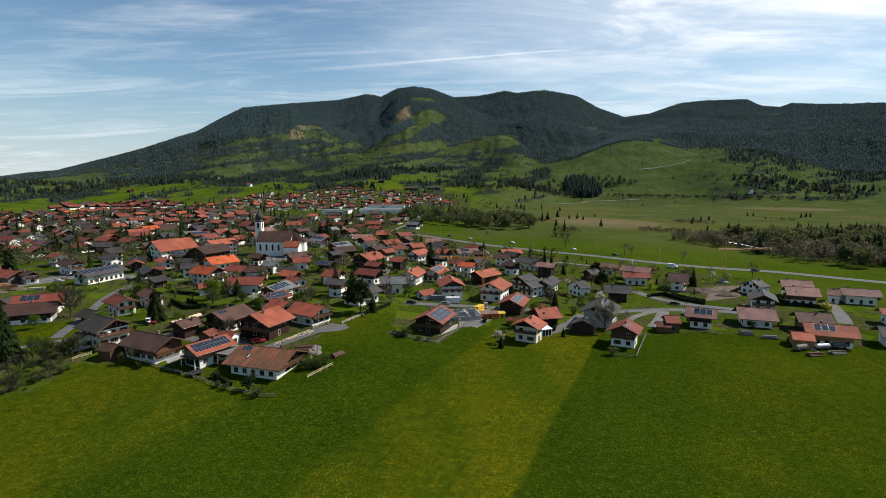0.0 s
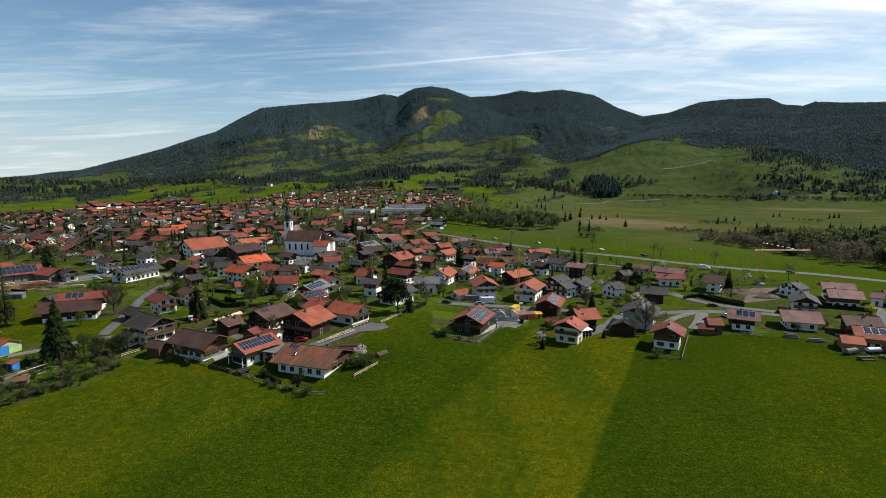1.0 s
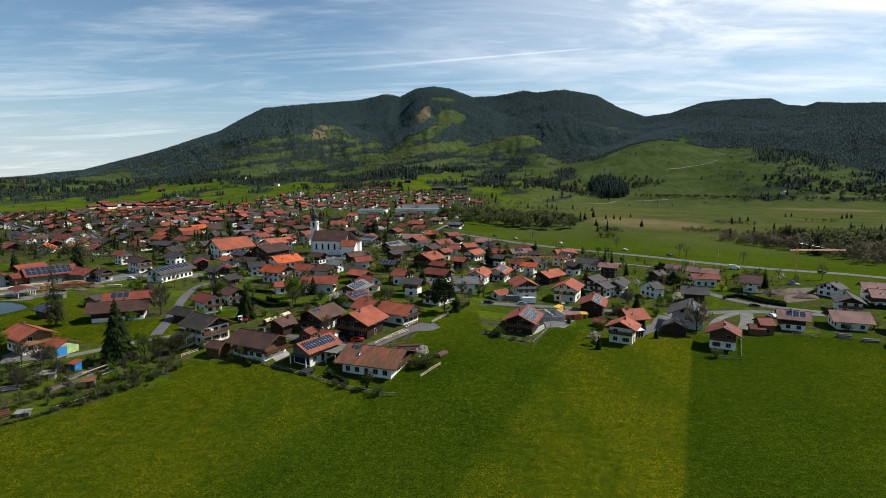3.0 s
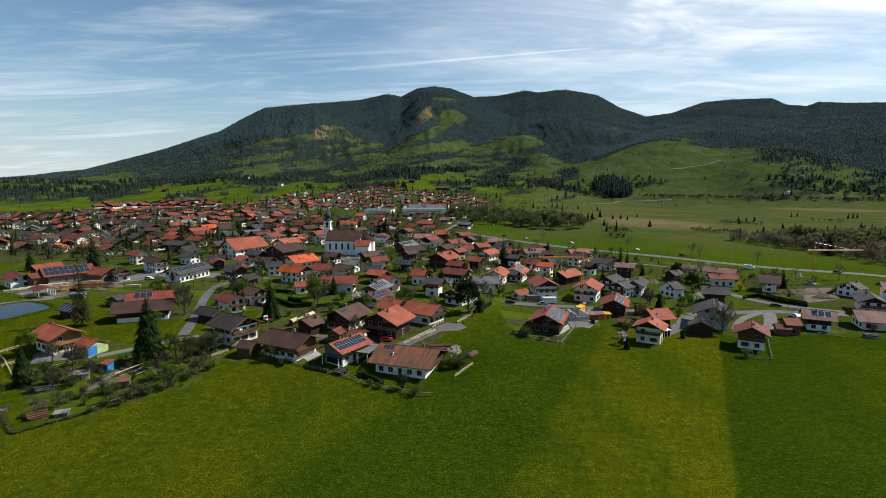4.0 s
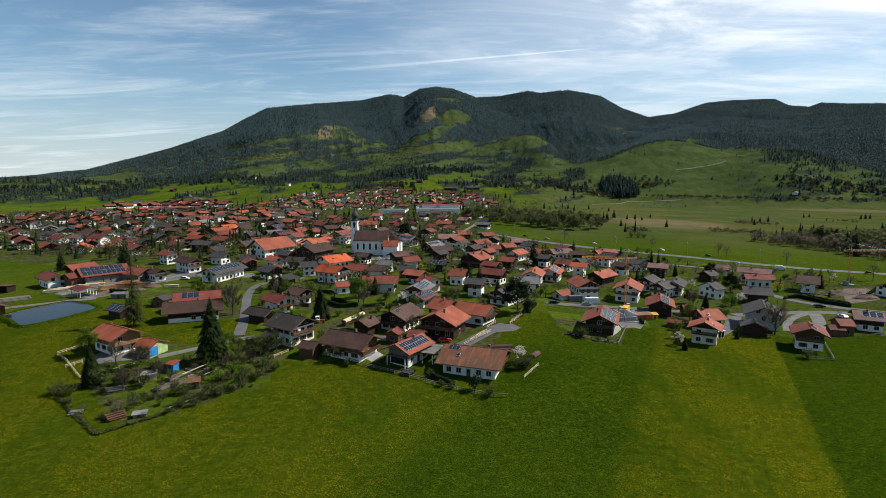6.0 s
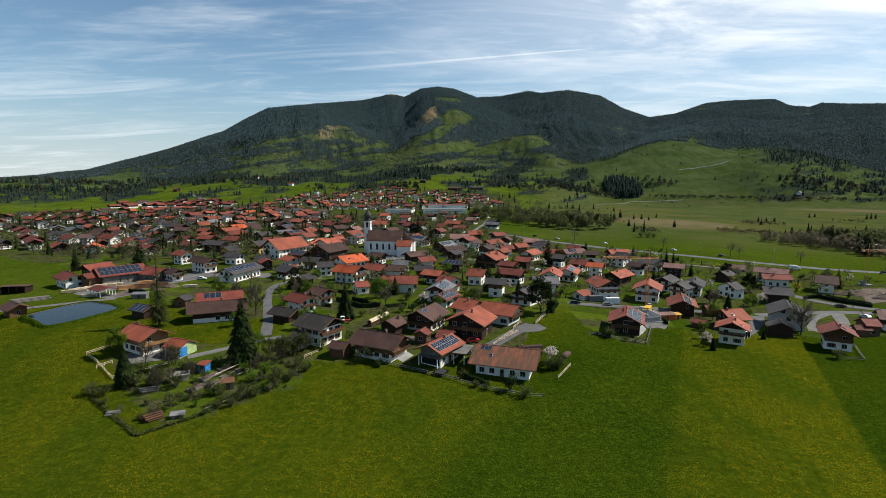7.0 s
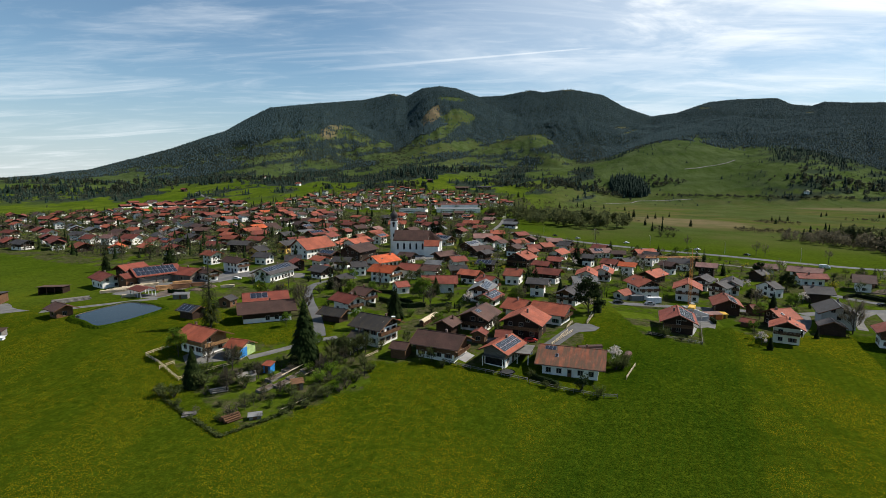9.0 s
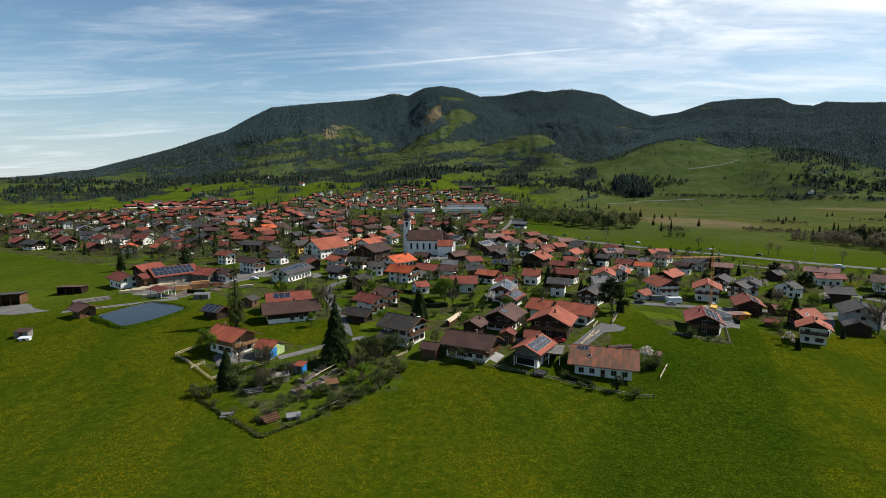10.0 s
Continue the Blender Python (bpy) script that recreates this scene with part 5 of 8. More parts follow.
house(29.6, 178.9, 60.4, 9.4, 10.5, 7.9, "orange_tile", "cream_plaster", near=2, skylights=1)
house(39.2, 198.8, 12.7, 9.1, 12, 6.7, "orange_tile", "dark_wood", near=2, skylights=1)
house(60.8, 200.6, 65.0, 16.5, 13.5, 8.7, "slate", "grey_plaster", near=1, solar="-")
house(51.4, 188.8, 65.6, 6.7, 8.5, 5.2, "slate", "dark_wood", near=2, chimneys=0, lights=False, name="barn", category="barn")
house(80.4, 240.4, -19.0, 11.7, 11.5, 7.1, "slate", "dark_wood", near=1)
house(119.6, 265.8, -31.8, 9.6, 14, 7.9, "brown_tile", "white_plaster", near=1)
house(96.4, 309.0, -17.3, 11.2, 9.5, 6.1, "pink_tile", "white_plaster", near=1)
house(107.5, 291.4, -37.8, 16.5, 10, 7.3, "pink_tile", "white_plaster", near=1, chimneys=2)
house(102.4, 278.5, -11.3, 14.3, 9, 6.1, "red_tile", "white_plaster", near=1, balcony="+")
house(65.4, 250.9, 22.0, 6.1, 11, 7.1, "slate", "white_plaster", near=1, balcony="+")
house(82.4, 290.8, 28.1, 8.0, 9, 5.6, "slate", "dark_wood", near=1)
house(61.1, 174.1, 62.5, 10.4, 10.5, 7.7, "red_tile", "white_plaster", upper="brown_wood", near=2, balcony="-", solar="-", extra="a few solar panels")
house(97.9, 197.2, -25.9, 10.9, 11, 6.9, "pink_tile", "white_plaster", upper="dark_wood", near=1, balcony="-", solar="-", extra="a few solar panels")
house(84.1, 191.2, -8.4, 5.2, 8, 5.5, "red_tile", "brown_wood", near=1, chimneys=0)
house(80.3, 189.3, -13.8, 5.0, 5.5, 3.6, "red_tile", "brown_wood", near=1, chimneys=0, lights=False, name="shed", category="shed")
house(119.8, 199.6, -18.0, 13.3, 13.5, 6.3, "pink_tile", "white_plaster", upper="dark_wood", near=1)
house(137.0, 223.9, 63.1, 16.0, 11, 7.5, "slate", "white_plaster", near=1)
house(151.5, 254.2, 24.4, 7.0, 11, 6.9, "slate", "white_plaster", near=1)
house(160.2, 233.8, -22.3, 13.2, 12.5, 7.5, "pink_tile", "white_plaster", upper="brown_wood", near=1, skylights=2, balcony="-")
house(167.3, 248.3, -22.3, 13.3, 12, 7.9, "pink_tile", "white_plaster", near=1)
house(136.0, 191.4, -16.4, 11.7, 12, 6.6, "brown_tile", "dark_wood", near=1)
house(130.5, 175.2, -21.0, 15.5, 12, 6.7, "orange_tile", "white_plaster", upper="fresh_wood", near=1, solar="-", extra="a few solar panels")
house(120.2, 173.2, -22.0, 6.5, 8, 4.5, "orange_tile", "fresh_wood", near=1, chimneys=0, lights=False, name="garage", category="garage")
house(187.0, 235.0, -21.0, 15.0, 10.5, 6.5, "pink_tile", "white_plaster", near=1)
house(177.9, 237.5, -39.6, 5.2, 9, 5.7, "pink_tile", "white_plaster", near=1)
house(173.2, 199.7, -20.0, 10.0, 8, 6, "orange_tile", "white_plaster", near=1)
house(152.4, 172.2, -22.0, 13.0, 11, 6.3, "slate", "white_plaster", near=1)
house(-44.0, 310.2, 60.1, 16.5, 15, 8.1, "orange_tile", "dark_wood", near=1, balcony="-")
house(-53.6, 258.2, -19.3, 8.9, 11.5, 7.1, "orange_tile", "white_plaster", near=1, balcony="-")
house(-37.9, 381.0, 41.0, 14.2, 11, 6.6, "orange_tile", "white_plaster", near=1)
house(-30.0, 359.6, 9.6, 9.3, 10, 6.1, "red_tile", "white_plaster", near=1)
house(-19.3, 375.6, 32.9, 10.9, 11, 6.1, "orange_tile", "brown_wood", near=1)
house(-16.1, 342.7, 57.0, 15.3, 11, 6.6, "orange_tile", "white_plaster", near=1)
house(-1.7, 389.9, -42.2, 10.6, 11, 6.6, "slate", "white_plaster", near=1)
house(-48.4, 435.7, 2.9, 12.0, 12, 6.6, "orange_tile", "dark_wood", near=0)
house(-61.5, 408.2, 2.2, 15.2, 13, 7.1, "pink_tile", "white_plaster", near=1)
house(-71.9, 367.8, 58.0, 16.5, 12, 6.6, "grey_sheet", "dark_wood", near=1, solar="-")
house(-65.8, 349.0, 34.2, 15.2, 12, 6.1, "brown_tile", "dark_wood", near=1)
house(-91.1, 394.9, -38.9, 15.5, 12, 7.1, "grey_sheet", "white_plaster", near=1, solar="-")
house(-136.2, 491.8, 2.3, 16.5, 13, 8.6, "orange_tile", "cream_plaster", near=0)
house(-66.8, 522.6, -17.7, 16.5, 12, 6.1, "orange_tile", "dark_wood", near=0)
house(-125.2, 186.4, -25.0, 11.0, 8, 4.6, "mossy_slate", "dark_wood", near=2, chimneys=0, lights=False, name="barn", category="barn")

# ---- roads, fences, plants ----
ribbon("road", [(-72.2, 509.8), (-50.2, 479.0), (-27.6, 472.7), (12.4, 453.1), (47.7, 418.2), (76.4, 397.2), (109.2, 376.0), (136.1, 351.7), (165.7, 329.6), (199.7, 316.2), (234.5, 285.2), (305.5, 233.0), (405.5, 160.0), (520.0, 70.0)], 7.5, .06, "asphalt", "grey asphalt country road across the valley")
ribbon("path", [(48.8, 355.4), (66.4, 351.9), (79.7, 346.1), (93.1, 336.3), (111.9, 321.2)], 3, .06, "gravel", "pale gravel track between the houses")
ribbon("path", [(-50.2, 479.0), (-36.5, 543.6), (-27.0, 611.6)], 3.5, .06, "gravel", "pale gravel track between the houses")
ribbon("road", [(-37.8, 184.3), (-43.0, 178.0), (-47.5, 169.4), (-51.4, 161.1), (-54.8, 158.7)], 4.5, .05, "asphalt", "grey asphalt road between the houses")
ribbon("road", [(-61.4, 164.7), (-73.9, 164.8), (-81.5, 165.1), (-89.7, 170.3), (-92.2, 172.5)], 4.5, .05, "asphalt", "grey asphalt road between the houses")
ribbon("road", [(-126.0, 167.9), (-130.0, 182.0), (-136.2, 199.9), (-144.9, 221.4), (-151.3, 245.4), (-151.4, 260.7), (-143.7, 268.5), (-132.9, 268.9)], 3.6, .05, "asphalt", "grey asphalt road between the houses")
ribbon("path", [(-120.3, 167.1), (-126.0, 167.9), (-129.0, 161.5), (-133.5, 155.6), (-138.7, 151.3), (-142.6, 149.8)], 2.8, .05, "gravel", "pale gravel track between the houses")
ribbon("path", [(-245.1, 201.4), (-232.2, 206.5), (-224.4, 211.4), (-216.4, 215.3), (-208.6, 219.6)], 4, .05, "gravel", "pale gravel track between the houses")
ribbon("road", [(-214.9, 249.8), (-203.1, 254.2), (-196.6, 263.4), (-193.0, 279.6), (-190.5, 293.7)], 5, .05, "asphalt", "grey asphalt road between the houses")
ribbon("road", [(-16.7, 223.1), (-3.1, 225.5), (8.1, 227.5), (20.1, 227.2), (30.4, 225.8), (39.3, 221.3)], 5, .05, "asphalt", "grey asphalt road between the houses")
ribbon("path", [(26.0, 224.7), (19.0, 211.0), (9.9, 194.4)], 6, .06, "gravel", "pale gravel track between the houses")
ribbon("road", [(57.7, 214.3), (50.7, 201.3), (41.0, 188.3), (33.6, 184.1)], 5, .05, "asphalt", "grey asphalt road between the houses")
ribbon("road", [(58.5, 216.1), (68.7, 218.1), (82.3, 221.1), (99.0, 223.1), (112.5, 221.9), (123.3, 217.5)], 5, .05, "asphalt", "grey asphalt road between the houses")
ribbon("road", [(94.8, 259.9), (98.1, 245.8), (104.5, 232.2), (116.0, 227.6), (125.9, 222.1)], 5, .07, "asphalt", "grey asphalt road between the houses")
ribbon("path", [(93.0, 219.4), (87.4, 207.3), (79.0, 194.9)], 4.5, .06, "gravel", "pale gravel track between the houses")
ribbon("path", [(90.8, 220.3), (82.5, 217.3), (72.9, 206.8), (66.2, 193.0)], 3, .06, "gravel", "pale gravel track between the houses")
ribbon("road", [(174.5, 236.2), (165.4, 216.3), (155.0, 199.6)], 5, .05, "asphalt", "grey asphalt road between the houses")
ribbon("road", [(-120.1, 332.5), (-103.1, 337.6), (-86.1, 347.5), (-63.3, 339.1), (-48.7, 326.4)], 5, .05, "asphalt", "grey asphalt road between the houses")
ribbon("road", [(-48.7, 326.4), (-31.9, 313.0), (-15.4, 311.0), (1.6, 293.2)], 5, .05, "asphalt", "grey asphalt road between the houses")
fence([(-62.7, 135.3), (-54.6, 131.2), (-45.6, 127.8), (-42.2, 127.7)], "dark")
fence([(-36.7, 138.3), (-31.6, 146.8)], "pale")
fence([(-173.1, 150.5), (-169.7, 156.6)], "pale")
fence([(-164.1, 141.5), (-161.8, 144.9)], "pale")
fence([(-155.3, 134.8), (-150.8, 139.7), (-144.9, 144.7)], "pale")
fence([(-172.9, 150.1), (-166.2, 145.0), (-155.3, 134.8)], "pale")
fence([(-17.9, 176.4), (-10.1, 173.3), (-2.1, 170.4), (8.6, 195.6)], "dark")
fence([(-36.2, 184.6), (-30.3, 200.4), (-23.7, 212.4)], "dark")
fence([(60.3, 160.5), (53.7, 161.8)], "dark")
fence([(60.3, 160.5), (71.8, 183.2)], "dark")
fence([(92.4, 188.1), (99.3, 184.7)], "dark")
fence([(-50.6, 164.0), (-44.9, 174.1)], "pale")
fence([(-113.1, 152.6), (-109.9, 157.5)], "pale")
fence([(-108.1, 149.8), (-105.2, 154.1)], "pale")
fence([(-85.7, 148.1), (-80.0, 144.5), (-69.7, 139.5), (-63.2, 136.3)], "dark")
fence([(-52.6, 160.8), (-43.3, 173.9)], "pale")
fence([(-44.5, 177.7), (-41.0, 185.4)], "pale")
fence([(-35.9, 184.7), (-30.2, 198.0)], "pale")
plant("spruce", -124.9, 146.7, 19.5, 0)
plant("spruce", -281.7, 296.5, 13.8, 1)
plant("spruce", -244.1, 296.2, 19.5, 2)
plant("broad", -104.1, 188.3, 13.5, 3)
plant("spruce", -149.8, 131.6, 10.9, 4)
plant("larch", -165.7, 176.4, 25.3, 5)
plant("pine", -31.8, 200.0, 14.9, 6)
plant("spruce", -27.4, 203.8, 6.9, 7)
plant("spruce", -49.1, 240.2, 13.8, 8)
plant("spruce", -40.3, 310.8, 10.3, 9)
plant("spruce", -32.8, 290.7, 10.3, 10)
plant("spruce", -7.7, 327.0, 17.2, 11)
plant("spruce", -0.4, 337.1, 12.6, 12)
plant("spruce", 29.7, 386.1, 10.3, 13)
plant("cypress", 61.4, 319.0, 15.5, 14)
plant("cypress", 65.6, 319.2, 13.8, 15)
plant("spruce", -95.1, 438.2, 20.7, 16)
plant("spruce", -101.2, 437.9, 16.1, 17)
plant("spruce", -120.5, 456.0, 14.9, 18)
plant("spruce", -226.8, 409.3, 10.3, 19)
plant("spruce", -327.6, 365.5, 10.3, 20)
plant("pine", 86.8, 299.0, 9.2, 21)
plant("pine", 79.2, 260.5, 10.3, 22)
plant("pine", 48.8, 235.9, 6.9, 23)
plant("spruce", -43.9, 253.4, 10.3, 24)
plant("bare", -138.7, 193.7, 13.0, 25)
plant("bare", 58.7, 188.4, 14.0, 26)
plant("bare", 37.0, 457.0, 11.0, 27)
plant("bare", 95.9, 413.2, 11.0, 28)
plant("bare", 131.9, 382.9, 11.0, 29)
plant("bare", 133.9, 375.4, 10.0, 30)
plant("bare", 157.7, 346.3, 11.0, 31)
plant("bare", 174.0, 295.3, 11.0, 32)
plant("bare", -152.0, 144.8, 7.0, 35)
plant("leafy", -97.4, 223.1, 9.0, 36)
plant("leafy", -163.3, 150.1, 9.0, 37)
plant("leafy", -221.8, 433.4, 10.0, 38)
plant("leafy", -68.4, 280.8, 7.0, 39)
plant("blossom", -309.9, 406.5, 12.0, 40)
plant("leafy", -155.6, 213.6, 6.0, 41)
plant("dull", -117.4, 147.1, 8.0, 42)
plant("dull", -114.3, 148.8, 8.0, 43)
plant("dull", -112.1, 152.2, 6.0, 44)
plant("dull", -110.6, 154.8, 5.0, 45)
plant("bush", -155.7, 126.2, 3.4, 46)
plant("bush", -151.7, 125.6, 3.4, 47)
plant("bush", -147.3, 131.0, 5.1, 48)
plant("bush", -141.0, 131.4, 5.1, 49)
plant("bush", -136.1, 131.0, 4.2, 50)
plant("bush", -123.0, 127.3, 3.4, 51)
plant("greenbush", -117.7, 134.7, 3.8, 52)
plant("greenbush", -116.1, 139.3, 4.2, 53)
plant("greenbush", -121.9, 140.2, 3.4, 54)
plant("dull", -113.9, 149.3, 8.0, 55)
plant("dull", -111.1, 153.3, 7.0, 56)
plant("bush", -104.6, 156.6, 3.4, 57)
plant("bush", -109.0, 161.1, 3.4, 58)
plant("pale", -133.4, 115.9, 3.8, 59)
plant("bush", -138.2, 139.7, 4.2, 60)
plant("bush", -149.7, 139.2, 4.2, 61)
plant("bush", -130.9, 143.5, 3.4, 62)
plant("dull", -143.5, 144.9, 6.0, 63)
plant("bare", -143.6, 141.3, 8.0, 64)
plant("blossom", -37.0, 148.6, 5.5, 66)
plant("bush", -34.1, 148.1, 3.8, 67)
plant("leafy", -95.4, 215.8, 11.0, 68)
plant("dull", -108.9, 154.1, 7.0, 69)
plant("dull", -97.3, 162.1, 5.0, 70)
plant("bush", -43.0, 143.8, 3.4, 71)
plant("bush", -37.9, 144.1, 4.2, 72)
plant("bush", -35.6, 145.3, 3.8, 73)
plant("bush", -46.7, 128.1, 3.2, 74)
plant("hedge", -50.1, 131.3, 5.0, 75)
plant("bush", -58.7, 133.2, 2.1, 76)
plant("bush", -56.1, 131.7, 2.1, 77)
plant("bush", -61.9, 138.7, 2.5, 78)
plant("blossom", 18.9, 174.4, 5.0, 79)
plant("spruce", 19.1, 169.7, 4.6, 80)
plant("bush", -12.9, 174.8, 4.2, 81)
plant("bush", -8.0, 172.7, 2.1, 82)
plant("bush", -4.7, 172.5, 1.7, 83)
plant("greenbush", 26.7, 193.0, 4.2, 84)
plant("yellow", 161.2, 219.1, 5.0, 85)
plant("bush", 127.4, 197.1, 4.2, 86)
plant("bush", 115.5, 193.6, 3.4, 87)
plant("bush", 53.7, 162.8, 3.8, 88)
plant("yellow", 85.7, 286.2, 5.0, 89)
plant("yellow", 104.9, 265.1, 5.0, 90)
plant("greenbush", 53.7, 214.2, 4.2, 91)
plant("dull", -89.0, 148.0, 5.0, 92)
plant("dull", -92.0, 147.2, 4.0, 93)
plant("bush", -85.7, 145.1, 2.5, 94)
plant("dull", 130.0, 281.4, 9.0, 95)
plant("dull", 20.8, 182.2, 4.0, 96)
plant("bare", -289.7, 323.9, 7.0, 97)
plant("dull", -364.0, 368.5, 8.0, 98)
plant("greenbush", -177.5, 207.3, 3.4, 99)
plant("spruce", 42.5, 182.8, 3.4, 100)
plant("leafy", -176.4, 255.4, 5.0, 101)
plant("bare", -30.7, 303.9, 6.0, 102)
plant("bush", 86.0, 592.7, 6.0, 103)
plant("bush", 92.8, 582.3, 6.0, 104)
plant("spruce", 129.9, 660.8, 12.4, 105)
plant("spruce", 153.8, 714.8, 12.4, 106)
plant("spruce", 164.0, 691.8, 7.4, 107)
plant("spruce", 175.9, 697.4, 8.3, 108)
plant("spruce", 179.4, 681.5, 6.6, 109)
plant("spruce", 176.6, 593.9, 9.9, 110)
plant("bush", 103.6, 487.2, 6.0, 111)
plant("bush", 108.7, 483.9, 6.0, 112)
plant("bush", 114.0, 484.7, 5.1, 113)
plant("spruce", 341.9, 726.9, 7.4, 114)
plant("spruce", 353.4, 728.5, 7.4, 115)
plant("spruce", 364.7, 729.5, 8.3, 116)
plant("spruce", 464.1, 811.9, 7.4, 117)
plant("spruce", 480.9, 825.2, 7.4, 118)
plant("spruce", 525.1, 780.6, 8.3, 119)
plant("spruce", 540.5, 792.8, 9.1, 120)
plant("spruce", 547.4, 793.3, 8.3, 121)
plant("spruce", 212.9, 746.1, 6.6, 122)
plant("spruce", 125.6, 590.5, 9.1, 123)
plant("bush", -148.3, 121.1, 2.1, 124)
plant("pale", -142.4, 117.9, 1.9, 125)
plant("bush", -135.7, 114.3, 1.7, 126)
plant("pale", -126.6, 115.5, 1.7, 127)
plant("bush", -122.1, 117.3, 2.2, 128)
plant("bush", -117.8, 121.2, 2.5, 129)
plant("dull", -116.1, 124.6, 5.0, 130)
plant("bush", -113.9, 126.9, 3.1, 131)
plant("greenbush", -111.9, 129.9, 2.5, 132)
plant("dull", -110.5, 132.3, 6.0, 133)
plant("bush", -108.3, 135.5, 2.9, 134)
plant("dull", -106.6, 138.7, 5.5, 135)
plant("bush", -105.2, 141.4, 2.5, 136)
hedge_row([(106.4, 248.5), (109.9, 239.1), (116.2, 231.3)], 1.6)
hedge_row([(-113.9, 218.2), (-101.0, 205.7), (-94.3, 207.9)], 1.8)
hedge_row([(-92.1, 206.1), (-83.9, 210.2)], 1.4)
hedge_row([(96.4, 246.0), (107.9, 252.2)], 1.5)
hedge_row([(-61.9, 138.7), (-55.5, 133.6)], 1.3)
hedge_row([(105.5, 250.7), (118.7, 236.7)], 1.5)
hedge_row([(147.4, 230.9), (163.8, 225.0)], 1.4)
hedge_row([(-32.1, 246.4), (-20.7, 255.8)], 1.6)
hedge_row([(-47.8, 234.1), (-35.9, 218.8)], 1.5)
hedge_row([(-17.2, 177.2), (-12.5, 174.9)], 1.2)
hedge_row([(18.2, 212.6), (16.0, 199.6)], 1.6)
hedge_row([(45.3, 205.3), (40.7, 189.7)], 1.5)
hedge_row([(-112.1, 165.2), (-105.2, 161.4)], 1.4)
hedge_row([(-210.2, 231.2), (-201.6, 228.8)], 1.8)
hedge_row([(-12.7, 322.2), (-3.3, 315.6)], 1.3)
hedge_row([(34.0, 317.8), (43.1, 314.5)], 1.4)
hedge_row([(-80.1, 189.2), (-74.7, 187.1)], 1.3)
hedge_row([(109.6, 250.3), (112.8, 239.3), (117.1, 233.1)], 1.8)
hedge_row([(151.7, 236.7), (156.5, 228.3), (166.0, 222.1)], 1.6)
hedge_row([(139.5, 253.4), (157.0, 270.1)], 1.6)
hedge_row([(-29.3, 200.9), (-26.1, 207.2), (-22.1, 217.2)], 1.5)
hedge_row([(-123.7, 237.4), (-116.2, 234.0), (-110.0, 231.8)], 1.5)
hedge_row([(-120.0, 211.3), (-114.0, 206.7)], 1.4)
hedge_row([(-107.5, 219.6), (-99.8, 211.7)], 1.6)
patch("yard", [(-235.3, 230.1), (-219.1, 222.9), (-210.1, 219.3), (-206.5, 224.6), (-207.7, 236.3), (-206.1, 246.4), (-199.6, 254.7), (-191.4, 266.6), (-214.3, 261.5), (-222.6, 256.2), (-233.3, 253.1), (-239.2, 247.4)], .05, "gravel", "gravel yard of the sawmill")
patch("yard", [(-211.4, 222.5), (-207.7, 225.8), (-208.4, 237.5), (-206.7, 245.1), (-211.7, 240.0), (-215.2, 234.0)], .09, "soil", "heap of dark bark mulch in the sawmill yard")
patch("yard", [(127.9, 191.6), (118.9, 172.5), (121.0, 166.2), (123.5, 176.7), (135.2, 181.8), (128.8, 182.1)], .06, "concrete", "concrete yard by the farm sheds")
patch("yard", [(-157.3, 143.5), (-148.1, 147.7), (-146.7, 152.6), (-159.5, 156.3), (-162.2, 150.2)], .06, "gravel", "gravel yard before the farmhouse")
patch("yard", [(5.7, 207.8), (6.4, 192.0), (10.8, 194.6), (19.6, 217.4), (20.4, 224.2), (10.6, 218.3)], .05, "gravel", "gravel beside the unfinished house")
patch("yard", [(119.3, 237.8), (134.6, 263.9), (142.3, 272.1), (154.2, 272.5), (143.3, 249.6), (136.8, 244.9)], .1, "soil", "dug earth of a building plot")
patch("terrace", [(-2.1, 183.6), (-1.2, 179.2), (5.3, 190.9), (5.2, 196.9)], .06, "concrete", "paved terrace beside a wooden house")
patch("yard", [(-132.5, 323.3), (-118.2, 323.8), (-88.1, 333.6), (-89.8, 347.4), (-123.2, 346.2)], .05, "gravel", "gravel square below the church")
patch("terrace", [(-81.4, 150.6), (-79.3, 148.3), (-76.5, 152.4), (-78.9, 155.7)], .06, "concrete", "paved terrace beside a house")
patch("yard", [(-40.4, 183.3), (-35.0, 184.8), (-32.9, 180.2), (-35.8, 176.3), (-41.6, 174.3), (-45.0, 170.6)], .06, "asphalt", "asphalt turning place at the meadow's edge")
patch("yard", [(-197.4, 254.5), (-197.0, 269.6), (-160.5, 267.9), (-162.7, 280.7), (-205.8, 285.9), (-208.6, 266.0)], .05, "gravel", "gravel forecourt of a timber hall")

# ---- pond ----


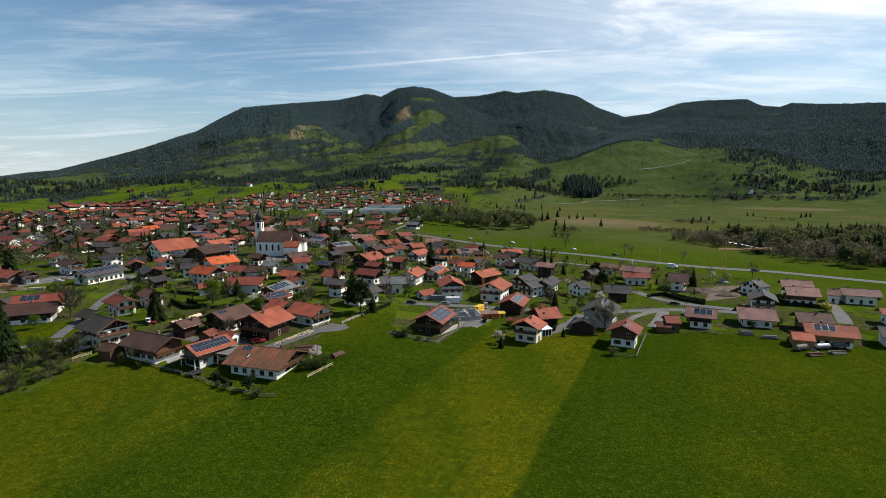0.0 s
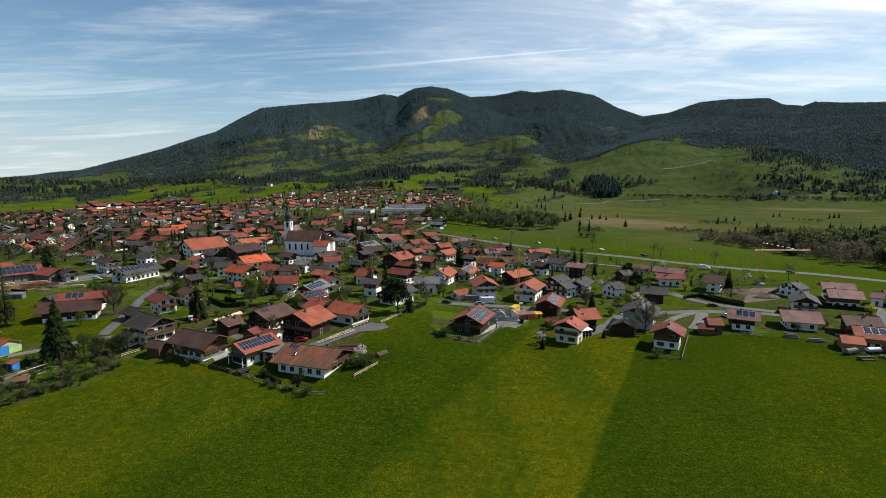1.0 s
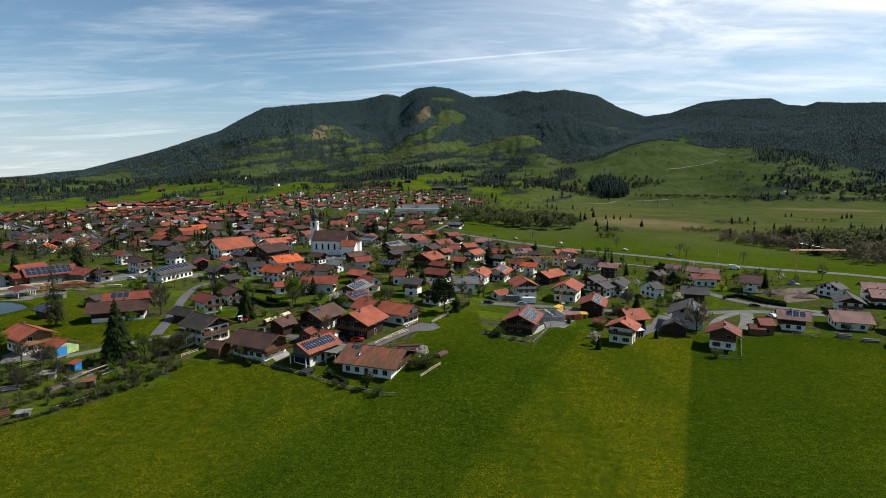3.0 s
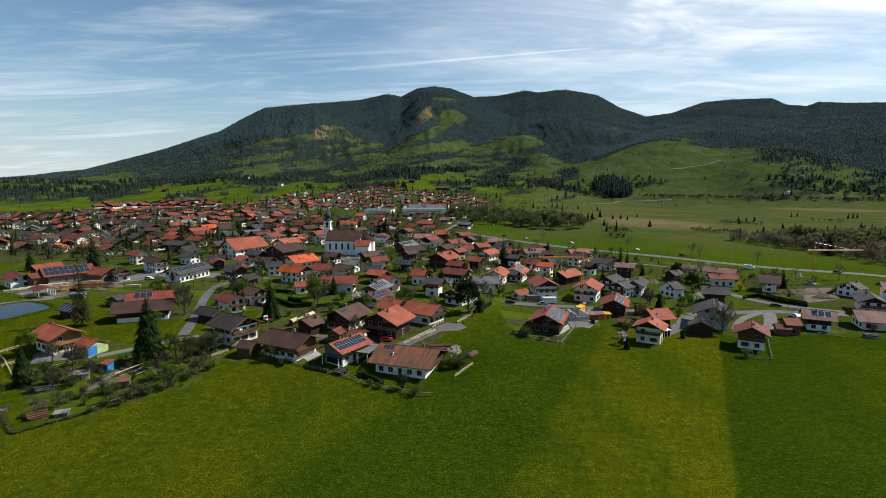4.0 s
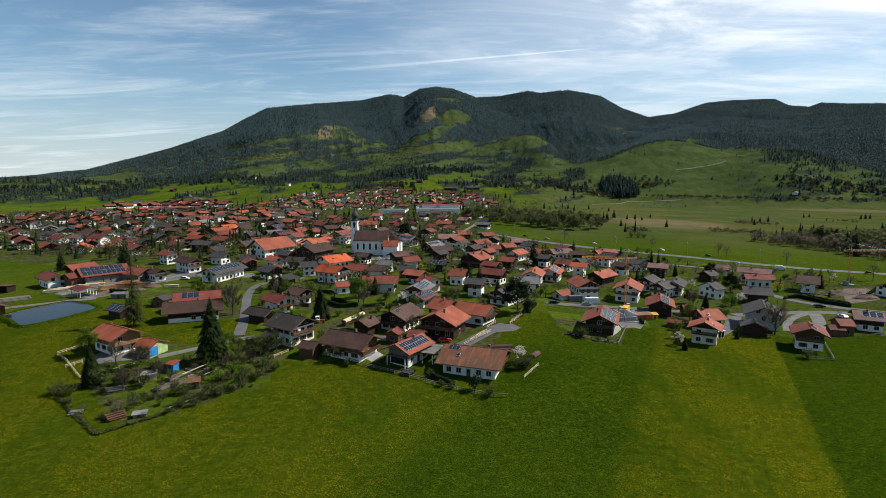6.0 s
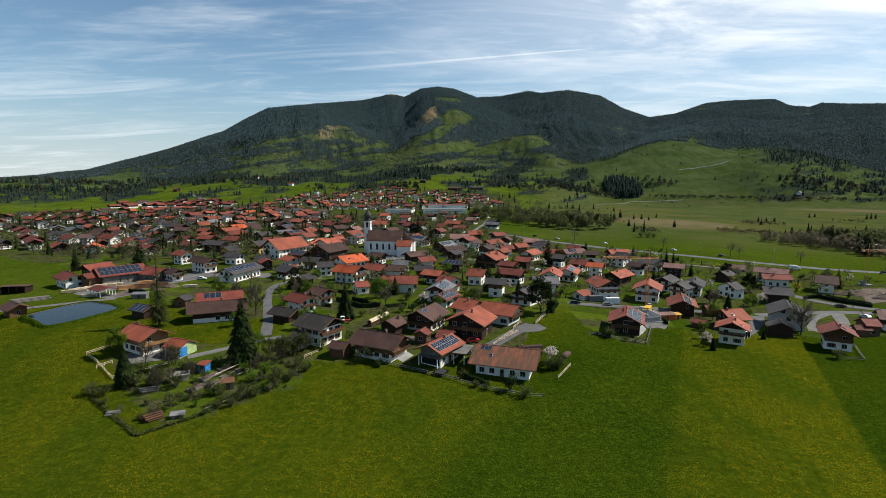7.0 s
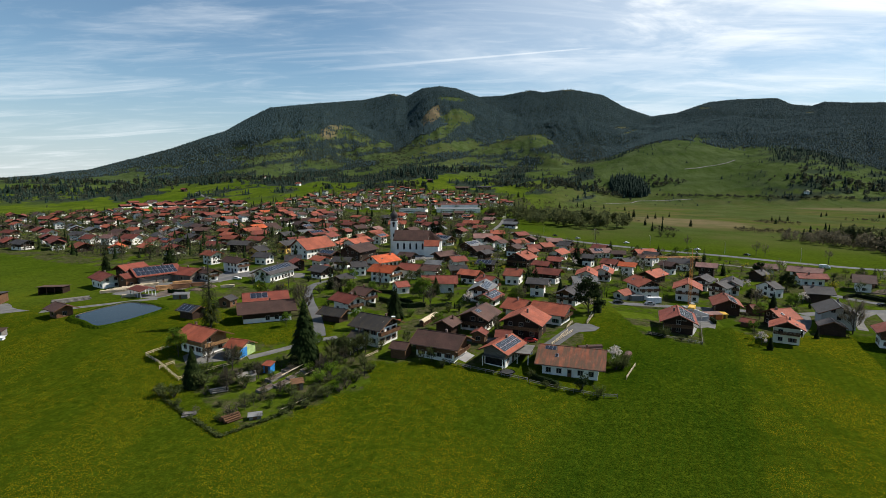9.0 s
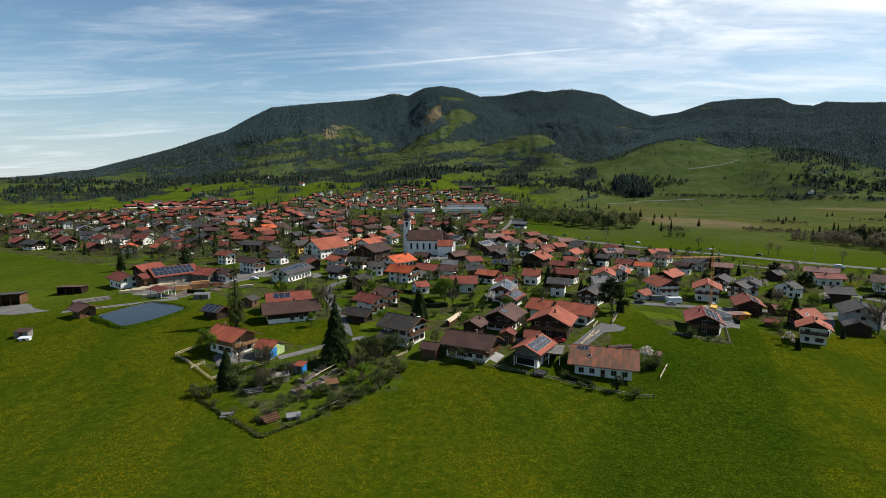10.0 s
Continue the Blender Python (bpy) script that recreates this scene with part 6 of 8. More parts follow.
def pond(points):
    k = len(points)
    cx, cy = sum(p[0] for p in points) / k, sum(p[1] for p in points) / k
    ring = []
    for i in range(k):
        p0, p1, p2, p3 = (Vector(points[(i + j - 1) % k]) for j in range(4))
        for s in range(5):
            t = s / 5
            v = 0.5 * ((2 * p1) + (p2 - p0) * t + (2 * p0 - 5 * p1 + 4 * p2 - p3) * t * t + (3 * p1 - p0 - 3 * p2 + p3) * t ** 3)
            ring.append(v)
    z = max(land(x, y) for x, y in points) + 0.12
    bm = bmesh.new()
    bm.faces.new([bm.verts.new((v.x, v.y, z)) for v in ring])
    bmesh.ops.triangulate(bm, faces=list(bm.faces))
    tagged(part("water", bm, "water"), "still dark pond water reflecting the sky", "pond", kind="structure")
    bm = bmesh.new()
    rows = []
    r = random.Random(5)
    for v in ring:
        d = (v - Vector((cx, cy))).normalized()
        row = []
        for off, dz in ((-0.25, z - 0.3), (0.1, z + 0.1), (0.7, z + 0.3), (1.6, z + 0.22), (3.0, None)):
            q = v + d * off * r.uniform(0.85, 1.2)
            row.append(bm.verts.new((q.x, q.y, dz if dz is not None else land(q.x, q.y) - 0.1)))
        rows.append(row)
    for i in range(len(rows)):
        a, b = rows[i], rows[(i + 1) % len(rows)]
        for j in range(4):
            f = bm.faces.new((a[j], a[j + 1], b[j + 1], b[j]))
            f.material_index = 0 if j < 1 else 1
    tagged(part("pond_bank", bm, ["soil", "ground"]), "low grassy bank round the pond", "bank", kind="structure")


pond([(-222.1, 189.1), (-213.2, 182.4), (-205.2, 176.5), (-201.3, 180.9), (-198.5, 189.5), (-196.5, 200.7), (-200.9, 205.2), (-205.2, 208.1), (-215.1, 211.4), (-219.1, 204.9), (-221.2, 197.8)])


# ---- parish church ----


def church(x, y, turn):
    top = thing("church", pose(x, y, land(x, y), 0, 0, turn), "white parish church with brown tiled roof and onion-domed tower", "church")
    L, Wd, eave, peak = 25.0, 12.0, 9.5, 15.5
    bm = bmesh.new()
    prism(bm, [(-Wd / 2, -0.8), (Wd / 2, -0.8), (Wd / 2, eave), (0, peak - 0.4), (-Wd / 2, eave)], -L / 2, L / 2 - 2)
    nave = part("nave", bm, "white_plaster", top)
    bm = bmesh.new()
    prism(bm, [(-Wd / 2 - 0.6, eave - 0.45), (0, peak - 0.2), (Wd / 2 + 0.6, eave - 0.45), (Wd / 2 + 0.6, eave - 0.1), (0, peak + 0.15), (-Wd / 2 - 0.6, eave - 0.1)], -L / 2 - 0.4, L / 2 - 2)
    part("nave_roof", bm, "brown_tile", top, "brown tiled nave roof")
    # the apse, five-sided, with a hipped roof
    bm = bmesh.new()
    ap = [(L / 2 - 2, -Wd / 2 + 1.0), (L / 2 + 3, -Wd / 2 + 1.6), (L / 2 + 6, -2.2), (L / 2 + 6, 2.2), (L / 2 + 3, Wd / 2 - 1.6), (L / 2 - 2, Wd / 2 - 1.0)]
    lo, hi = [bm.verts.new((*p, -0.8)) for p in ap], [bm.verts.new((*p, eave - 0.6)) for p in ap]
    for i in range(5):
        bm.faces.new((lo[i], lo[i + 1], hi[i + 1], hi[i]))
    part("apse", bm, "white_plaster", top)
    bm = bmesh.new()
    ev = [bm.verts.new((L / 2 - 2 + (px - L / 2 + 2) * 1.08, py * 1.1, eave - 0.6)) for px, py in ap]
    a = bm.verts.new((L / 2 - 2, 0, peak + 0.1))
    for i in range(5):
        bm.faces.new((ev[i], ev[i + 1], a))
    bmesh.ops.solidify(bm, geom=bm.faces[:], thickness=0.25)
    part("apse_roof", bm, "brown_tile", top)
    # sacristy in front of the choir
    bm = bmesh.new()
    prism(bm, [(-Wd / 2 - 6.5, -0.8), (-Wd / 2 + 0.5, -0.8), (-Wd / 2 + 0.5, 8.2), (-Wd / 2 - 6.5, 6.4)], L / 2 - 4, L / 2 + 5)
    part("sacristy", bm, "white_plaster", top)
    bm = bmesh.new()
    prism(bm, [(-Wd / 2 - 7.0, 6.3), (-Wd / 2 - 3.0, 9.8), (-Wd / 2 + 0.6, 8.9), (-Wd / 2 + 0.6, 9.2), (-Wd / 2 - 3.0, 10.15), (-Wd / 2 - 7.0, 6.65)], L / 2 - 4.5, L / 2 + 5.5)
    part("sacristy_roof", bm, "orange_tile", top, "orange-red sacristy roof")
    # tall round-headed windows on both long sides
    bm = bmesh.new()
    arch = [(-0.55, 0)] + [(0.55 * math.cos(q), 3.4 + 0.55 * math.sin(q)) for q in np.linspace(math.pi, 0, 9)] + [(0.55, 0)]
    for y0, y1, k, slot in ((-0.08, 0.06, 1.28, 0), (-0.11, 0.05, 1.0, 1)):
        f0 = [bm.verts.new((px * k, y0, pz * (1 + (k - 1) * 0.3) - (k - 1))) for px, pz in arch]
        f1 = [bm.verts.new((px * k, y1, pz * (1 + (k - 1) * 0.3) - (k - 1))) for px, pz in arch]
        bm.faces.new(f0).material_index = slot
        for i in range(len(arch)):
            j = (i + 1) % len(arch)
            bm.faces.new((f0[i], f1[i], f1[j], f0[j])).material_index = slot
    arched = mesh_of("arched_window", bm, ["grey_plaster", "glass"])
    for i in range(5):
        u = -L / 2 + 2.6 + i * 4.1
        again("arched_window", arched, nave, pose(u, -Wd / 2, 3.6))
        again("arched_window", arched, nave, pose(u, Wd / 2, 3.6, 0, 0, 180))
    # tower with belfry, clock and onion
    tower = thing("tower", pose(-L / 2 - 1.5, 3.6, 0), "white church tower with dark onion dome", "tower")
    tower.parent = top
    for key in ("label", "category"):
        del tower[key]
    h = 21.5
    bm = bmesh.new()
    box(bm, -2.2, 2.2, -2.2, 2.2, -0.8, h, bevel=0.06)
    for z in (9.5, 16.0, h - 0.4):
        box(bm, -2.35, 2.35, -2.35, 2.35, z, z + 0.35)
    part("shaft", bm, "white_plaster", tower)
    bm = bmesh.new()
    prof = [(2.95, h), (3.05, h + 0.5), (2.3, h + 1.1), (2.0, h + 1.6), (2.55, h + 2.4), (2.95, h + 3.4), (2.75, h + 4.5), (1.9, h + 5.6), (1.0, h + 6.5), (0.5, h + 7.4), (0.32, h + 8.6), (0.1, h + 9.4)]
    rings = [[bm.verts.new((0.84 * r * math.cos(q), 0.84 * r * math.sin(q), z)) for q in np.linspace(0, 2 * math.pi, 17)[:-1]] for r, z in prof]
    for p, q in zip(rings, rings[1:]):
        for i in range(16):
            f = bm.faces.new((p[i], p[(i + 1) % 16], q[(i + 1) % 16], q[i]))
            f.smooth = True
    part("onion_dome", bm, "slate", tower, "dark onion dome")
    bm = bmesh.new()
    tube(bm, (0, 0, h + 9.2), (0, 0, h + 11.6), 0.07, 0.05, 6)
    box(bm, -0.55, 0.55, -0.05, 0.05, h + 10.7, h + 10.85)
    part("cross", bm, "steel", tower)
    for ang in (0, 90, 180, 270):
        again("belfry_window", arched, tower, pose(0, 0, 0, 0, 0, ang) @ pose(0, -2.2, 17.4) @ Matrix.Diagonal((1.0, 1, 0.75, 1)))
        again("belfry_window", arched, tower, pose(0, 0, 0, 0, 0, ang) @ pose(0, -2.2, 10.6) @ Matrix.Diagonal((0.8, 1, 0.6, 1)))
        bm = bmesh.new()
        tube(bm, (0, -2.2, h - 1.5), (0, -2.3, h - 1.5), 0.95, 0.95, 20)
        part("clock_face", bm, "dark_car", tower, m=pose(0, 0, 0, 0, 0, ang))
    FOOTPRINTS.append((x, y, turn, 22, 12))
    return top


church(-110.0, 353.5, -4.0)


# ---- cranes ----


def crane(x, y, turn, height, reach, words):
    """A slewing tower crane: lattice mast, jib with ties, cab, ballast."""
    top = thing("crane", pose(x, y, land(x, y), 0, 0, turn), words, "crane", "tower cranes")
    w = 0.42

    def lattice(p, q, half, steps, name):
        p, q = Vector(p), Vector(q)
        rot_ = (q - p).to_track_quat("Z", "Y").to_matrix()
        L = (q - p).length
        bm = bmesh.new()
        cs = [Vector((sx * half, sy * half, 0)) for sx, sy in ((-1, -1), (1, -1), (1, 1), (-1, 1))]
        for c in cs:
            tube(bm, p + rot_ @ c, p + rot_ @ (c + Vector((0, 0, L))), 0.06, 0.06, 4)
        for i in range(steps):
            for j in range(4):
                a = cs[j] + Vector((0, 0, L * i / steps))
                b = cs[(j + 1) % 4] + Vector((0, 0, L * (i + 1) / steps))
                tube(bm, p + rot_ @ a, p + rot_ @ b, 0.03, 0.03, 3)
        return part(name, bm, "crane_yellow", top)

    lattice((0, 0, 1.2), (0, 0, height), w, int(height / 1.3), "mast")
    lattice((-4, 0, height + 0.3), (reach, 0, height + 0.3), 0.3, int(reach / 1.2), "jib")
    bm = bmesh.new()
    tube(bm, (0, 0, height), (0, 0, height + 4.2), 0.14, 0.08, 5)
    part("apex", bm, "crane_yellow", top)
    for ex in (reach * 0.7, -4):
        bm = bmesh.new()
        tube(bm, (0, 0, height + 4.2), (ex, 0, height + 0.7), 0.035, 0.035, 4)
        part("tie_bar", bm, "steel", top)
    bm = bmesh.new()
    box(bm, -2.2, 2.2, -2.2, 2.2, -0.1, 0.5)
    box(bm, -2.0, -0.4, -1.2, 1.2, 0.5, 2.2, bevel=0.05)
    part("ballast", bm, "concrete", top)
    bm = bmesh.new()
    tube(bm, (reach * 0.6, 0, height), (reach * 0.6, 0, height - 7), 0.03, 0.03, 4)
    box(bm, reach * 0.6 - 0.2, reach * 0.6 + 0.2, -0.15, 0.15, height - 7.6, height - 7)
    part("hook", bm, "steel", top)
    return top


crane(17.3, 225.7, 176.0, 21.5, 19.0, "orange tower crane over the building site")
crane(151.2, 282.2, 4.0, 18.0, 26.0, "rust-coloured tower crane over a building plot")


# ---- building site, sawmill, yards ----


def shell(x, y, turn):
    """A house whose ground-floor walls are just up."""
    top = thing("unfinished_house", pose(x, y, land(x, y), 0, 0, turn), "unfinished house with bare pale block walls", "building site")
    for px, py, lx, ly in ((0, -4.5, 5.5, 0.18), (0, 4.5, 5.5, 0.18), (-5.5, 0, 0.18, 4.3), (5.5, 0, 0.18, 4.3), (0.6, 0, 0.15, 4.3), (-2.5, 0.5, 2.8, 0.15)):
        bm = bmesh.new()
        h = 2.6 if py != -4.5 else 1.9
        if lx > 1 and ly < 0.2 and abs(py) > 3:
            for k in range(4):
                box(bm, px - lx + k * lx / 2 + 0.1, px - lx + (k + 1) * lx / 2 - 0.55, py - ly, py + ly, 0, h)
            box(bm, px - lx, px + lx, py - ly - 0.002, py + ly + 0.002, -0.3, 0.7)
        else:
            box(bm, px - lx, px + lx, py - ly, py + ly, -0.3, h)
        part("block_wall", bm, "grey_plaster" if px else "concrete", top)
    bm = bmesh.new()
    box(bm, -6.2, 6.2, -5.2, 5.2, -0.4, 0.12)
    part("slab", bm, "concrete", top)
    for k in range(6):
        bm = bmesh.new()
        tube(bm, (-5 + 2 * k, -5.6, 0), (-5 + 2 * k, -5.6, 3.4), 0.05, 0.05, 5)
        part("scaffold_pole", bm, "steel", top)


def container(x, y, turn, paint="white_paint", words="white site container beside the street"):
    top = thing("container", pose(x, y, land(x, y), 0, 0, turn), words, "container")
    bm = bmesh.new()
    box(bm, -3.0, 3.0, -1.2, 1.2, 0.1, 2.6, bevel=0.04)
    part("body", bm, paint, top)
    bm = bmesh.new()
    box(bm, 2.99, 3.05, -1.0, -0.05, 0.25, 2.4)
    part("door", bm, "steel", top)


def log_pile(x, y, turn, count, length, mat_name, words):
    """Sawn logs stacked in a heap, each one a piece."""
    top = thing("log_pile", pose(x, y, land(x, y), 0, 0, turn), words, "log pile", "stacked timber")
    r = random.Random(int(abs(x * 3)))
    bm = bmesh.new()
    tube(bm, (-0.5, 0, 0), (0.5, 0, 0), 0.5, 0.46, 8)
    mesh = mesh_of("log", bm, [mat_name])
    row, i, z = max(3, int(count ** 0.5 * 1.6)), 0, 0.22
    while i < count and row > 0:
        for k in range(row):
            if i >= count:
                break
            d = r.uniform(0.36, 0.52)
            again("log", mesh, top, pose(r.uniform(-0.4, 0.4), (k - row / 2) * 0.5, z, 0, 0, r.uniform(-2, 2)) @ Matrix.Diagonal((length * r.uniform(0.9, 1.05), d, d, 1)))
            i += 1
        row -= 1
        z += 0.4
    return top


def board_stack(x, y, turn, length, words="stack of fresh pale sawn boards"):
    top = thing("board_stack", pose(x, y, land(x, y), 0, 0, turn), words, "timber stack", "stacked timber")
    r = random.Random(int(abs(x * 7 + y)))
    for k in range(5):
        bm = bmesh.new()
        j = r.uniform(-0.2, 0.2)
        box(bm, -length / 2 + j, length / 2 + j, -0.6, 0.6, 0.12 + 0.24 * k, 0.31 + 0.24 * k, bevel=0.01)
        part("board_layer", bm, "pale_wood", top)
        if k < 4:
            bm = bmesh.new()
            for u in (-0.35, 0.0, 0.35):
                box(bm, u * length - 0.05, u * length + 0.05, -0.6, 0.6, 0.31 + 0.24 * k - 0.001, 0.36 + 0.24 * k + 0.001)
            part("spacer", bm, "grey_wood", top)


def wood_row(x, y, turn, length, height, cover, words):
    """A long row of split firewood under a cover sheet."""
    top = thing("firewood_row", pose(x, y, land(x, y), 0, 0, turn), words, "firewood", "stacked timber")
    r = random.Random(int(abs(x * 5)))
    bm = bmesh.new()
    n = int(length / 0.42)
    for i in range(n):
        for k in range(int(height / 0.36)):
            u, q = -length / 2 + (i + 0.5) * length / n, 0.18 + k * 0.36
            tube(bm, (u, -0.7 + r.uniform(-0.08, 0.08), q), (u, 0.7 + r.uniform(-0.08, 0.08), q), 0.22, 0.2, 6)
    part("stacked_wood", bm, "brown_wood", top)
    bm = bmesh.new()
    prism(bm, [(-1.0, height - 0.5), (-0.8, height + 0.02), (0, height + 0.3), (0.8, height + 0.02), (1.0, height - 0.5), (1.03, height - 0.5), (0.83, height + 0.06), (0, height + 0.35), (-0.83, height + 0.06), (-1.03, height - 0.5)], -length / 2 - 0.2, length / 2 + 0.2)
    part("cover", bm, cover, top)


def garden_shed(x, y, turn, w, d, h, mat_name, roof, words, category="shed"):
    """A lean-to garden shed with boards, door and felted roof."""
    top = thing("garden_shed", pose(x, y, land(x, y), 0, 0, turn), words, category, "garden sheds")
    bm = bmesh.new()
    prism(bm, [(-d / 2, -0.2), (d / 2, -0.2), (d / 2, h), (-d / 2, h * 0.82)], -w / 2, w / 2)
    part("wall", bm, mat_name, top)
    bm = bmesh.new()
    s = (h - h * 0.82) / d
    prism(bm, [(-d / 2 - 0.3, h * 0.82 - 0.3 * s + 0.02), (d / 2 + 0.3, h + 0.3 * s + 0.02), (d / 2 + 0.3, h + 0.3 * s + 0.12), (-d / 2 - 0.3, h * 0.82 - 0.3 * s + 0.12)], -w / 2 - 0.3, w / 2 + 0.3)
    part("roof", bm, roof, top)
    bm = bmesh.new()
    box(bm, -0.45, 0.45, -d / 2 - 0.05, -d / 2 + 0.01, 0.0, min(1.9, h * 0.78))
    part("door", bm, "brown_wood", top)


def street_lamp(x, y, turn):
    """A tall road lamp: tapered pole on a foot, a bent arm and a flat lamp head."""
    top = thing("street_lamp", pose(x, y, land(x, y), 0, 0, turn), "tall pale grey street lamp beside the country road", "street lamp", "road lamps")
    bm = bmesh.new()
    tube(bm, (0, 0, -0.3), (0, 0, 0.9), 0.16, 0.14, 8)
    part("foot", bm, "steel", top)
    bm = bmesh.new()
    tube(bm, (0, 0, 0.85), (0, 0, 8.2), 0.11, 0.07, 8)
    part("pole", bm, "steel", top)
    bm = bmesh.new()
    tube(bm, (0, 0, 8.15), (0.5, 0, 8.7), 0.06, 0.05, 6)
    tube(bm, (0.47, 0, 8.69), (1.7, 0, 8.9), 0.05, 0.045, 6)
    part("arm", bm, "steel", top)
    bm = bmesh.new()
    box(bm, 1.6, 2.5, -0.17, 0.17, 8.82, 8.98, bevel=0.04)
    part("lamp_head", bm, "white_paint", top, "flat white lamp head")
    return top


def raised_bed(x, y, turn, w, d):
    """A garden bed held by boards, with dug soil."""
    top = thing("raised_bed", pose(x, y, land(x, y), 0, 0, turn), "raised garden bed of weathered boards with dark soil", "garden bed", "raised beds")
    for name, ext in (("long_board", (-w / 2, w / 2, -d / 2, -d / 2 + 0.12)), ("long_board", (-w / 2, w / 2, d / 2 - 0.12, d / 2)), ("end_board", (-w / 2, -w / 2 + 0.12, -d / 2 + 0.12, d / 2 - 0.12)), ("end_board", (w / 2 - 0.12, w / 2, -d / 2 + 0.12, d / 2 - 0.12))):
        bm = bmesh.new()
        box(bm, *ext, -0.2, 0.5, bevel=0.02)
        part(name, bm, "grey_wood", top)
    r = random.Random(int(abs(x * 9)))
    bm = bmesh.new()
    n_ = 7
    rows = [[bm.verts.new((-w / 2 + 0.1 + (w - 0.2) * i / n_, -d / 2 + 0.1 + (d - 0.2) * j / 4, 0.36 + r.uniform(-0.06, 0.1))) for j in range(5)] for i in range(n_ + 1)]
    for p, q in zip(rows, rows[1:]):
        for j in range(4):
            bm.faces.new((p[j], q[j], q[j + 1], p[j + 1]))
    part("soil", bm, "soil", top)
    return top


def lying_pole(p, q, h):
    """A long peeled pole laid on two short trestles."""
    base = land(*p)
    top = thing("timber_pole", pose(p[0], p[1], base), "long pale peeled pole laid over the garden beds", "pole", "garden poles")
    a, b = Vector((0, 0, h)), Vector((q[0] - p[0], q[1] - p[1], land(*q) - base + h))
    bm = bmesh.new()
    tube(bm, a, b, 0.12, 0.08, 7)
    part("pole", bm, "pale_wood", top)
    for u in (0.12, 0.88):
        c = a.lerp(b, u)
        bm = bmesh.new()
        box(bm, c.x - 0.07, c.x + 0.07, c.y - 0.07, c.y + 0.07, c.z - h - 0.3, c.z - 0.06)
        part("trestle", bm, "grey_wood", top)
    return top


def open_shed(x, y, turn, w, d, h, wall, roof, words, rise=0.5, gable=False, back=True):
    """A shed open to the front: posts, back and side walls, and a roof that shades the inside."""
    top = thing("open_shed", pose(x, y, land(x, y), 0, 0, turn), words, "shed", "open sheds")
    if back:
        for name, ext in (("back_wall", (-w / 2, w / 2, d / 2 - 0.12, d / 2)), ("side_wall", (-w / 2, -w / 2 + 0.12, -d / 2, d / 2 - 0.12)), ("side_wall", (w / 2 - 0.12, w / 2, -d / 2, d / 2 - 0.12))):
            bm = bmesh.new()
            box(bm, *ext, -0.3, h)
            part(name, bm, wall, top)
    n_ = max(2, round(w / 3.5) + 1)
    for i in range(n_):
        for v in ((-d / 2 + 0.15,) if back else (-d / 2 + 0.15, d / 2 - 0.15)):
            bm = bmesh.new()
            u = -w / 2 + 0.15 + (w - 0.3) * i / (n_ - 1)
            box(bm, u - 0.11, u + 0.11, v - 0.11, v + 0.11, -0.3, h + 0.05, bevel=0.02)
            part("post", bm, wall if not back else "brown_wood", top)
    bm = bmesh.new()
    if gable:
        prism(bm, [(-d / 2 - 0.7, h - 0.1), (0, h + rise), (d / 2 + 0.7, h - 0.1), (d / 2 + 0.7, h + 0.1), (0, h + rise + 0.2), (-d / 2 - 0.7, h + 0.1)], -w / 2 - 0.7, w / 2 + 0.7)
    else:
        prism(bm, [(-d / 2 - 0.8, h + rise), (d / 2 + 0.4, h + 0.02), (d / 2 + 0.4, h + 0.17), (-d / 2 - 0.8, h + rise + 0.15)], -w / 2 - 0.6, w / 2 + 0.6)
    part("roof", bm, roof, top)
    FOOTPRINTS.append((x, y, turn, w / 2, d / 2))
    return top


def flat_garage(x, y, turn, w, d, h):
    """The flat-roofed link between two houses: an open carport with a wall at the back."""
    top = thing("carport", pose(x, y, land(x, y), 0, 0, turn), "open carport with a pale gravelled flat roof", "carport")
    bm = bmesh.new()
    box(bm, -w / 2, w / 2, d / 2 - 0.25, d / 2, -0.3, h)
    part("wall", bm, "white_plaster", top)
    for u in (-w / 2 + 0.2, 0.0, w / 2 - 0.2):
        bm = bmesh.new()
        box(bm, u - 0.12, u + 0.12, -d / 2 + 0.1, -d / 2 + 0.34, -0.3, h, bevel=0.02)
        part("post", bm, "white_plaster", top)
    bm = bmesh.new()
    box(bm, -w / 2 - 0.4, w / 2 + 0.4, -d / 2 - 0.4, d / 2 + 0.4, h, h + 0.3, bevel=0.03)
    roof_ = part("roof", bm, "gravel", top, "pale gravelled flat roof")
    bm = bmesh.new()
    box(bm, -w / 2 - 0.46, w / 2 + 0.46, -d / 2 - 0.46, -d / 2 - 0.4, h + 0.02, h + 0.4)
    part("fascia", bm, "brown_wood", roof_)


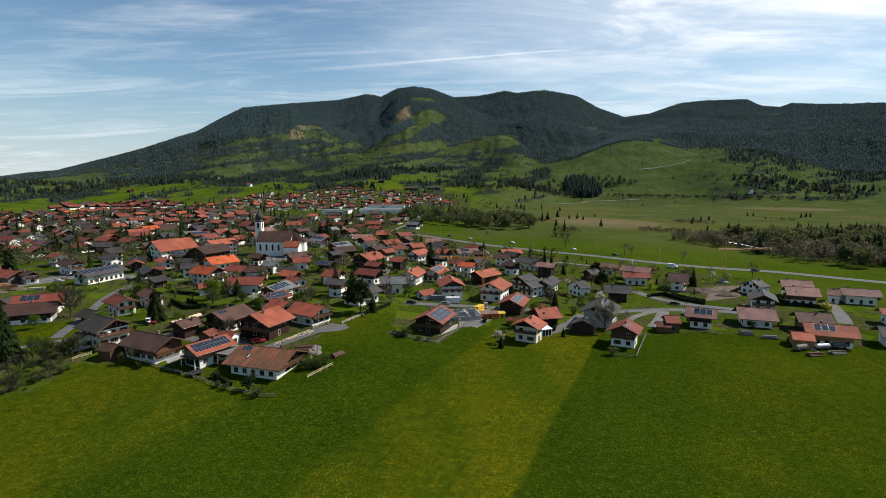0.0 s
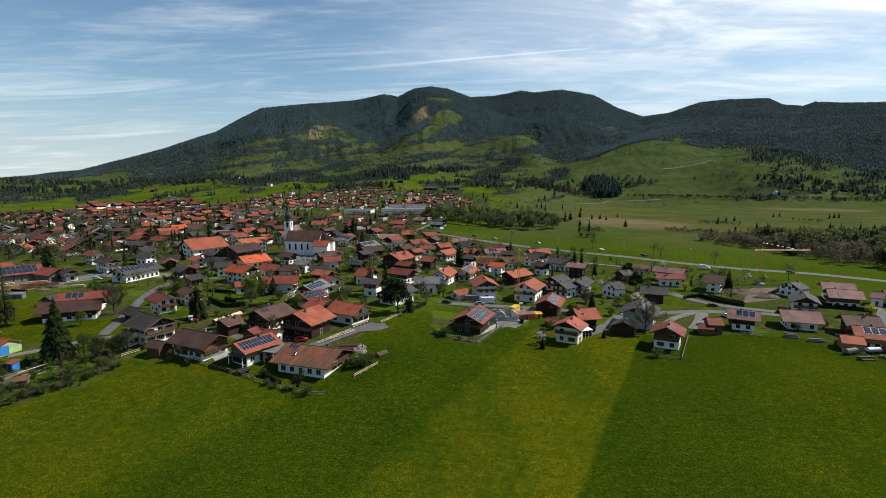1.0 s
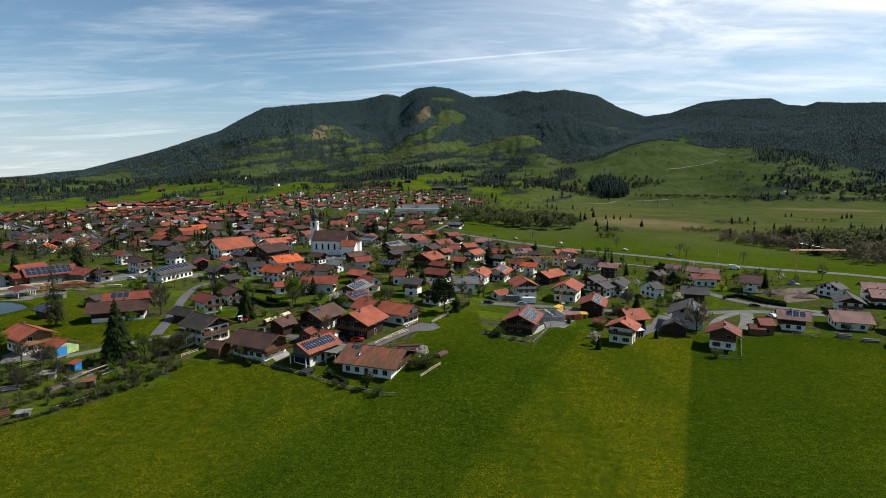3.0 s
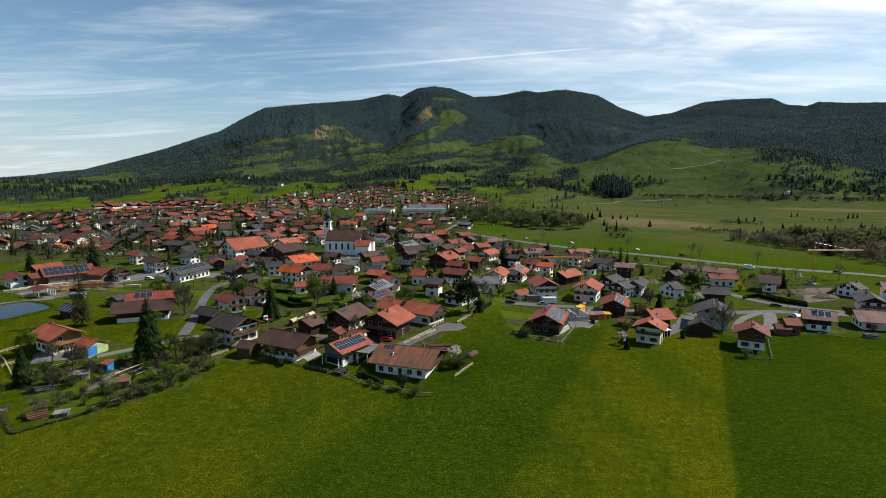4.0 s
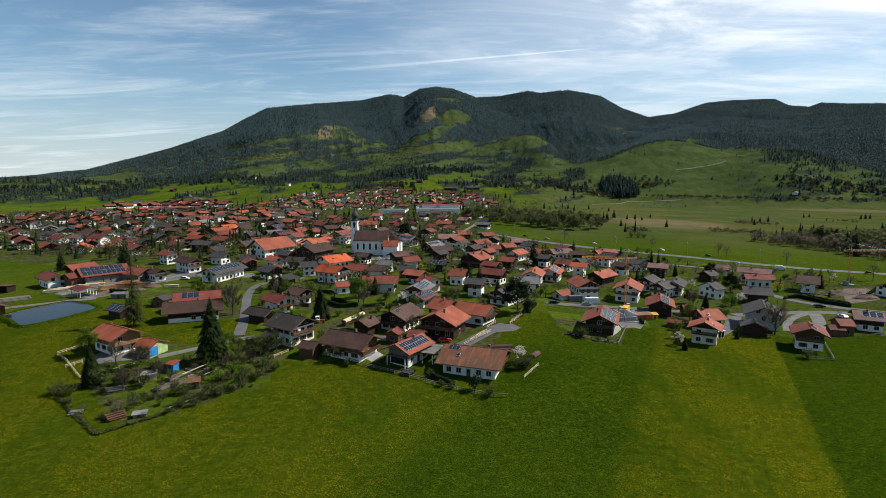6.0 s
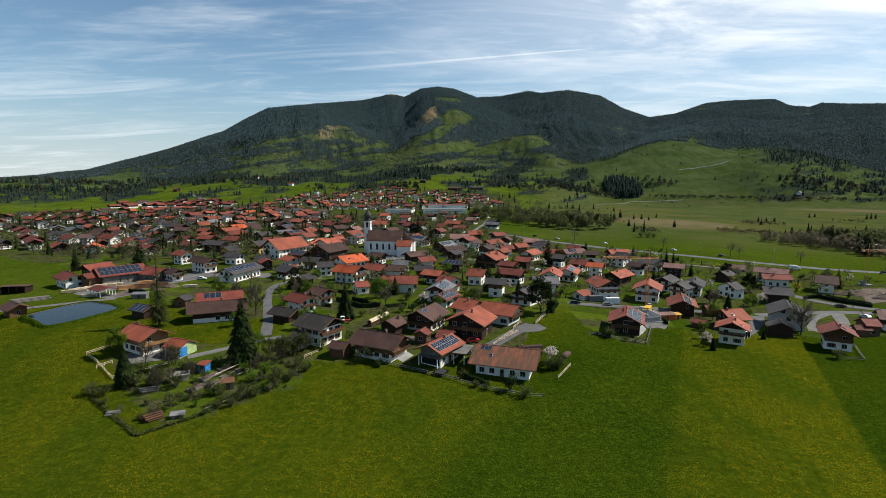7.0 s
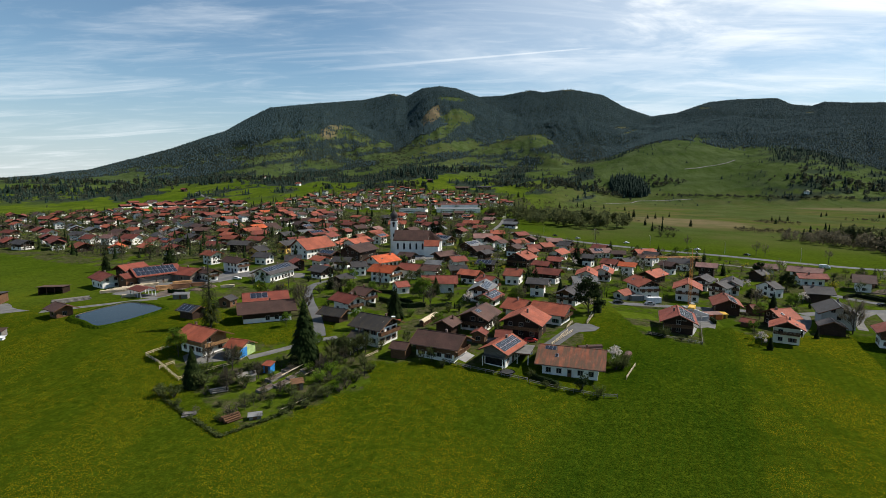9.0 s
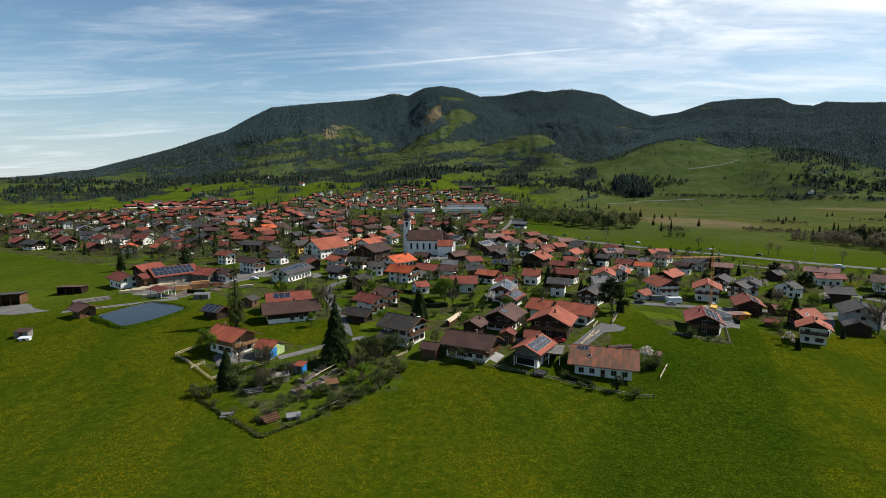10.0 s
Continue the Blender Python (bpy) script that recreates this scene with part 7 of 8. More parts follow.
def trampoline(x, y):
    top = thing("trampoline", pose(x, y, land(x, y)), "round dark trampoline on a lawn", "trampoline")
    bm = bmesh.new()
    n = 20
    for r0, r1, z in ((1.7, 2.1, 0.8),):
        a = [bm.verts.new((r0 * math.cos(2 * math.pi * i / n), r0 * math.sin(2 * math.pi * i / n), z)) for i in range(n)]
        b = [bm.verts.new((r1 * math.cos(2 * math.pi * i / n), r1 * math.sin(2 * math.pi * i / n), z - 0.03)) for i in range(n)]
        for i in range(n):
            bm.faces.new((a[i], b[i], b[(i + 1) % n], a[(i + 1) % n]))
    bmesh.ops.solidify(bm, geom=bm.faces[:], thickness=0.05)
    part("padding", bm, "dark_car", top)
    bm = bmesh.new()
    tube(bm, (0, 0, 0.74), (0, 0, 0.76), 1.7, 1.7, n)
    part("mat", bm, "black_rubber", top)
    for i in range(6):
        q = math.pi * i / 3
        bm = bmesh.new()
        tube(bm, (2 * math.cos(q), 2 * math.sin(q), -0.05), (2 * math.cos(q), 2 * math.sin(q), 0.78), 0.04, 0.04, 5)
        part("leg", bm, "steel", top)


def tractor(x, y, turn):
    top = thing("tractor", pose(x, y, land(x, y), 0, 0, turn), "small red tractor parked on grass", "tractor")
    bm = bmesh.new()
    box(bm, 0.1, 2.0, -0.4, 0.4, 0.7, 1.35, bevel=0.08)
    part("bonnet", bm, "red_paint", top)
    bm = bmesh.new()
    box(bm, -1.2, 0.1, -0.65, 0.65, 0.8, 1.3, bevel=0.04)
    for sx in (-1.1, 0.0):
        for sy in (-0.6, 0.6):
            tube(bm, (sx, sy, 1.2), (sx, sy, 2.4), 0.05, 0.05, 4)
    box(bm, -1.25, 0.15, -0.72, 0.72, 2.4, 2.5, bevel=0.03)
    part("cab", bm, "white_paint", top)
    for sx, sy, r in ((-0.7, -0.8, 0.75), (-0.7, 0.8, 0.75), (1.5, -0.6, 0.42), (1.5, 0.6, 0.42)):
        bm = bmesh.new()
        tube(bm, (sx, sy - 0.17, r), (sx, sy + 0.17, r), r, r, 16)
        part("wheel", bm, "black_rubber", top)


def farm_trailer(x, y, turn, load="grey_wood", words="old farm trailer with a covered load"):
    top = thing("farm_trailer", pose(x, y, land(x, y), 0, 0, turn), words, "trailer", "farm machines")
    bm = bmesh.new()
    box(bm, -2.4, 2.4, -1.0, 1.0, 0.75, 0.95)
    box(bm, -2.4, 2.4, -1.02, -0.96, 0.95, 1.5)
    box(bm, -2.4, 2.4, 0.96, 1.02, 0.95, 1.5)
    box(bm, 2.34, 2.4, -0.96, 0.96, 0.95, 1.5)
    part("bed", bm, "grey_wood", top)
    bm = bmesh.new()
    prism(bm, [(-0.95, 0.96), (0.95, 0.96), (0.7, 1.7), (0.1, 2.0), (-0.6, 1.8)], -2.2, 2.2)
    part("load", bm, load, top)
    bm = bmesh.new()
    tube(bm, (2.4, 0, 0.8), (4.0, 0, 0.45), 0.07, 0.05, 5)
    part("drawbar", bm, "steel", top)
    for sx in (-1.3, 1.3):
        for sy in (-1.0, 1.0):
            bm = bmesh.new()
            tube(bm, (sx, sy - 0.12, 0.42), (sx, sy + 0.12, 0.42), 0.42, 0.42, 12)
            part("wheel", bm, "black_rubber", top)


def conservatory(x, y, turn):
    """A white glazed garden room against a house."""
    top = thing("conservatory", pose(x, y, land(x, y), 0, 0, turn), "white glazed conservatory beside a house", "conservatory")
    for px in (-2.0, -0.67, 0.67, 2.0):
        for py in (-1.6, 1.6):
            bm = bmesh.new()
            box(bm, px - 0.07, px + 0.07, py - 0.07, py + 0.07, -0.1, 2.5)
            part("post", bm, "white_paint", top)
    for px in (-1.33, 0.0, 1.33):
        bm = bmesh.new()
        box(bm, px - 0.58, px + 0.58, -1.62, -1.58, 0.3, 2.4)
        part("pane", bm, "glass", top)
    bm = bmesh.new()
    prism(bm, [(-1.9, 2.5), (1.9, 3.1), (1.9, 3.22), (-1.9, 2.62)], -2.3, 2.3)
    part("roof", bm, "white_paint", top)


def soil_heap(x, y, length, width, height, turn=0, mat_name="soil"):
    """A tipped heap of earth with a ragged outline."""
    r = random.Random(int(abs(x * 5)))
    bm = bmesh.new()
    rows = []
    for j in range(6):
        q = 1 - j / 5
        rows.append([bm.verts.new((length / 2 * q * math.cos(a) * r.uniform(0.8, 1.15), width / 2 * q * math.sin(a) * r.uniform(0.8, 1.15), height * (1 - q ** 1.6) * r.uniform(0.85, 1.1) - (0.3 if j == 0 else 0))) for a in np.linspace(0, 2 * math.pi, 19)[:-1]])
    for a_, b_ in zip(rows, rows[1:]):
        for i in range(18):
            bm.faces.new((a_[i], a_[(i + 1) % 18], b_[(i + 1) % 18], b_[i]))
    return tagged(part("soil_heap", bm, mat_name, m=pose(x, y, land(x, y), 0, 0, turn)), "tipped heap of brown earth on the plot", "soil heap", "soil heaps")


open_shed(-218.5, 226.0, -34.0, 9.5, 6.5, 3.0, "white_paint", "red_tile", "open timber shelter with dark red roof on white posts", 0.9, True, False)
open_shed(-268.0, 239.0, 8.0, 10.5, 6.0, 3.0, "dark_wood", "brown_tile", "dark wooden open shelter on the meadow")
open_shed(-285.0, 219.5, 22.0, 16.0, 9.0, 4.2, "brown_wood", "slate", "brown open-fronted farm shed with shallow roof", 0.9)
farm_trailer(-280.5, 208.0, 30, "orange_paint", "farm trailer with an orange load on gravel")
tractor(-286.0, 210.0, 20)
patch("yard", [(-292.0, 214.0), (-274.0, 220.0), (-260.0, 208.0), (-252.0, 204.0), (-264.0, 200.0), (-278.0, 203.0), (-290.0, 206.0)], .05, "gravel", "pale gravel before an open farm shed")
for bx, by, bl, bw in ((-130.4, 130.5, 5.0, 2.2), (-127.1, 133.2, 5.0, 2.2), (-130.0, 137.0, 6.0, 2.4), (-124.9, 137.9, 5.5, 2.2), (-127.8, 142.4, 5.0, 2.0), (-123.0, 142.0, 4.0, 2.0)):
    raised_bed(bx, by, 62, bl, bw)
lying_pole((-128.3, 136.2), (-122.4, 147.0), 1.1)
lying_pole((-125.3, 133.2), (-120.9, 140.5), 0.6)
lying_pole((-123.0, 119.0), (-118.5, 125.0), 0.5)
garden_shed(-133.2, 140.6, -18, 2.4, 2.0, 2.6, "blue_paint", "orange_tile", "small blue garden house with orange roof")
garden_shed(-137.0, 134.8, 30, 4.2, 1.8, 2.1, "pale_wood", "grey_wood", "garden shed of pale weathered boards")
garden_shed(-122.5, 130.7, 25, 2.8, 2.2, 2.3, "grey_wood", "brown_wood", "grey weathered hutch on legs of boards")
garden_shed(-127.7, 115.7, 20, 2.6, 1.5, 1.0, "grey_wood", "grey_sheet", "low cold frame with grey cover")
log_pile(-142.0, 129.1, 30, 10, 4.0, "grey_wood", "low heap of grey weathered planks by the garden")
log_pile(-133.0, 115.0, 50, 16, 4.0, "brown_wood", "brown heap of brushwood at the garden's edge")
log_pile(-143.5, 116.8, 20, 7, 2.6, "grey_wood", "low heap of grey weathered planks by the garden")
hedge_row([(-152.7, 123.7), (-132.0, 107.0), (-121.6, 118.2), (-118.7, 129.7), (-112.1, 141.7)], 0.5, "dull_leaf", 1.0)
hedge_row([(-159.1, 132.3), (-152.7, 123.7)], 0.6, "dull_leaf", 1.2)
for lx_, ly_ in ((-2.0, 487.0), (36.5, 457.5), (70.5, 421.0), (113.0, 389.5), (147.0, 357.0)):
    street_lamp(lx_, ly_, -125)
shell(8.5, 206.0, 12)
container(4.4, 231.5, 4)
container(-2.5, 233.0, 10, "grey_sheet", "grey site container beside the street")
container(15.0, 218.0, 60, "yellow_paint", "yellow site container on gravel")
log_pile(-216.0, 238.5, 28, 30, 6.5, "fresh_wood", "heap of peeled orange-brown logs in the sawmill yard")
log_pile(-210.5, 242.0, 28, 34, 8.0, "brown_wood", "heap of brown barked logs in the sawmill yard")
log_pile(-214.0, 251.0, 24, 22, 8.0, "fresh_wood", "heap of peeled orange-brown logs in the sawmill yard")
log_pile(-204.5, 247.0, 26, 18, 6.0, "brown_wood", "heap of brown barked logs in the sawmill yard")
log_pile(-245.0, 218.5, 44, 22, 13.0, "grey_wood", "long low heap of grey weathered poles on grass")
board_stack(-237.5, 234.5, 26, 10.0)
board_stack(-236.5, 237.2, 26, 10.0)
board_stack(-234.5, 239.6, 26, 10.0)
board_stack(-233.0, 242.2, 26, 9.0)
board_stack(-230.5, 245.5, 26, 9.0)
board_stack(-228.5, 248.0, 26, 8.0)
board_stack(-223.5, 223.5, 20, 5.0)
garden_shed(-198.2, 219.5, 5, 6.0, 2.6, 2.4, "grey_wood", "grey_sheet", "grey wooden shed by the mill yard")
car(-58.6, 163.8, 20, "red_paint", "small red car parked beside a house")
car(-61.8, 165.2, 24, "dark_car", "dark car parked beside a house")
tractor(-103.4, 183.0, 10)
car(-25.5, 473.9, -12, "dark_car", "dark car on the country road")
car(6.3, 476.1, -20, "dark_car", "dark car on the country road")
car(23.5, 463.4, -30, "silver_car", "silver car on the country road")
car(57.5, 438.0, -36, "white_paint", "white car on the country road")
car(100.2, 404.8, -40, "white_paint", "white car on the country road")
car(123.7, 379.6, -42, "dark_car", "dark car on the country road")
car(188.4, 316.9, -42, "dark_car", "dark car on the country road")
van(142.8, 327.5, -30)
car(-13.5, 223.3, 5, "dark_car", "dark car parked by the street")
car(1.0, 226.2, 5, "silver_car", "silver car parked by the street")
car(102.6, 231.1, -8, "dark_car", "dark car parked by the street")
car(99.6, 213.0, 100, "white_paint", "white car parked on a gravel drive")
car(-192.0, 262.0, 5, "white_paint", "white car parked before the mill")
car(-205.0, 262.0, 80, "dark_car", "dark car parked before the mill")
car(-174.0, 279.0, 15, "silver_car", "silver car parked by the timber hall")
car(-62.0, 330.0, 30, "white_paint", "white car parked in a lane")
car(-18.0, 300.0, 60, "white_paint", "white car parked in a lane")
flat_garage(-63.5, 151.0, -17, 6.5, 8.0, 2.7)
trampoline(-68.0, 140.6)
wood_row(-42.6, 155.8, 9, 8.0, 1.0, "brown_tile", "firewood row under a brown cover beside a house")
wood_row(-41.5, 158.2, 9, 7.0, 1.2, "brown_tile", "firewood row under a brown cover beside a house")
wood_row(-31.6, 154.0, 60, 4.0, 0.8, "brown_tile", "low firewood row under a brown cover")
wood_row(-91.6, 185.0, 69, 12.5, 2.0, "pale_wood", "long firewood row under a pale cover on grass")
log_pile(108.6, 185.2, -20, 14, 4.0, "grey_wood", "heap of grey weathered planks and poles")
log_pile(114.0, 180.6, -10, 9, 5.0, "grey_wood", "heap of grey weathered planks and poles")
log_pile(117.2, 162.6, 8, 10, 5.0, "brown_wood", "heap of grey weathered planks and poles")
log_pile(125.5, 164.2, 4, 10, 5.0, "grey_wood", "heap of grey weathered planks and poles")
garden_shed(-233.5, 168.7, 10, 4.0, 3.0, 2.4, "grey_wood", "brown_tile", "small weathered hut on the meadow")
garden_shed(-230.0, 165.0, 10, 3.0, 1.5, 1.0, "white_paint", "white_paint", "low white covered stack on the meadow")
garden_shed(18.5, 207.5, 10, 6.5, 2.6, 2.6, "orange_paint", "pink_tile", "orange site hut with pinkish roof")
garden_shed(23.5, 209.5, 10, 2.6, 2.2, 2.2, "yellow_paint", "yellow_paint", "small yellow site cabin")
board_stack(-188.5, 243.0, 20, 6.0)
conservatory(36.1, 184.6, 25)
farm_trailer(116.2, 167.5, 20)
farm_trailer(124.0, 168.5, 10, "white_paint", "farm trailer with a pale covered load")
farm_trailer(130.5, 170.0, 6)
soil_heap(127.5, 258.0, 22, 8, 2.6, 4)
soil_heap(136.5, 250.0, 16, 7, 2.0, 8)
soil_heap(14.0, 214.0, 6, 4, 1.4, 30, "gravel")
soil_heap(-198.0, 243.5, 9, 5, 1.6, 20)
soil_heap(-200.5, 236.5, 7, 4, 1.2, 10)

# ---- the far village ----


def clear_of(x, y, margin):
    """True where no house stands within the margin."""
    for hx, hy, turn, a, b in FOOTPRINTS:
        dx, dy = x - hx, y - hy
        if abs(dx) > 40 or abs(dy) > 40:
            continue
        c, s = math.cos(radians(turn)), math.sin(radians(turn))
        if abs(dx * c + dy * s) < a + margin and abs(-dx * s + dy * c) < b + margin:
            return False
    return True


def off_road(x, y, margin):
    return all((x - rx) ** 2 + (y - ry) ** 2 > margin * margin for rx, ry in ROAD_POINTS)


ROAD_POINTS = []
for ob in scene.objects:
    if ob.name.startswith(("road", "path", "yard", "water")):
        vs = ob.data.vertices
        ROAD_POINTS += [(v.co.x, v.co.y) for v in vs][:: (5 if ob.name[0] in "rp" else 2)]


ROOFS = ["red_tile"] * 9 + ["orange_tile"] * 7 + ["brown_tile"] * 7 + ["slate"] * 4 + ["bright_tile", "pink_tile", "grey_sheet"]


def far_house_mesh(bm, x, y, z, turn, length, width, ridge, slot):
    """Walls and gable roof of a far house, added to a joined mesh: 0 white, 1 dark wood, 2 glass, then roofs."""
    tan = 0.45
    m = pose(x, y, z, 0, 0, turn)
    lx, ly, hx, hy = length / 2 - 1.1, width / 2 - 1.1, length / 2, width / 2
    eave = ridge - ly * tan - 0.2

    def quad(pts, k):
        vs = [bm.verts.new(m @ Vector(p)) for p in pts]
        bm.faces.new(vs).material_index = k

    mid = eave - 2.3 if slot % 2 else eave - 0.1
    for sx, sy in ((1, 0), (-1, 0)):
        quad([(sx * lx, -ly, -1), (sx * lx, ly, -1), (sx * lx, ly, mid), (sx * lx, -ly, mid)], 0)
        quad([(sx * lx, -ly, mid), (sx * lx, ly, mid), (sx * lx, ly, eave), (sx * lx, 0, eave + ly * tan), (sx * lx, -ly, eave)], 1 if slot % 2 else 0)
        for v in (-ly * 0.5, ly * 0.25):
            for zz in (0.9, 3.2):
                quad([(sx * (lx + 0.06), v, zz), (sx * (lx + 0.06), v + 1.1, zz), (sx * (lx + 0.06), v + 1.1, zz + 1.2), (sx * (lx + 0.06), v, zz + 1.2)], 2)
    for sy in (1, -1):
        quad([(-lx, sy * ly, -1), (lx, sy * ly, -1), (lx, sy * ly, mid), (-lx, sy * ly, mid)], 0)
        quad([(-lx, sy * ly, mid), (lx, sy * ly, mid), (lx, sy * ly, eave), (-lx, sy * ly, eave)], 1 if slot % 2 else 0)
        for v in (-lx * 0.6, -lx * 0.05, lx * 0.45):
            quad([(v, sy * (ly + 0.06), 0.9), (v + 1.1, sy * (ly + 0.06), 0.9), (v + 1.1, sy * (ly + 0.06), 2.1), (v, sy * (ly + 0.06), 2.1)], 2)
        e0, e1 = eave - (hy - ly) * tan, eave + ly * tan
        quad([(-hx, sy * hy, e0 + 0.25), (hx, sy * hy, e0 + 0.25), (hx, 0, e1 + 0.25), (-hx, 0, e1 + 0.25)], slot)
        quad([(-hx, sy * hy, e0), (hx, sy * hy, e0), (hx, 0, e1), (-hx, 0, e1)], 1)
        quad([(-hx, sy * hy, e0), (hx, sy * hy, e0), (hx, sy * hy, e0 + 0.25), (-hx, sy * hy, e0 + 0.25)], 1)
        for sx in (-1, 1):
            quad([(sx * hx, sy * hy, e0), (sx * hx, sy * hy, e0 + 0.25), (sx * hx, 0, e1 + 0.25), (sx * hx, 0, e1)], 1)


FAR_SLOTS = ["white_plaster", "dark_wood", "glass", "red_tile", "brown_tile", "orange_tile", "slate", "red_tile", "brown_tile", "bright_tile"]


def settle(poly, spacing, tries, seed, sizes=(10, 15), joined="", red=0):
    """Fills a part of the village with houses that keep their distance from one another."""
    r = random.Random(seed)
    xs, ys = [p[0] for p in poly], [p[1] for p in poly]
    bm = bmesh.new() if joined else None
    for _ in range(tries):
        x, y = r.uniform(min(xs), max(xs)), r.uniform(min(ys), max(ys))
        if not inside(x, y, poly) or not clear_of(x, y, spacing) or not off_road(x, y, 8):
            continue
        base_turn = -32 if noise.noise(Vector((x * 0.006, y * 0.006, 2))) > -0.12 else 60
        turn = base_turn + r.gauss(0, 13)
        length, width, ridge = r.uniform(*sizes), r.uniform(sizes[0] - 1, sizes[1] - 3), r.uniform(5.8, 8.2)
        wood = r.random()
        if joined:
            slot = 3 if r.random() < red else r.choice((3, 3, 4, 7, 5, 6, 3, 7, 8, 4, 7, 5, 8, 5, 9))
            far_house_mesh(bm, x, y, land(x, y), turn, length, width, ridge, slot)
            FOOTPRINTS.append((x, y, turn, length / 2, width / 2))
            continue
        house(round(x, 1), round(y, 1), turn, length, width, ridge, r.choice(ROOFS), "dark_wood" if wood < 0.2 else "white_plaster" if wood < 0.93 else "cream_plaster",
              upper="" if wood < 0.42 else "dark_wood" if wood < 0.8 else "brown_wood", near=0, chimneys=1 if r.random() < 0.5 else 0, solar="-" if r.random() < 0.06 else "")
    if joined:
        tagged(part(joined, bm, FAR_SLOTS), "many far small houses with red and brown roofs", "houses", kind="stuff")


def polar(b, d):
    return (MID[0] + d * math.sin(radians(b)), MID[1] + d * math.cos(radians(b)))


settle([(-443, 394), (-327, 366), (-262, 345), (-225, 352), (-198, 374), (-140, 422), (-169, 520), (-560, 520), (-560, 450)], 12.5, 2600, 11, (11, 17))
settle([(-140, 422), (-92, 402), (-23, 515), (-24.9, 636), (-170, 620), (-169, 554)], 14.0, 200, 12)
settle([(-187, 262), (-119, 232), (-60, 215), (-8, 240), (30, 250), (70, 300), (60, 330), (20, 370), (-40, 400), (-100, 330), (-130, 320), (-190, 300)], 9.5, 400, 13, (9, 12))
settle([(-230, 310), (-119, 245), (-60, 228), (0, 262), (60, 330), (20, 400), (-60, 440), (-140, 420), (-200, 370)], 9.0, 900, 15, (10, 14))
settle([(-169, 525), (-560, 525), (-652, 616), (-598, 678), (-487, 806), (-358, 750), (-230, 650), (-169, 554)], 11.5, 2600, 14, (10, 16), joined="distant_houses")
settle([polar(-22, 760), polar(-22, 900), polar(-16, 1120), polar(-8, 1150), polar(3, 1050), polar(4, 900), polar(-3, 760), polar(-12, 760)], 12.5, 800, 21, joined="far_houses")
settle([polar(-34, 1000), polar(-33, 1090), polar(-27, 1110), polar(-24, 1000), polar(-24, 930), polar(-29, 980)], 10.0, 500, 22, (12, 18), joined="far_settlement", red=0.6)


# long pale works halls at the village's far edge
def works(x, y, turn, length, width, height, roof, words):
    top = thing("works_hall", pose(x, y, land(x, y), 0, 0, turn), words, "hall", "works halls")
    bm = bmesh.new()
    box(bm, -length / 2, length / 2, -width / 2, width / 2, -0.6, height - 1.0)
    part("wall", bm, "white_plaster", top)
    bm = bmesh.new()
    prism(bm, [(-width / 2 - 0.5, height - 1.0), (width / 2 + 0.5, height - 1.0), (width / 2 + 0.5, height - 0.8), (0, height), (-width / 2 - 0.5, height - 0.8)], -length / 2 - 0.5, length / 2 + 0.5)
    part("roof", bm, roof, top)
    bm = bmesh.new()
    box(bm, -length / 2 + 6, length / 2 - 6, -width / 2 - 0.06, -width / 2 + 0.02, height * 0.3, height * 0.42)
    part("window_band", bm, "glass", top)
    FOOTPRINTS.append((x, y, turn, length / 2, width / 2))


# ---- garden trees through the village ----
def gardens(poly, count, seed, kinds, margin=1.8):
    r = random.Random(seed)
    xs, ys = [p[0] for p in poly], [p[1] for p in poly]
    done = tries = 0
    while done < count and tries < count * 12:
        tries += 1
        x, y = r.uniform(min(xs), max(xs)), r.uniform(min(ys), max(ys))
        if not inside(x, y, poly) or not clear_of(x, y, margin) or not off_road(x, y, 4.5):
            continue
        kind, lo, hi = r.choice(kinds)
        plant(kind, round(x, 1), round(y, 1), round(r.uniform(lo, hi), 1), r.randrange(99))
        done += 1


MIXED = [("bush", 2, 4), ("bush", 2, 4), ("greenbush", 1.5, 3.5), ("dull", 5, 9), ("dull", 6, 10), ("bare", 6, 10), ("bare", 5, 9), ("leafy", 5, 9), ("spruce", 6, 12), ("hedge", 2, 4), ("yellow", 1.5, 3), ("blossom", 4, 6)]
FAR_MIX = [("dull", 7, 12), ("dull", 8, 13), ("bare", 8, 13), ("leafy", 7, 10), ("spruce", 9, 16), ("bare", 7, 11)]
works(-80, 702, 3, 56, 40, 6.0, "grey_sheet", "long pale works hall with grey metal roof")
works(-137, 692, -5, 34, 26, 5.5, "grey_sheet", "pale works hall with grey metal roof")
works(-78, 735, 3, 50, 16, 9.5, "red_tile", "long works hall with red roof")
gardens([(-121, 146), (-88, 158), (-45, 172), (-35, 196), (-8, 235), (44, 192), (71, 186), (115, 214), (160, 288), (73, 380), (-50, 455), (-119, 328), (-187, 255), (-170, 200)], 330, 31, MIXED, 1.2)
gardens([(-443, 394), (-327, 352), (-225, 300), (-119, 328), (-50, 455), (-24.9, 636), (-170, 620), (-358, 750), (-598, 678), (-652, 616)], 110, 32, FAR_MIX, 1.0)
gardens([(-153, 133), (-133, 114), (-121, 120), (-108, 130), (-101, 145), (-118, 148), (-140, 140)], 60, 33, [("bush", 0.8, 2.2), ("bush", 1.2, 2.6), ("pale", 1, 3), ("pale", 1, 2.4), ("bare", 4, 7), ("dull", 3, 5), ("greenbush", 0.8, 2.4)], 0.3)
gardens([polar(-22, 760), polar(-22, 900), polar(-16, 1120), polar(-8, 1150), polar(3, 1050), polar(4, 900), polar(-3, 720), polar(-12, 700)], 40, 34, FAR_MIX, 1.0)


# ---- woods ----


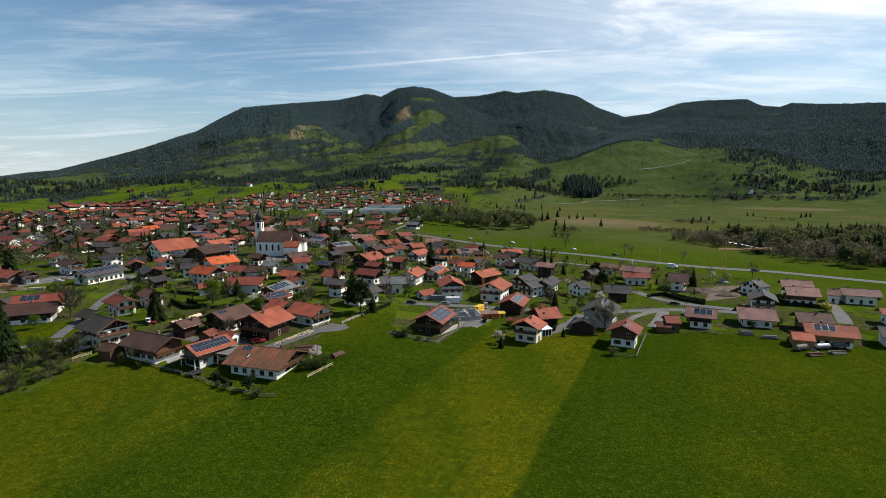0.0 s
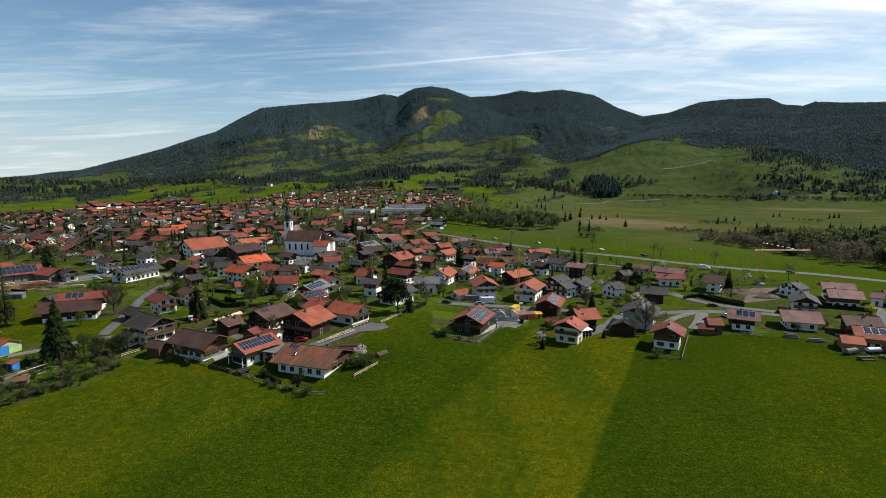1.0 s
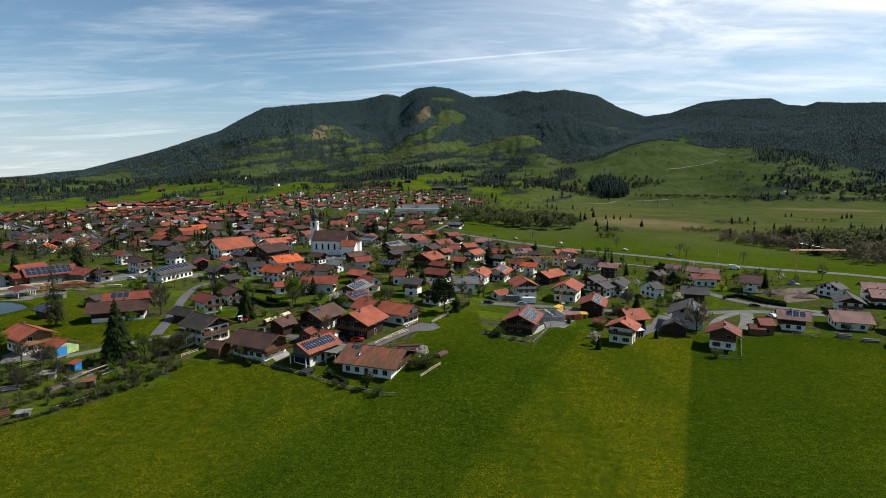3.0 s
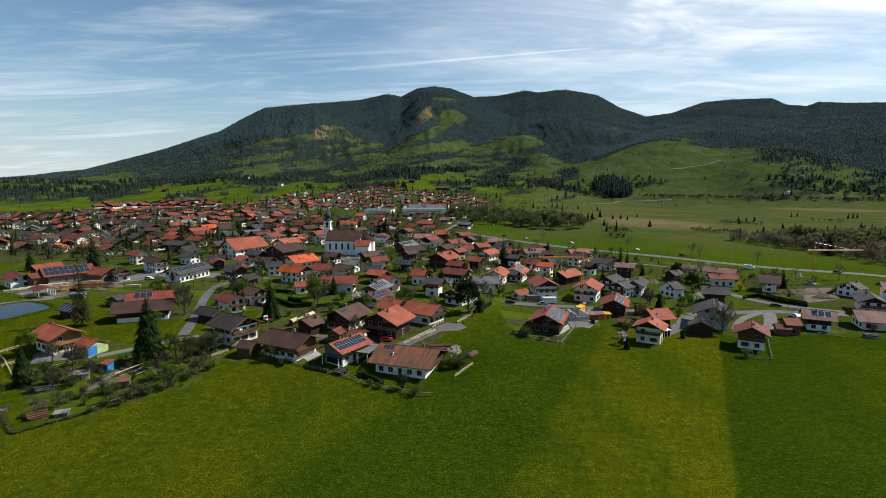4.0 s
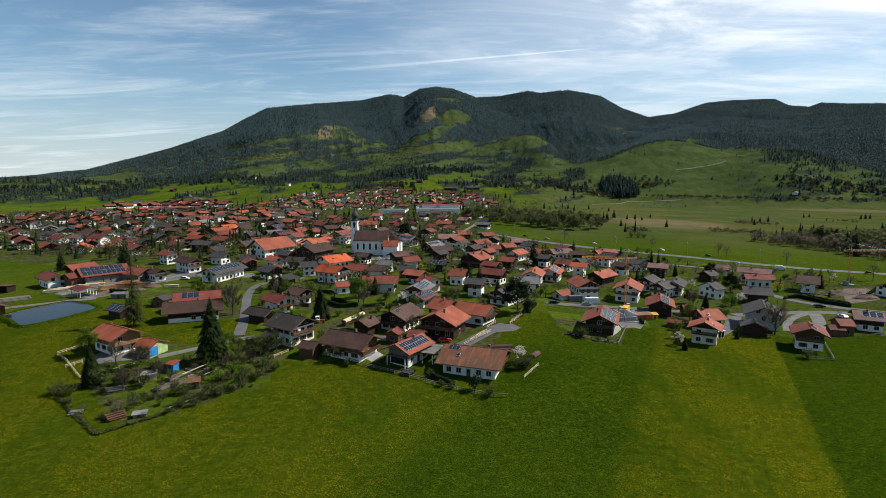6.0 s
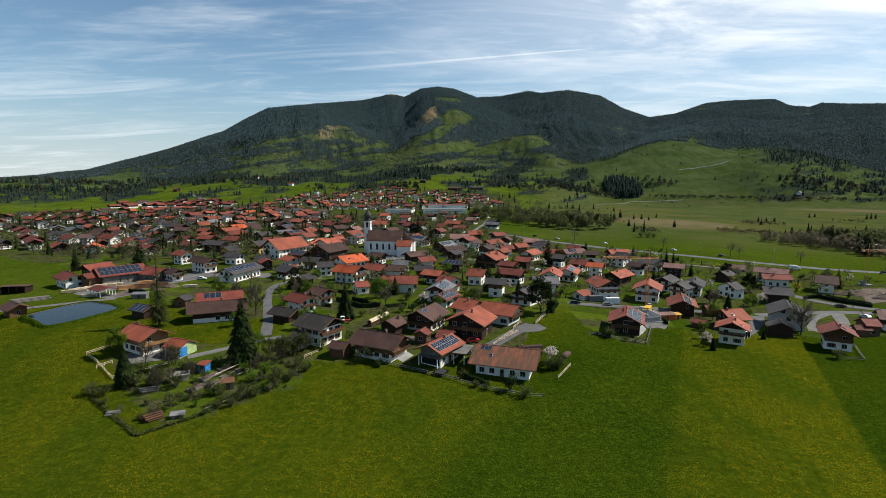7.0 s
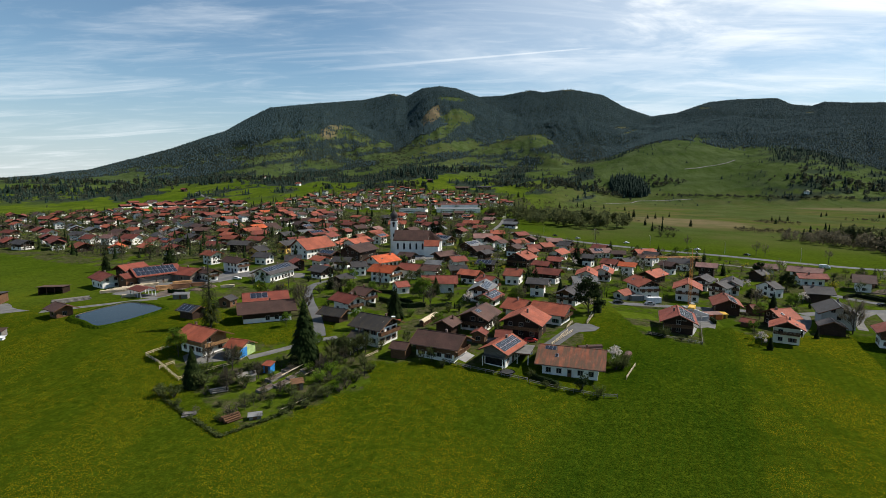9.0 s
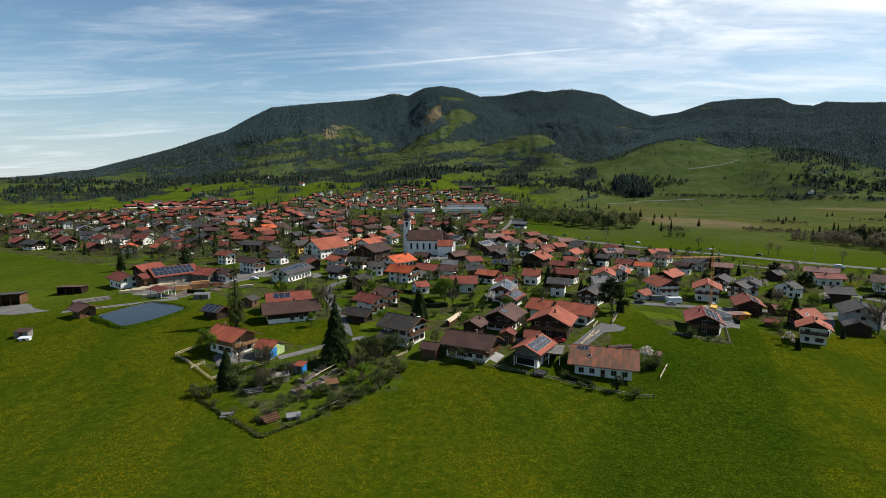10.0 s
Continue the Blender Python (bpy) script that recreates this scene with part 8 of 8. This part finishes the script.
def mesh_from(name, verts, faces, mat_name):
    """A mesh from arrays of corners and of faces that all have the same number of corners."""
    mesh = bpy.data.meshes.new(name)
    count, sides = faces.shape
    mesh.vertices.add(len(verts))
    mesh.vertices.foreach_set("co", verts.astype(np.float32).ravel())
    mesh.loops.add(count * sides)
    mesh.loops.foreach_set("vertex_index", faces.astype(np.int32).ravel())
    mesh.polygons.add(count)
    mesh.polygons.foreach_set("loop_start", np.arange(0, count * sides, sides, dtype=np.int32))
    mesh.update(calc_edges=True)
    mesh.materials.append(M[mat_name])
    return mesh


def wood_stuff(name, spots, mat_name, label, sides=6, tiers=3, category="forest"):
    """Many conifers in one mesh: each a stack of ragged skirts. spots: x, y, z, height, width."""
    s = np.asarray(spots, dtype=float)
    n, r = len(s), np.random.default_rng(len(spots))
    turn, lean = r.random(n) * 6.28, (r.random((n, 2)) - 0.5) * 0.06 * s[:, 3:4]
    verts = np.zeros((n, tiers, sides + 1, 3))
    for k in range(tiers):
        low, high = 0.06 + 0.8 * k / tiers, min(1.0, 0.06 + 0.8 * (k + 1) / tiers + 0.2)
        reach = s[:, 4:5] * (1 - 0.85 * k / tiers) * 0.5 * (0.62 + 0.7 * r.random((n, sides)))
        a = turn[:, None] + 6.283 * np.arange(sides)[None, :] / sides + k * 0.5
        verts[:, k, :sides, 0] = s[:, 0:1] + reach * np.cos(a)
        verts[:, k, :sides, 1] = s[:, 1:2] + reach * np.sin(a)
        verts[:, k, :sides, 2] = s[:, 2:3] + s[:, 3:4] * (low + (r.random((n, sides)) - 0.6) * 0.1)
        verts[:, k, sides, :2] = s[:, :2] + lean * k / tiers
        verts[:, k, sides, 2] = s[:, 2] + s[:, 3] * high
    base = (np.arange(n * tiers) * (sides + 1))[:, None, None]
    ring = np.arange(sides)
    faces = (base + np.stack([ring, (ring + 1) % sides, np.full(sides, sides)], -1)[None]).reshape(-1, 3)
    return tagged(new(name, mesh_from(name, verts.reshape(-1, 3), faces, mat_name)), label, category, kind="stuff")


def leaf_stuff(name, spots, mat_name, label, cards=22, category="wood", size=1.0):
    """Many broadleaf trees or thickets in one mesh: heaps of leaf clumps."""
    s = np.asarray(spots, dtype=float)
    n, r = len(s), np.random.default_rng(len(spots) + 5)
    lobes = r.normal(0, 0.2, (n, 4, 3))[:, np.arange(cards) % 4]
    v = r.normal(0, 1, (n, cards, 3))
    v *= r.random((n, cards, 1)) ** 0.4 / np.linalg.norm(v, axis=2, keepdims=True)
    h, w = s[:, None, 3:4], s[:, None, 4:5]
    c = s[:, None, :3] + np.concatenate([(v[..., :2] * 0.36 + lobes[..., :2]) * w, h * (0.55 + 0.36 * v[..., 2:] + 0.15 * lobes[..., 2:])], 2)
    d1, d2 = r.normal(0, 1, (n, cards, 3)), r.normal(0, 1, (n, cards, 3))
    d1 *= 0.15 * size * h / np.linalg.norm(d1, axis=2, keepdims=True)
    d2 *= 0.11 * size * h / np.linalg.norm(d2, axis=2, keepdims=True)
    verts = np.stack([c - d1, c - d2 * 0.8, c + d1 * 0.9, c + d2], 2).reshape(-1, 3)
    return tagged(new(name, mesh_from(name, verts, np.arange(n * cards * 4).reshape(-1, 4), mat_name)), label, category, kind="stuff")


def plant_slopes():
    """Trees on the foothills and the mountain, by the ground's own woodland."""
    r = np.random.default_rng(44)
    n = 350000
    b, d = r.uniform(-45, 43, n), 950 + 3400 * r.random(n) ** 0.62
    z, w, lone = (on_grid(k, b, d) for k in ("z", "wood", "lone"))
    keep = r.random(n) < w * 0.98 * np.where(d < 1900, 0.45, 1.0) + lone * 0.4
    b, d, z, w = b[keep], d[keep], z[keep], w[keep]
    rise = (z - EYE) / d
    x, y = MID[0] + d * np.sin(np.radians(b)), MID[1] + d * np.cos(np.radians(b))

    def ease(v):
        v = np.clip(v, 0, 1)
        return v * v * (3 - 2 * v)

    share = np.where(b < 14, 0.6 * ease((0.095 - rise) / 0.05), 0.22 * ease((0.09 - rise) / 0.04)) + np.where(w < 0.4, 0.4, 0.0) + 0.04
    leafy = r.random(len(b)) < share
    near = d < 1900
    h = np.where(near, r.uniform(6, 14, len(b)), r.uniform(5, 9.5, len(b))) * np.where(w < 0.5, np.where(near, 0.75, 1.35), 1.0)
    con = np.stack([x, y, z - 0.5, h, h * r.uniform(0.42, 0.62, len(b))], 1)
    lea = np.stack([x, y, z - 0.5, h * 0.75, h * r.uniform(0.6, 0.9, len(b))], 1)
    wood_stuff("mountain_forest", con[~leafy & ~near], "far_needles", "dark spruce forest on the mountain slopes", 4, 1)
    wood_stuff("foothill_conifers", con[~leafy & near], "grove_needles", "dark spruces among the foothill meadows", 6, 3)
    leaf_stuff("slope_broadleaf", lea[leafy & ~near], "far_leaf", "grey-green broadleaf woodland on the slopes", 3, size=1.9)
    leaf_stuff("foothill_trees", lea[leafy & near], "far_leaf", "broadleaf trees just coming into leaf on the foothills", 16)


# distance haze put into the mountain trees' colour: lighter and bluer than near needles
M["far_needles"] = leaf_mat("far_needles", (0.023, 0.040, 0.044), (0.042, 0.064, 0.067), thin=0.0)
M["grove_needles"] = leaf_mat("grove_needles", (0.010, 0.021, 0.016), (0.030, 0.048, 0.034), thin=0.0)
M["far_leaf"] = leaf_mat("far_leaf", (0.045, 0.052, 0.034), (0.085, 0.09, 0.055))
plant_slopes()


def site(b, rise):
    """The place on the slope that is seen at this bearing and rise from mid-path."""
    d = 350.0
    while d < 4300:
        x, y = polar(b, d)
        if (land(x, y) - EYE) / d > rise:
            return (x, y)
        d *= 1.006
    return polar(b, d)


def far_farms():
    """Single farms and tracks on the foothills."""
    spots = ((-21.2, 0.0, "white_plaster", "red_tile", 15), (-13.0, -0.034, "cream_plaster", "bright_tile", 14), (-14.2, -0.046, "dark_wood", "slate", 12), (-1.2, -0.020, "dark_wood", "brown_tile", 30), (1.2, -0.019, "dark_wood", "slate", 32),
             (31.5, -0.023, "white_plaster", "grey_sheet", 13), (-28.6, -0.021, "dark_wood", "red_tile", 14), (-4.5, -0.006, "dark_wood", "brown_tile", 16), (-18.0, -0.012, "white_plaster", "red_tile", 13))
    for b, rise, wall, roof, length in spots:
        x, y = site(b, rise)
        house(round(x, 1), round(y, 1), 8.0 + b, length, 12, 7.5, roof, wall, near=0, chimneys=0, name="farmhouse", group="foothill farms")
    ribbon("road", [site(b, rise) for b, rise in ((-27.6, -0.022), (-27.2, -0.028), (-26.2, -0.034), (-24.4, -0.043), (-23.1, -0.056))], 5.0, 0.3, "gravel", "pale country road climbing out of the village")
    ribbon("path", [site(b, rise) for b, rise in ((21.5, 0.016), (23.5, 0.022), (25.1, 0.026), (25.9, 0.032))], 3.5, 0.3, "gravel", "pale farm track over the grassy hill")
    ribbon("path", [site(b, rise) for b, rise in ((13.5, -0.044), (17.0, -0.038), (22.0, -0.034))], 4.0, 0.3, "gravel", "pale farm track along the valley edge")


def foothill_clumps():
    """Groves and tree rows between the foothill meadows."""
    r = random.Random(77)
    con, lea = [], []
    for b, rise, n, sb, share in ((-7.2, 0.007, 60, 0.7, 0.95), (-5.4, 0.014, 45, 0.9, 0.8), (-2.7, 0.016, 40, 1.0, 0.7), (-0.4, 0.016, 40, 1.0, 0.6), (1.8, 0.018, 34, 0.9, 0.5), (-4.2, 0.0, 16, 0.4, 0.9), (5.3, 0.0, 26, 0.4, 0.9),
                                  (9.0, -0.009, 36, 0.9, 0.25), (12.2, -0.019, 34, 0.7, 0.5), (10.4, -0.013, 40, 1.0, 0.2), (7.2, -0.016, 36, 1.2, 0.2), (14.1, -0.024, 40, 1.0, 0.15), (-14.8, -0.017, 14, 0.8, 0.4), (-19.3, -0.004, 40, 1.4, 0.4),
                                  (-31.4, -0.014, 44, 1.8, 0.5), (-33.6, -0.022, 36, 1.6, 0.5), (-38.0, -0.02, 60, 2.2, 0.5), (-10.2, -0.017, 10, 0.6, 0.4), (-6.6, -0.014, 24, 1.0, 0.3), (3.5, -0.012, 30, 1.2, 0.3), (-25.0, -0.006, 40, 1.6, 0.4),
                                  (-21.5, -0.001, 20, 0.5, 0.4), (-36.0, -0.008, 70, 2.6, 0.5), (-29.0, -0.004, 60, 2.4, 0.45), (16.8, -0.012, 30, 1.0, 0.1), (19.5, -0.006, 30, 1.2, 0.1), (33.5, -0.012, 60, 2.2, 0.4), (36.5, -0.016, 70, 2.0, 0.4)):
        cx, cy = site(b, rise)
        d0 = math.hypot(cx - MID[0], cy - MID[1])
        for _ in range(n):
            x, y = polar(b + r.gauss(0, sb), d0 + r.gauss(0, 22))
            h = r.uniform(10, 21)
            (con if r.random() < share else lea).append((x, y, land(x, y) - 0.4, h if r.random() < share else h * 0.7, h * r.uniform(0.38, 0.7)))
    for k in range(170):
        x, y = site(19 + 20 * k / 170, -0.030)
        lea.append((x + r.gauss(0, 6), y + r.gauss(0, 6), land(x, y) - 0.3, r.uniform(3, 9), r.uniform(4, 8)))
    wood_stuff("foothill_groves", con, "grove_needles", "dark spruce groves between foothill meadows", 7, 4, "wood")
    leaf_stuff("meadow_hedges", lea, "far_leaf", "budding tree rows between foothill meadows", 40)


def groves():
    """Woods on the valley floor: a round dark plantation, the moor's thickets, a belt by the road."""
    r = random.Random(9)
    spots = []
    for _ in range(420):
        a, q = r.uniform(0, 6.283), r.random() ** 0.5
        x, y = GROVE_X + 46 * q * math.cos(a), GROVE_Y + 70 * q * math.sin(a)
        spots.append((x, y, land(x, y) - 0.3, r.uniform(20, 30) * (1.15 - 0.35 * q), r.uniform(6, 8.5)))
    wood_stuff("plantation", spots, "grove_needles", "round dense plantation of dark spruces below the hill", 7, 4, "wood")
    con, lea, scrub, green = [], [], [], []
    for _ in range(2600):
        x, y = r.uniform(195, 420), r.uniform(325, 500)
        if not inside(x, y, BELT):
            continue
        k = noise.noise(Vector((x * 0.02, y * 0.02, 8)))
        z = land(x, y)
        if r.random() < 0.20 * smooth((x - 275) / 50) + 0.15 * k:
            con.append((x, y, z - 0.3, r.uniform(9, 19), r.uniform(5, 7.5)))
        elif k > -0.12 and x > 258:
            green.append((x, y, z - 0.3, r.uniform(10, 17), r.uniform(7, 10)))
        elif r.random() < 0.2 + 0.5 * smooth((x - 250) / 40):
            lea.append((x, y, z - 0.3, r.uniform(8, 14), r.uniform(5, 7)))
        else:
            scrub.append((x, y, z - 0.2, r.uniform(2.5, 5), r.uniform(3, 6)))
    for cx, cy in COPSE:
        for _ in range(8):
            x, y = cx + r.gauss(0, 12), cy + r.gauss(0, 16)
            green.append((x, y, land(x, y) - 0.3, r.uniform(11, 19), r.uniform(9, 14)))
    for cb, cd, n, sb, sd in THICKETS:
        for _ in range(n):
            x, y = polar(cb + r.gauss(0, sb), cd + r.gauss(0, sd))
            if r.random() < 0.08:
                con.append((x, y, land(x, y) - 0.3, r.uniform(7, 14), r.uniform(3, 5)))
            else:
                scrub.append((x, y, land(x, y) - 0.2, r.uniform(3, 6), r.uniform(4, 7)))
    wood_stuff("moor_conifers", con, "needles", "dark spruces along the edge of the moor", 8, 7, "wood")
    leaf_stuff("copse_trees", green, "copse_leaf", "olive-green budding trees of copse and moor edge", 170, size=0.62)
    leaf_stuff("moor_trees", lea, "far_twig", "bare grey-brown trees along the edge of the moor", 70, "wood", 0.55)
    leaf_stuff("moor_scrub", scrub, "scrub", "low brown scrub on the moor", 16)


def garden_fuzz(poly, count, seed, lo, hi, name, label):
    """Garden trees and shrubs between far houses, past counting."""
    r = random.Random(seed)
    xs, ys = [p[0] for p in poly], [p[1] for p in poly]
    a, b_, c = [], [], []
    for _ in range(count):
        x, y = r.uniform(min(xs), max(xs)), r.uniform(min(ys), max(ys))
        if not inside(x, y, poly) or not clear_of(x, y, 1.0) or not off_road(x, y, 4):
            continue
        h = r.uniform(lo, hi)
        k = r.random()
        (a if k < 0.5 else b_ if k < 0.88 else c).append((x, y, land(x, y) - 0.3, h, h * r.uniform(0.7, 1.0)))
    leaf_stuff(name, a, "far_twig", label, 40, "trees", 0.6)
    leaf_stuff(name, b_, "copse_leaf", label.replace("leafless", "budding"), 36, "trees", 0.65)
    wood_stuff(name, [(x, y, z, h * 1.5, w * 0.6) for x, y, z, h, w in c], "needles", label.replace("leafless garden trees", "dark garden conifers"), 7, 4, "trees")


M["far_twig"] = leaf_mat("far_twig", (0.085, 0.076, 0.05), (0.16, 0.14, 0.09), thin=0.5)
M["copse_leaf"] = leaf_mat("copse_leaf", (0.085, 0.098, 0.038), (0.17, 0.185, 0.075), thin=0.5)
M["scrub"] = leaf_mat("scrub", (0.045, 0.042, 0.024), (0.09, 0.078, 0.045))
GROVE_X, GROVE_Y = polar(16.3, 1430)
BELT = [(200, 485), (225, 430), (240, 350), (262, 328), (330, 345), (410, 440), (400, 490), (290, 490)]
COPSE = [(-25, 600), (-5, 590), (18, 580), (36, 570), (55, 562), (75, 560), (5, 640), (40, 625), (75, 610)]
THICKETS = [(28.0, 765, 40, 1.0, 9), (26.0, 610, 40, 1.0, 10), (30.5, 600, 50, 1.6, 14), (35.0, 880, 16, 0.5, 6), (33.0, 640, 60, 1.5, 14), (13.0, 660, 25, 1.2, 12), (9.0, 700, 30, 1.2, 12), (17.5, 560, 26, 0.8, 9), (10.0, 900, 60, 2.5, 30), (6.0, 980, 60, 2.5, 25)]
garden_fuzz([(-443, 394), (-327, 352), (-225, 300), (-119, 328), (-50, 455), (-24.9, 636), (-170, 620), (-358, 770), (-598, 690), (-652, 616)], 5200, 51, 3, 9, "village_gardens", "leafless garden trees between the far houses")
garden_fuzz([polar(-24, 740), polar(-24, 900), polar(-16, 1150), polar(-8, 1180), polar(5, 1080), polar(6, 850), polar(-3, 700), polar(-12, 700)], 2200, 52, 4, 10, "outer_gardens", "leafless garden trees at the village's far edge")
garden_fuzz([(-187, 262), (-119, 200), (-60, 185), (-8, 240), (44, 200), (115, 220), (160, 280), (70, 380), (-40, 440), (-100, 330), (-190, 300)], 1700, 53, 1.0, 3.4, "hedge_shrubs", "leafless garden trees and shrubs round the houses")
groves()
far_farms()
foothill_clumps()
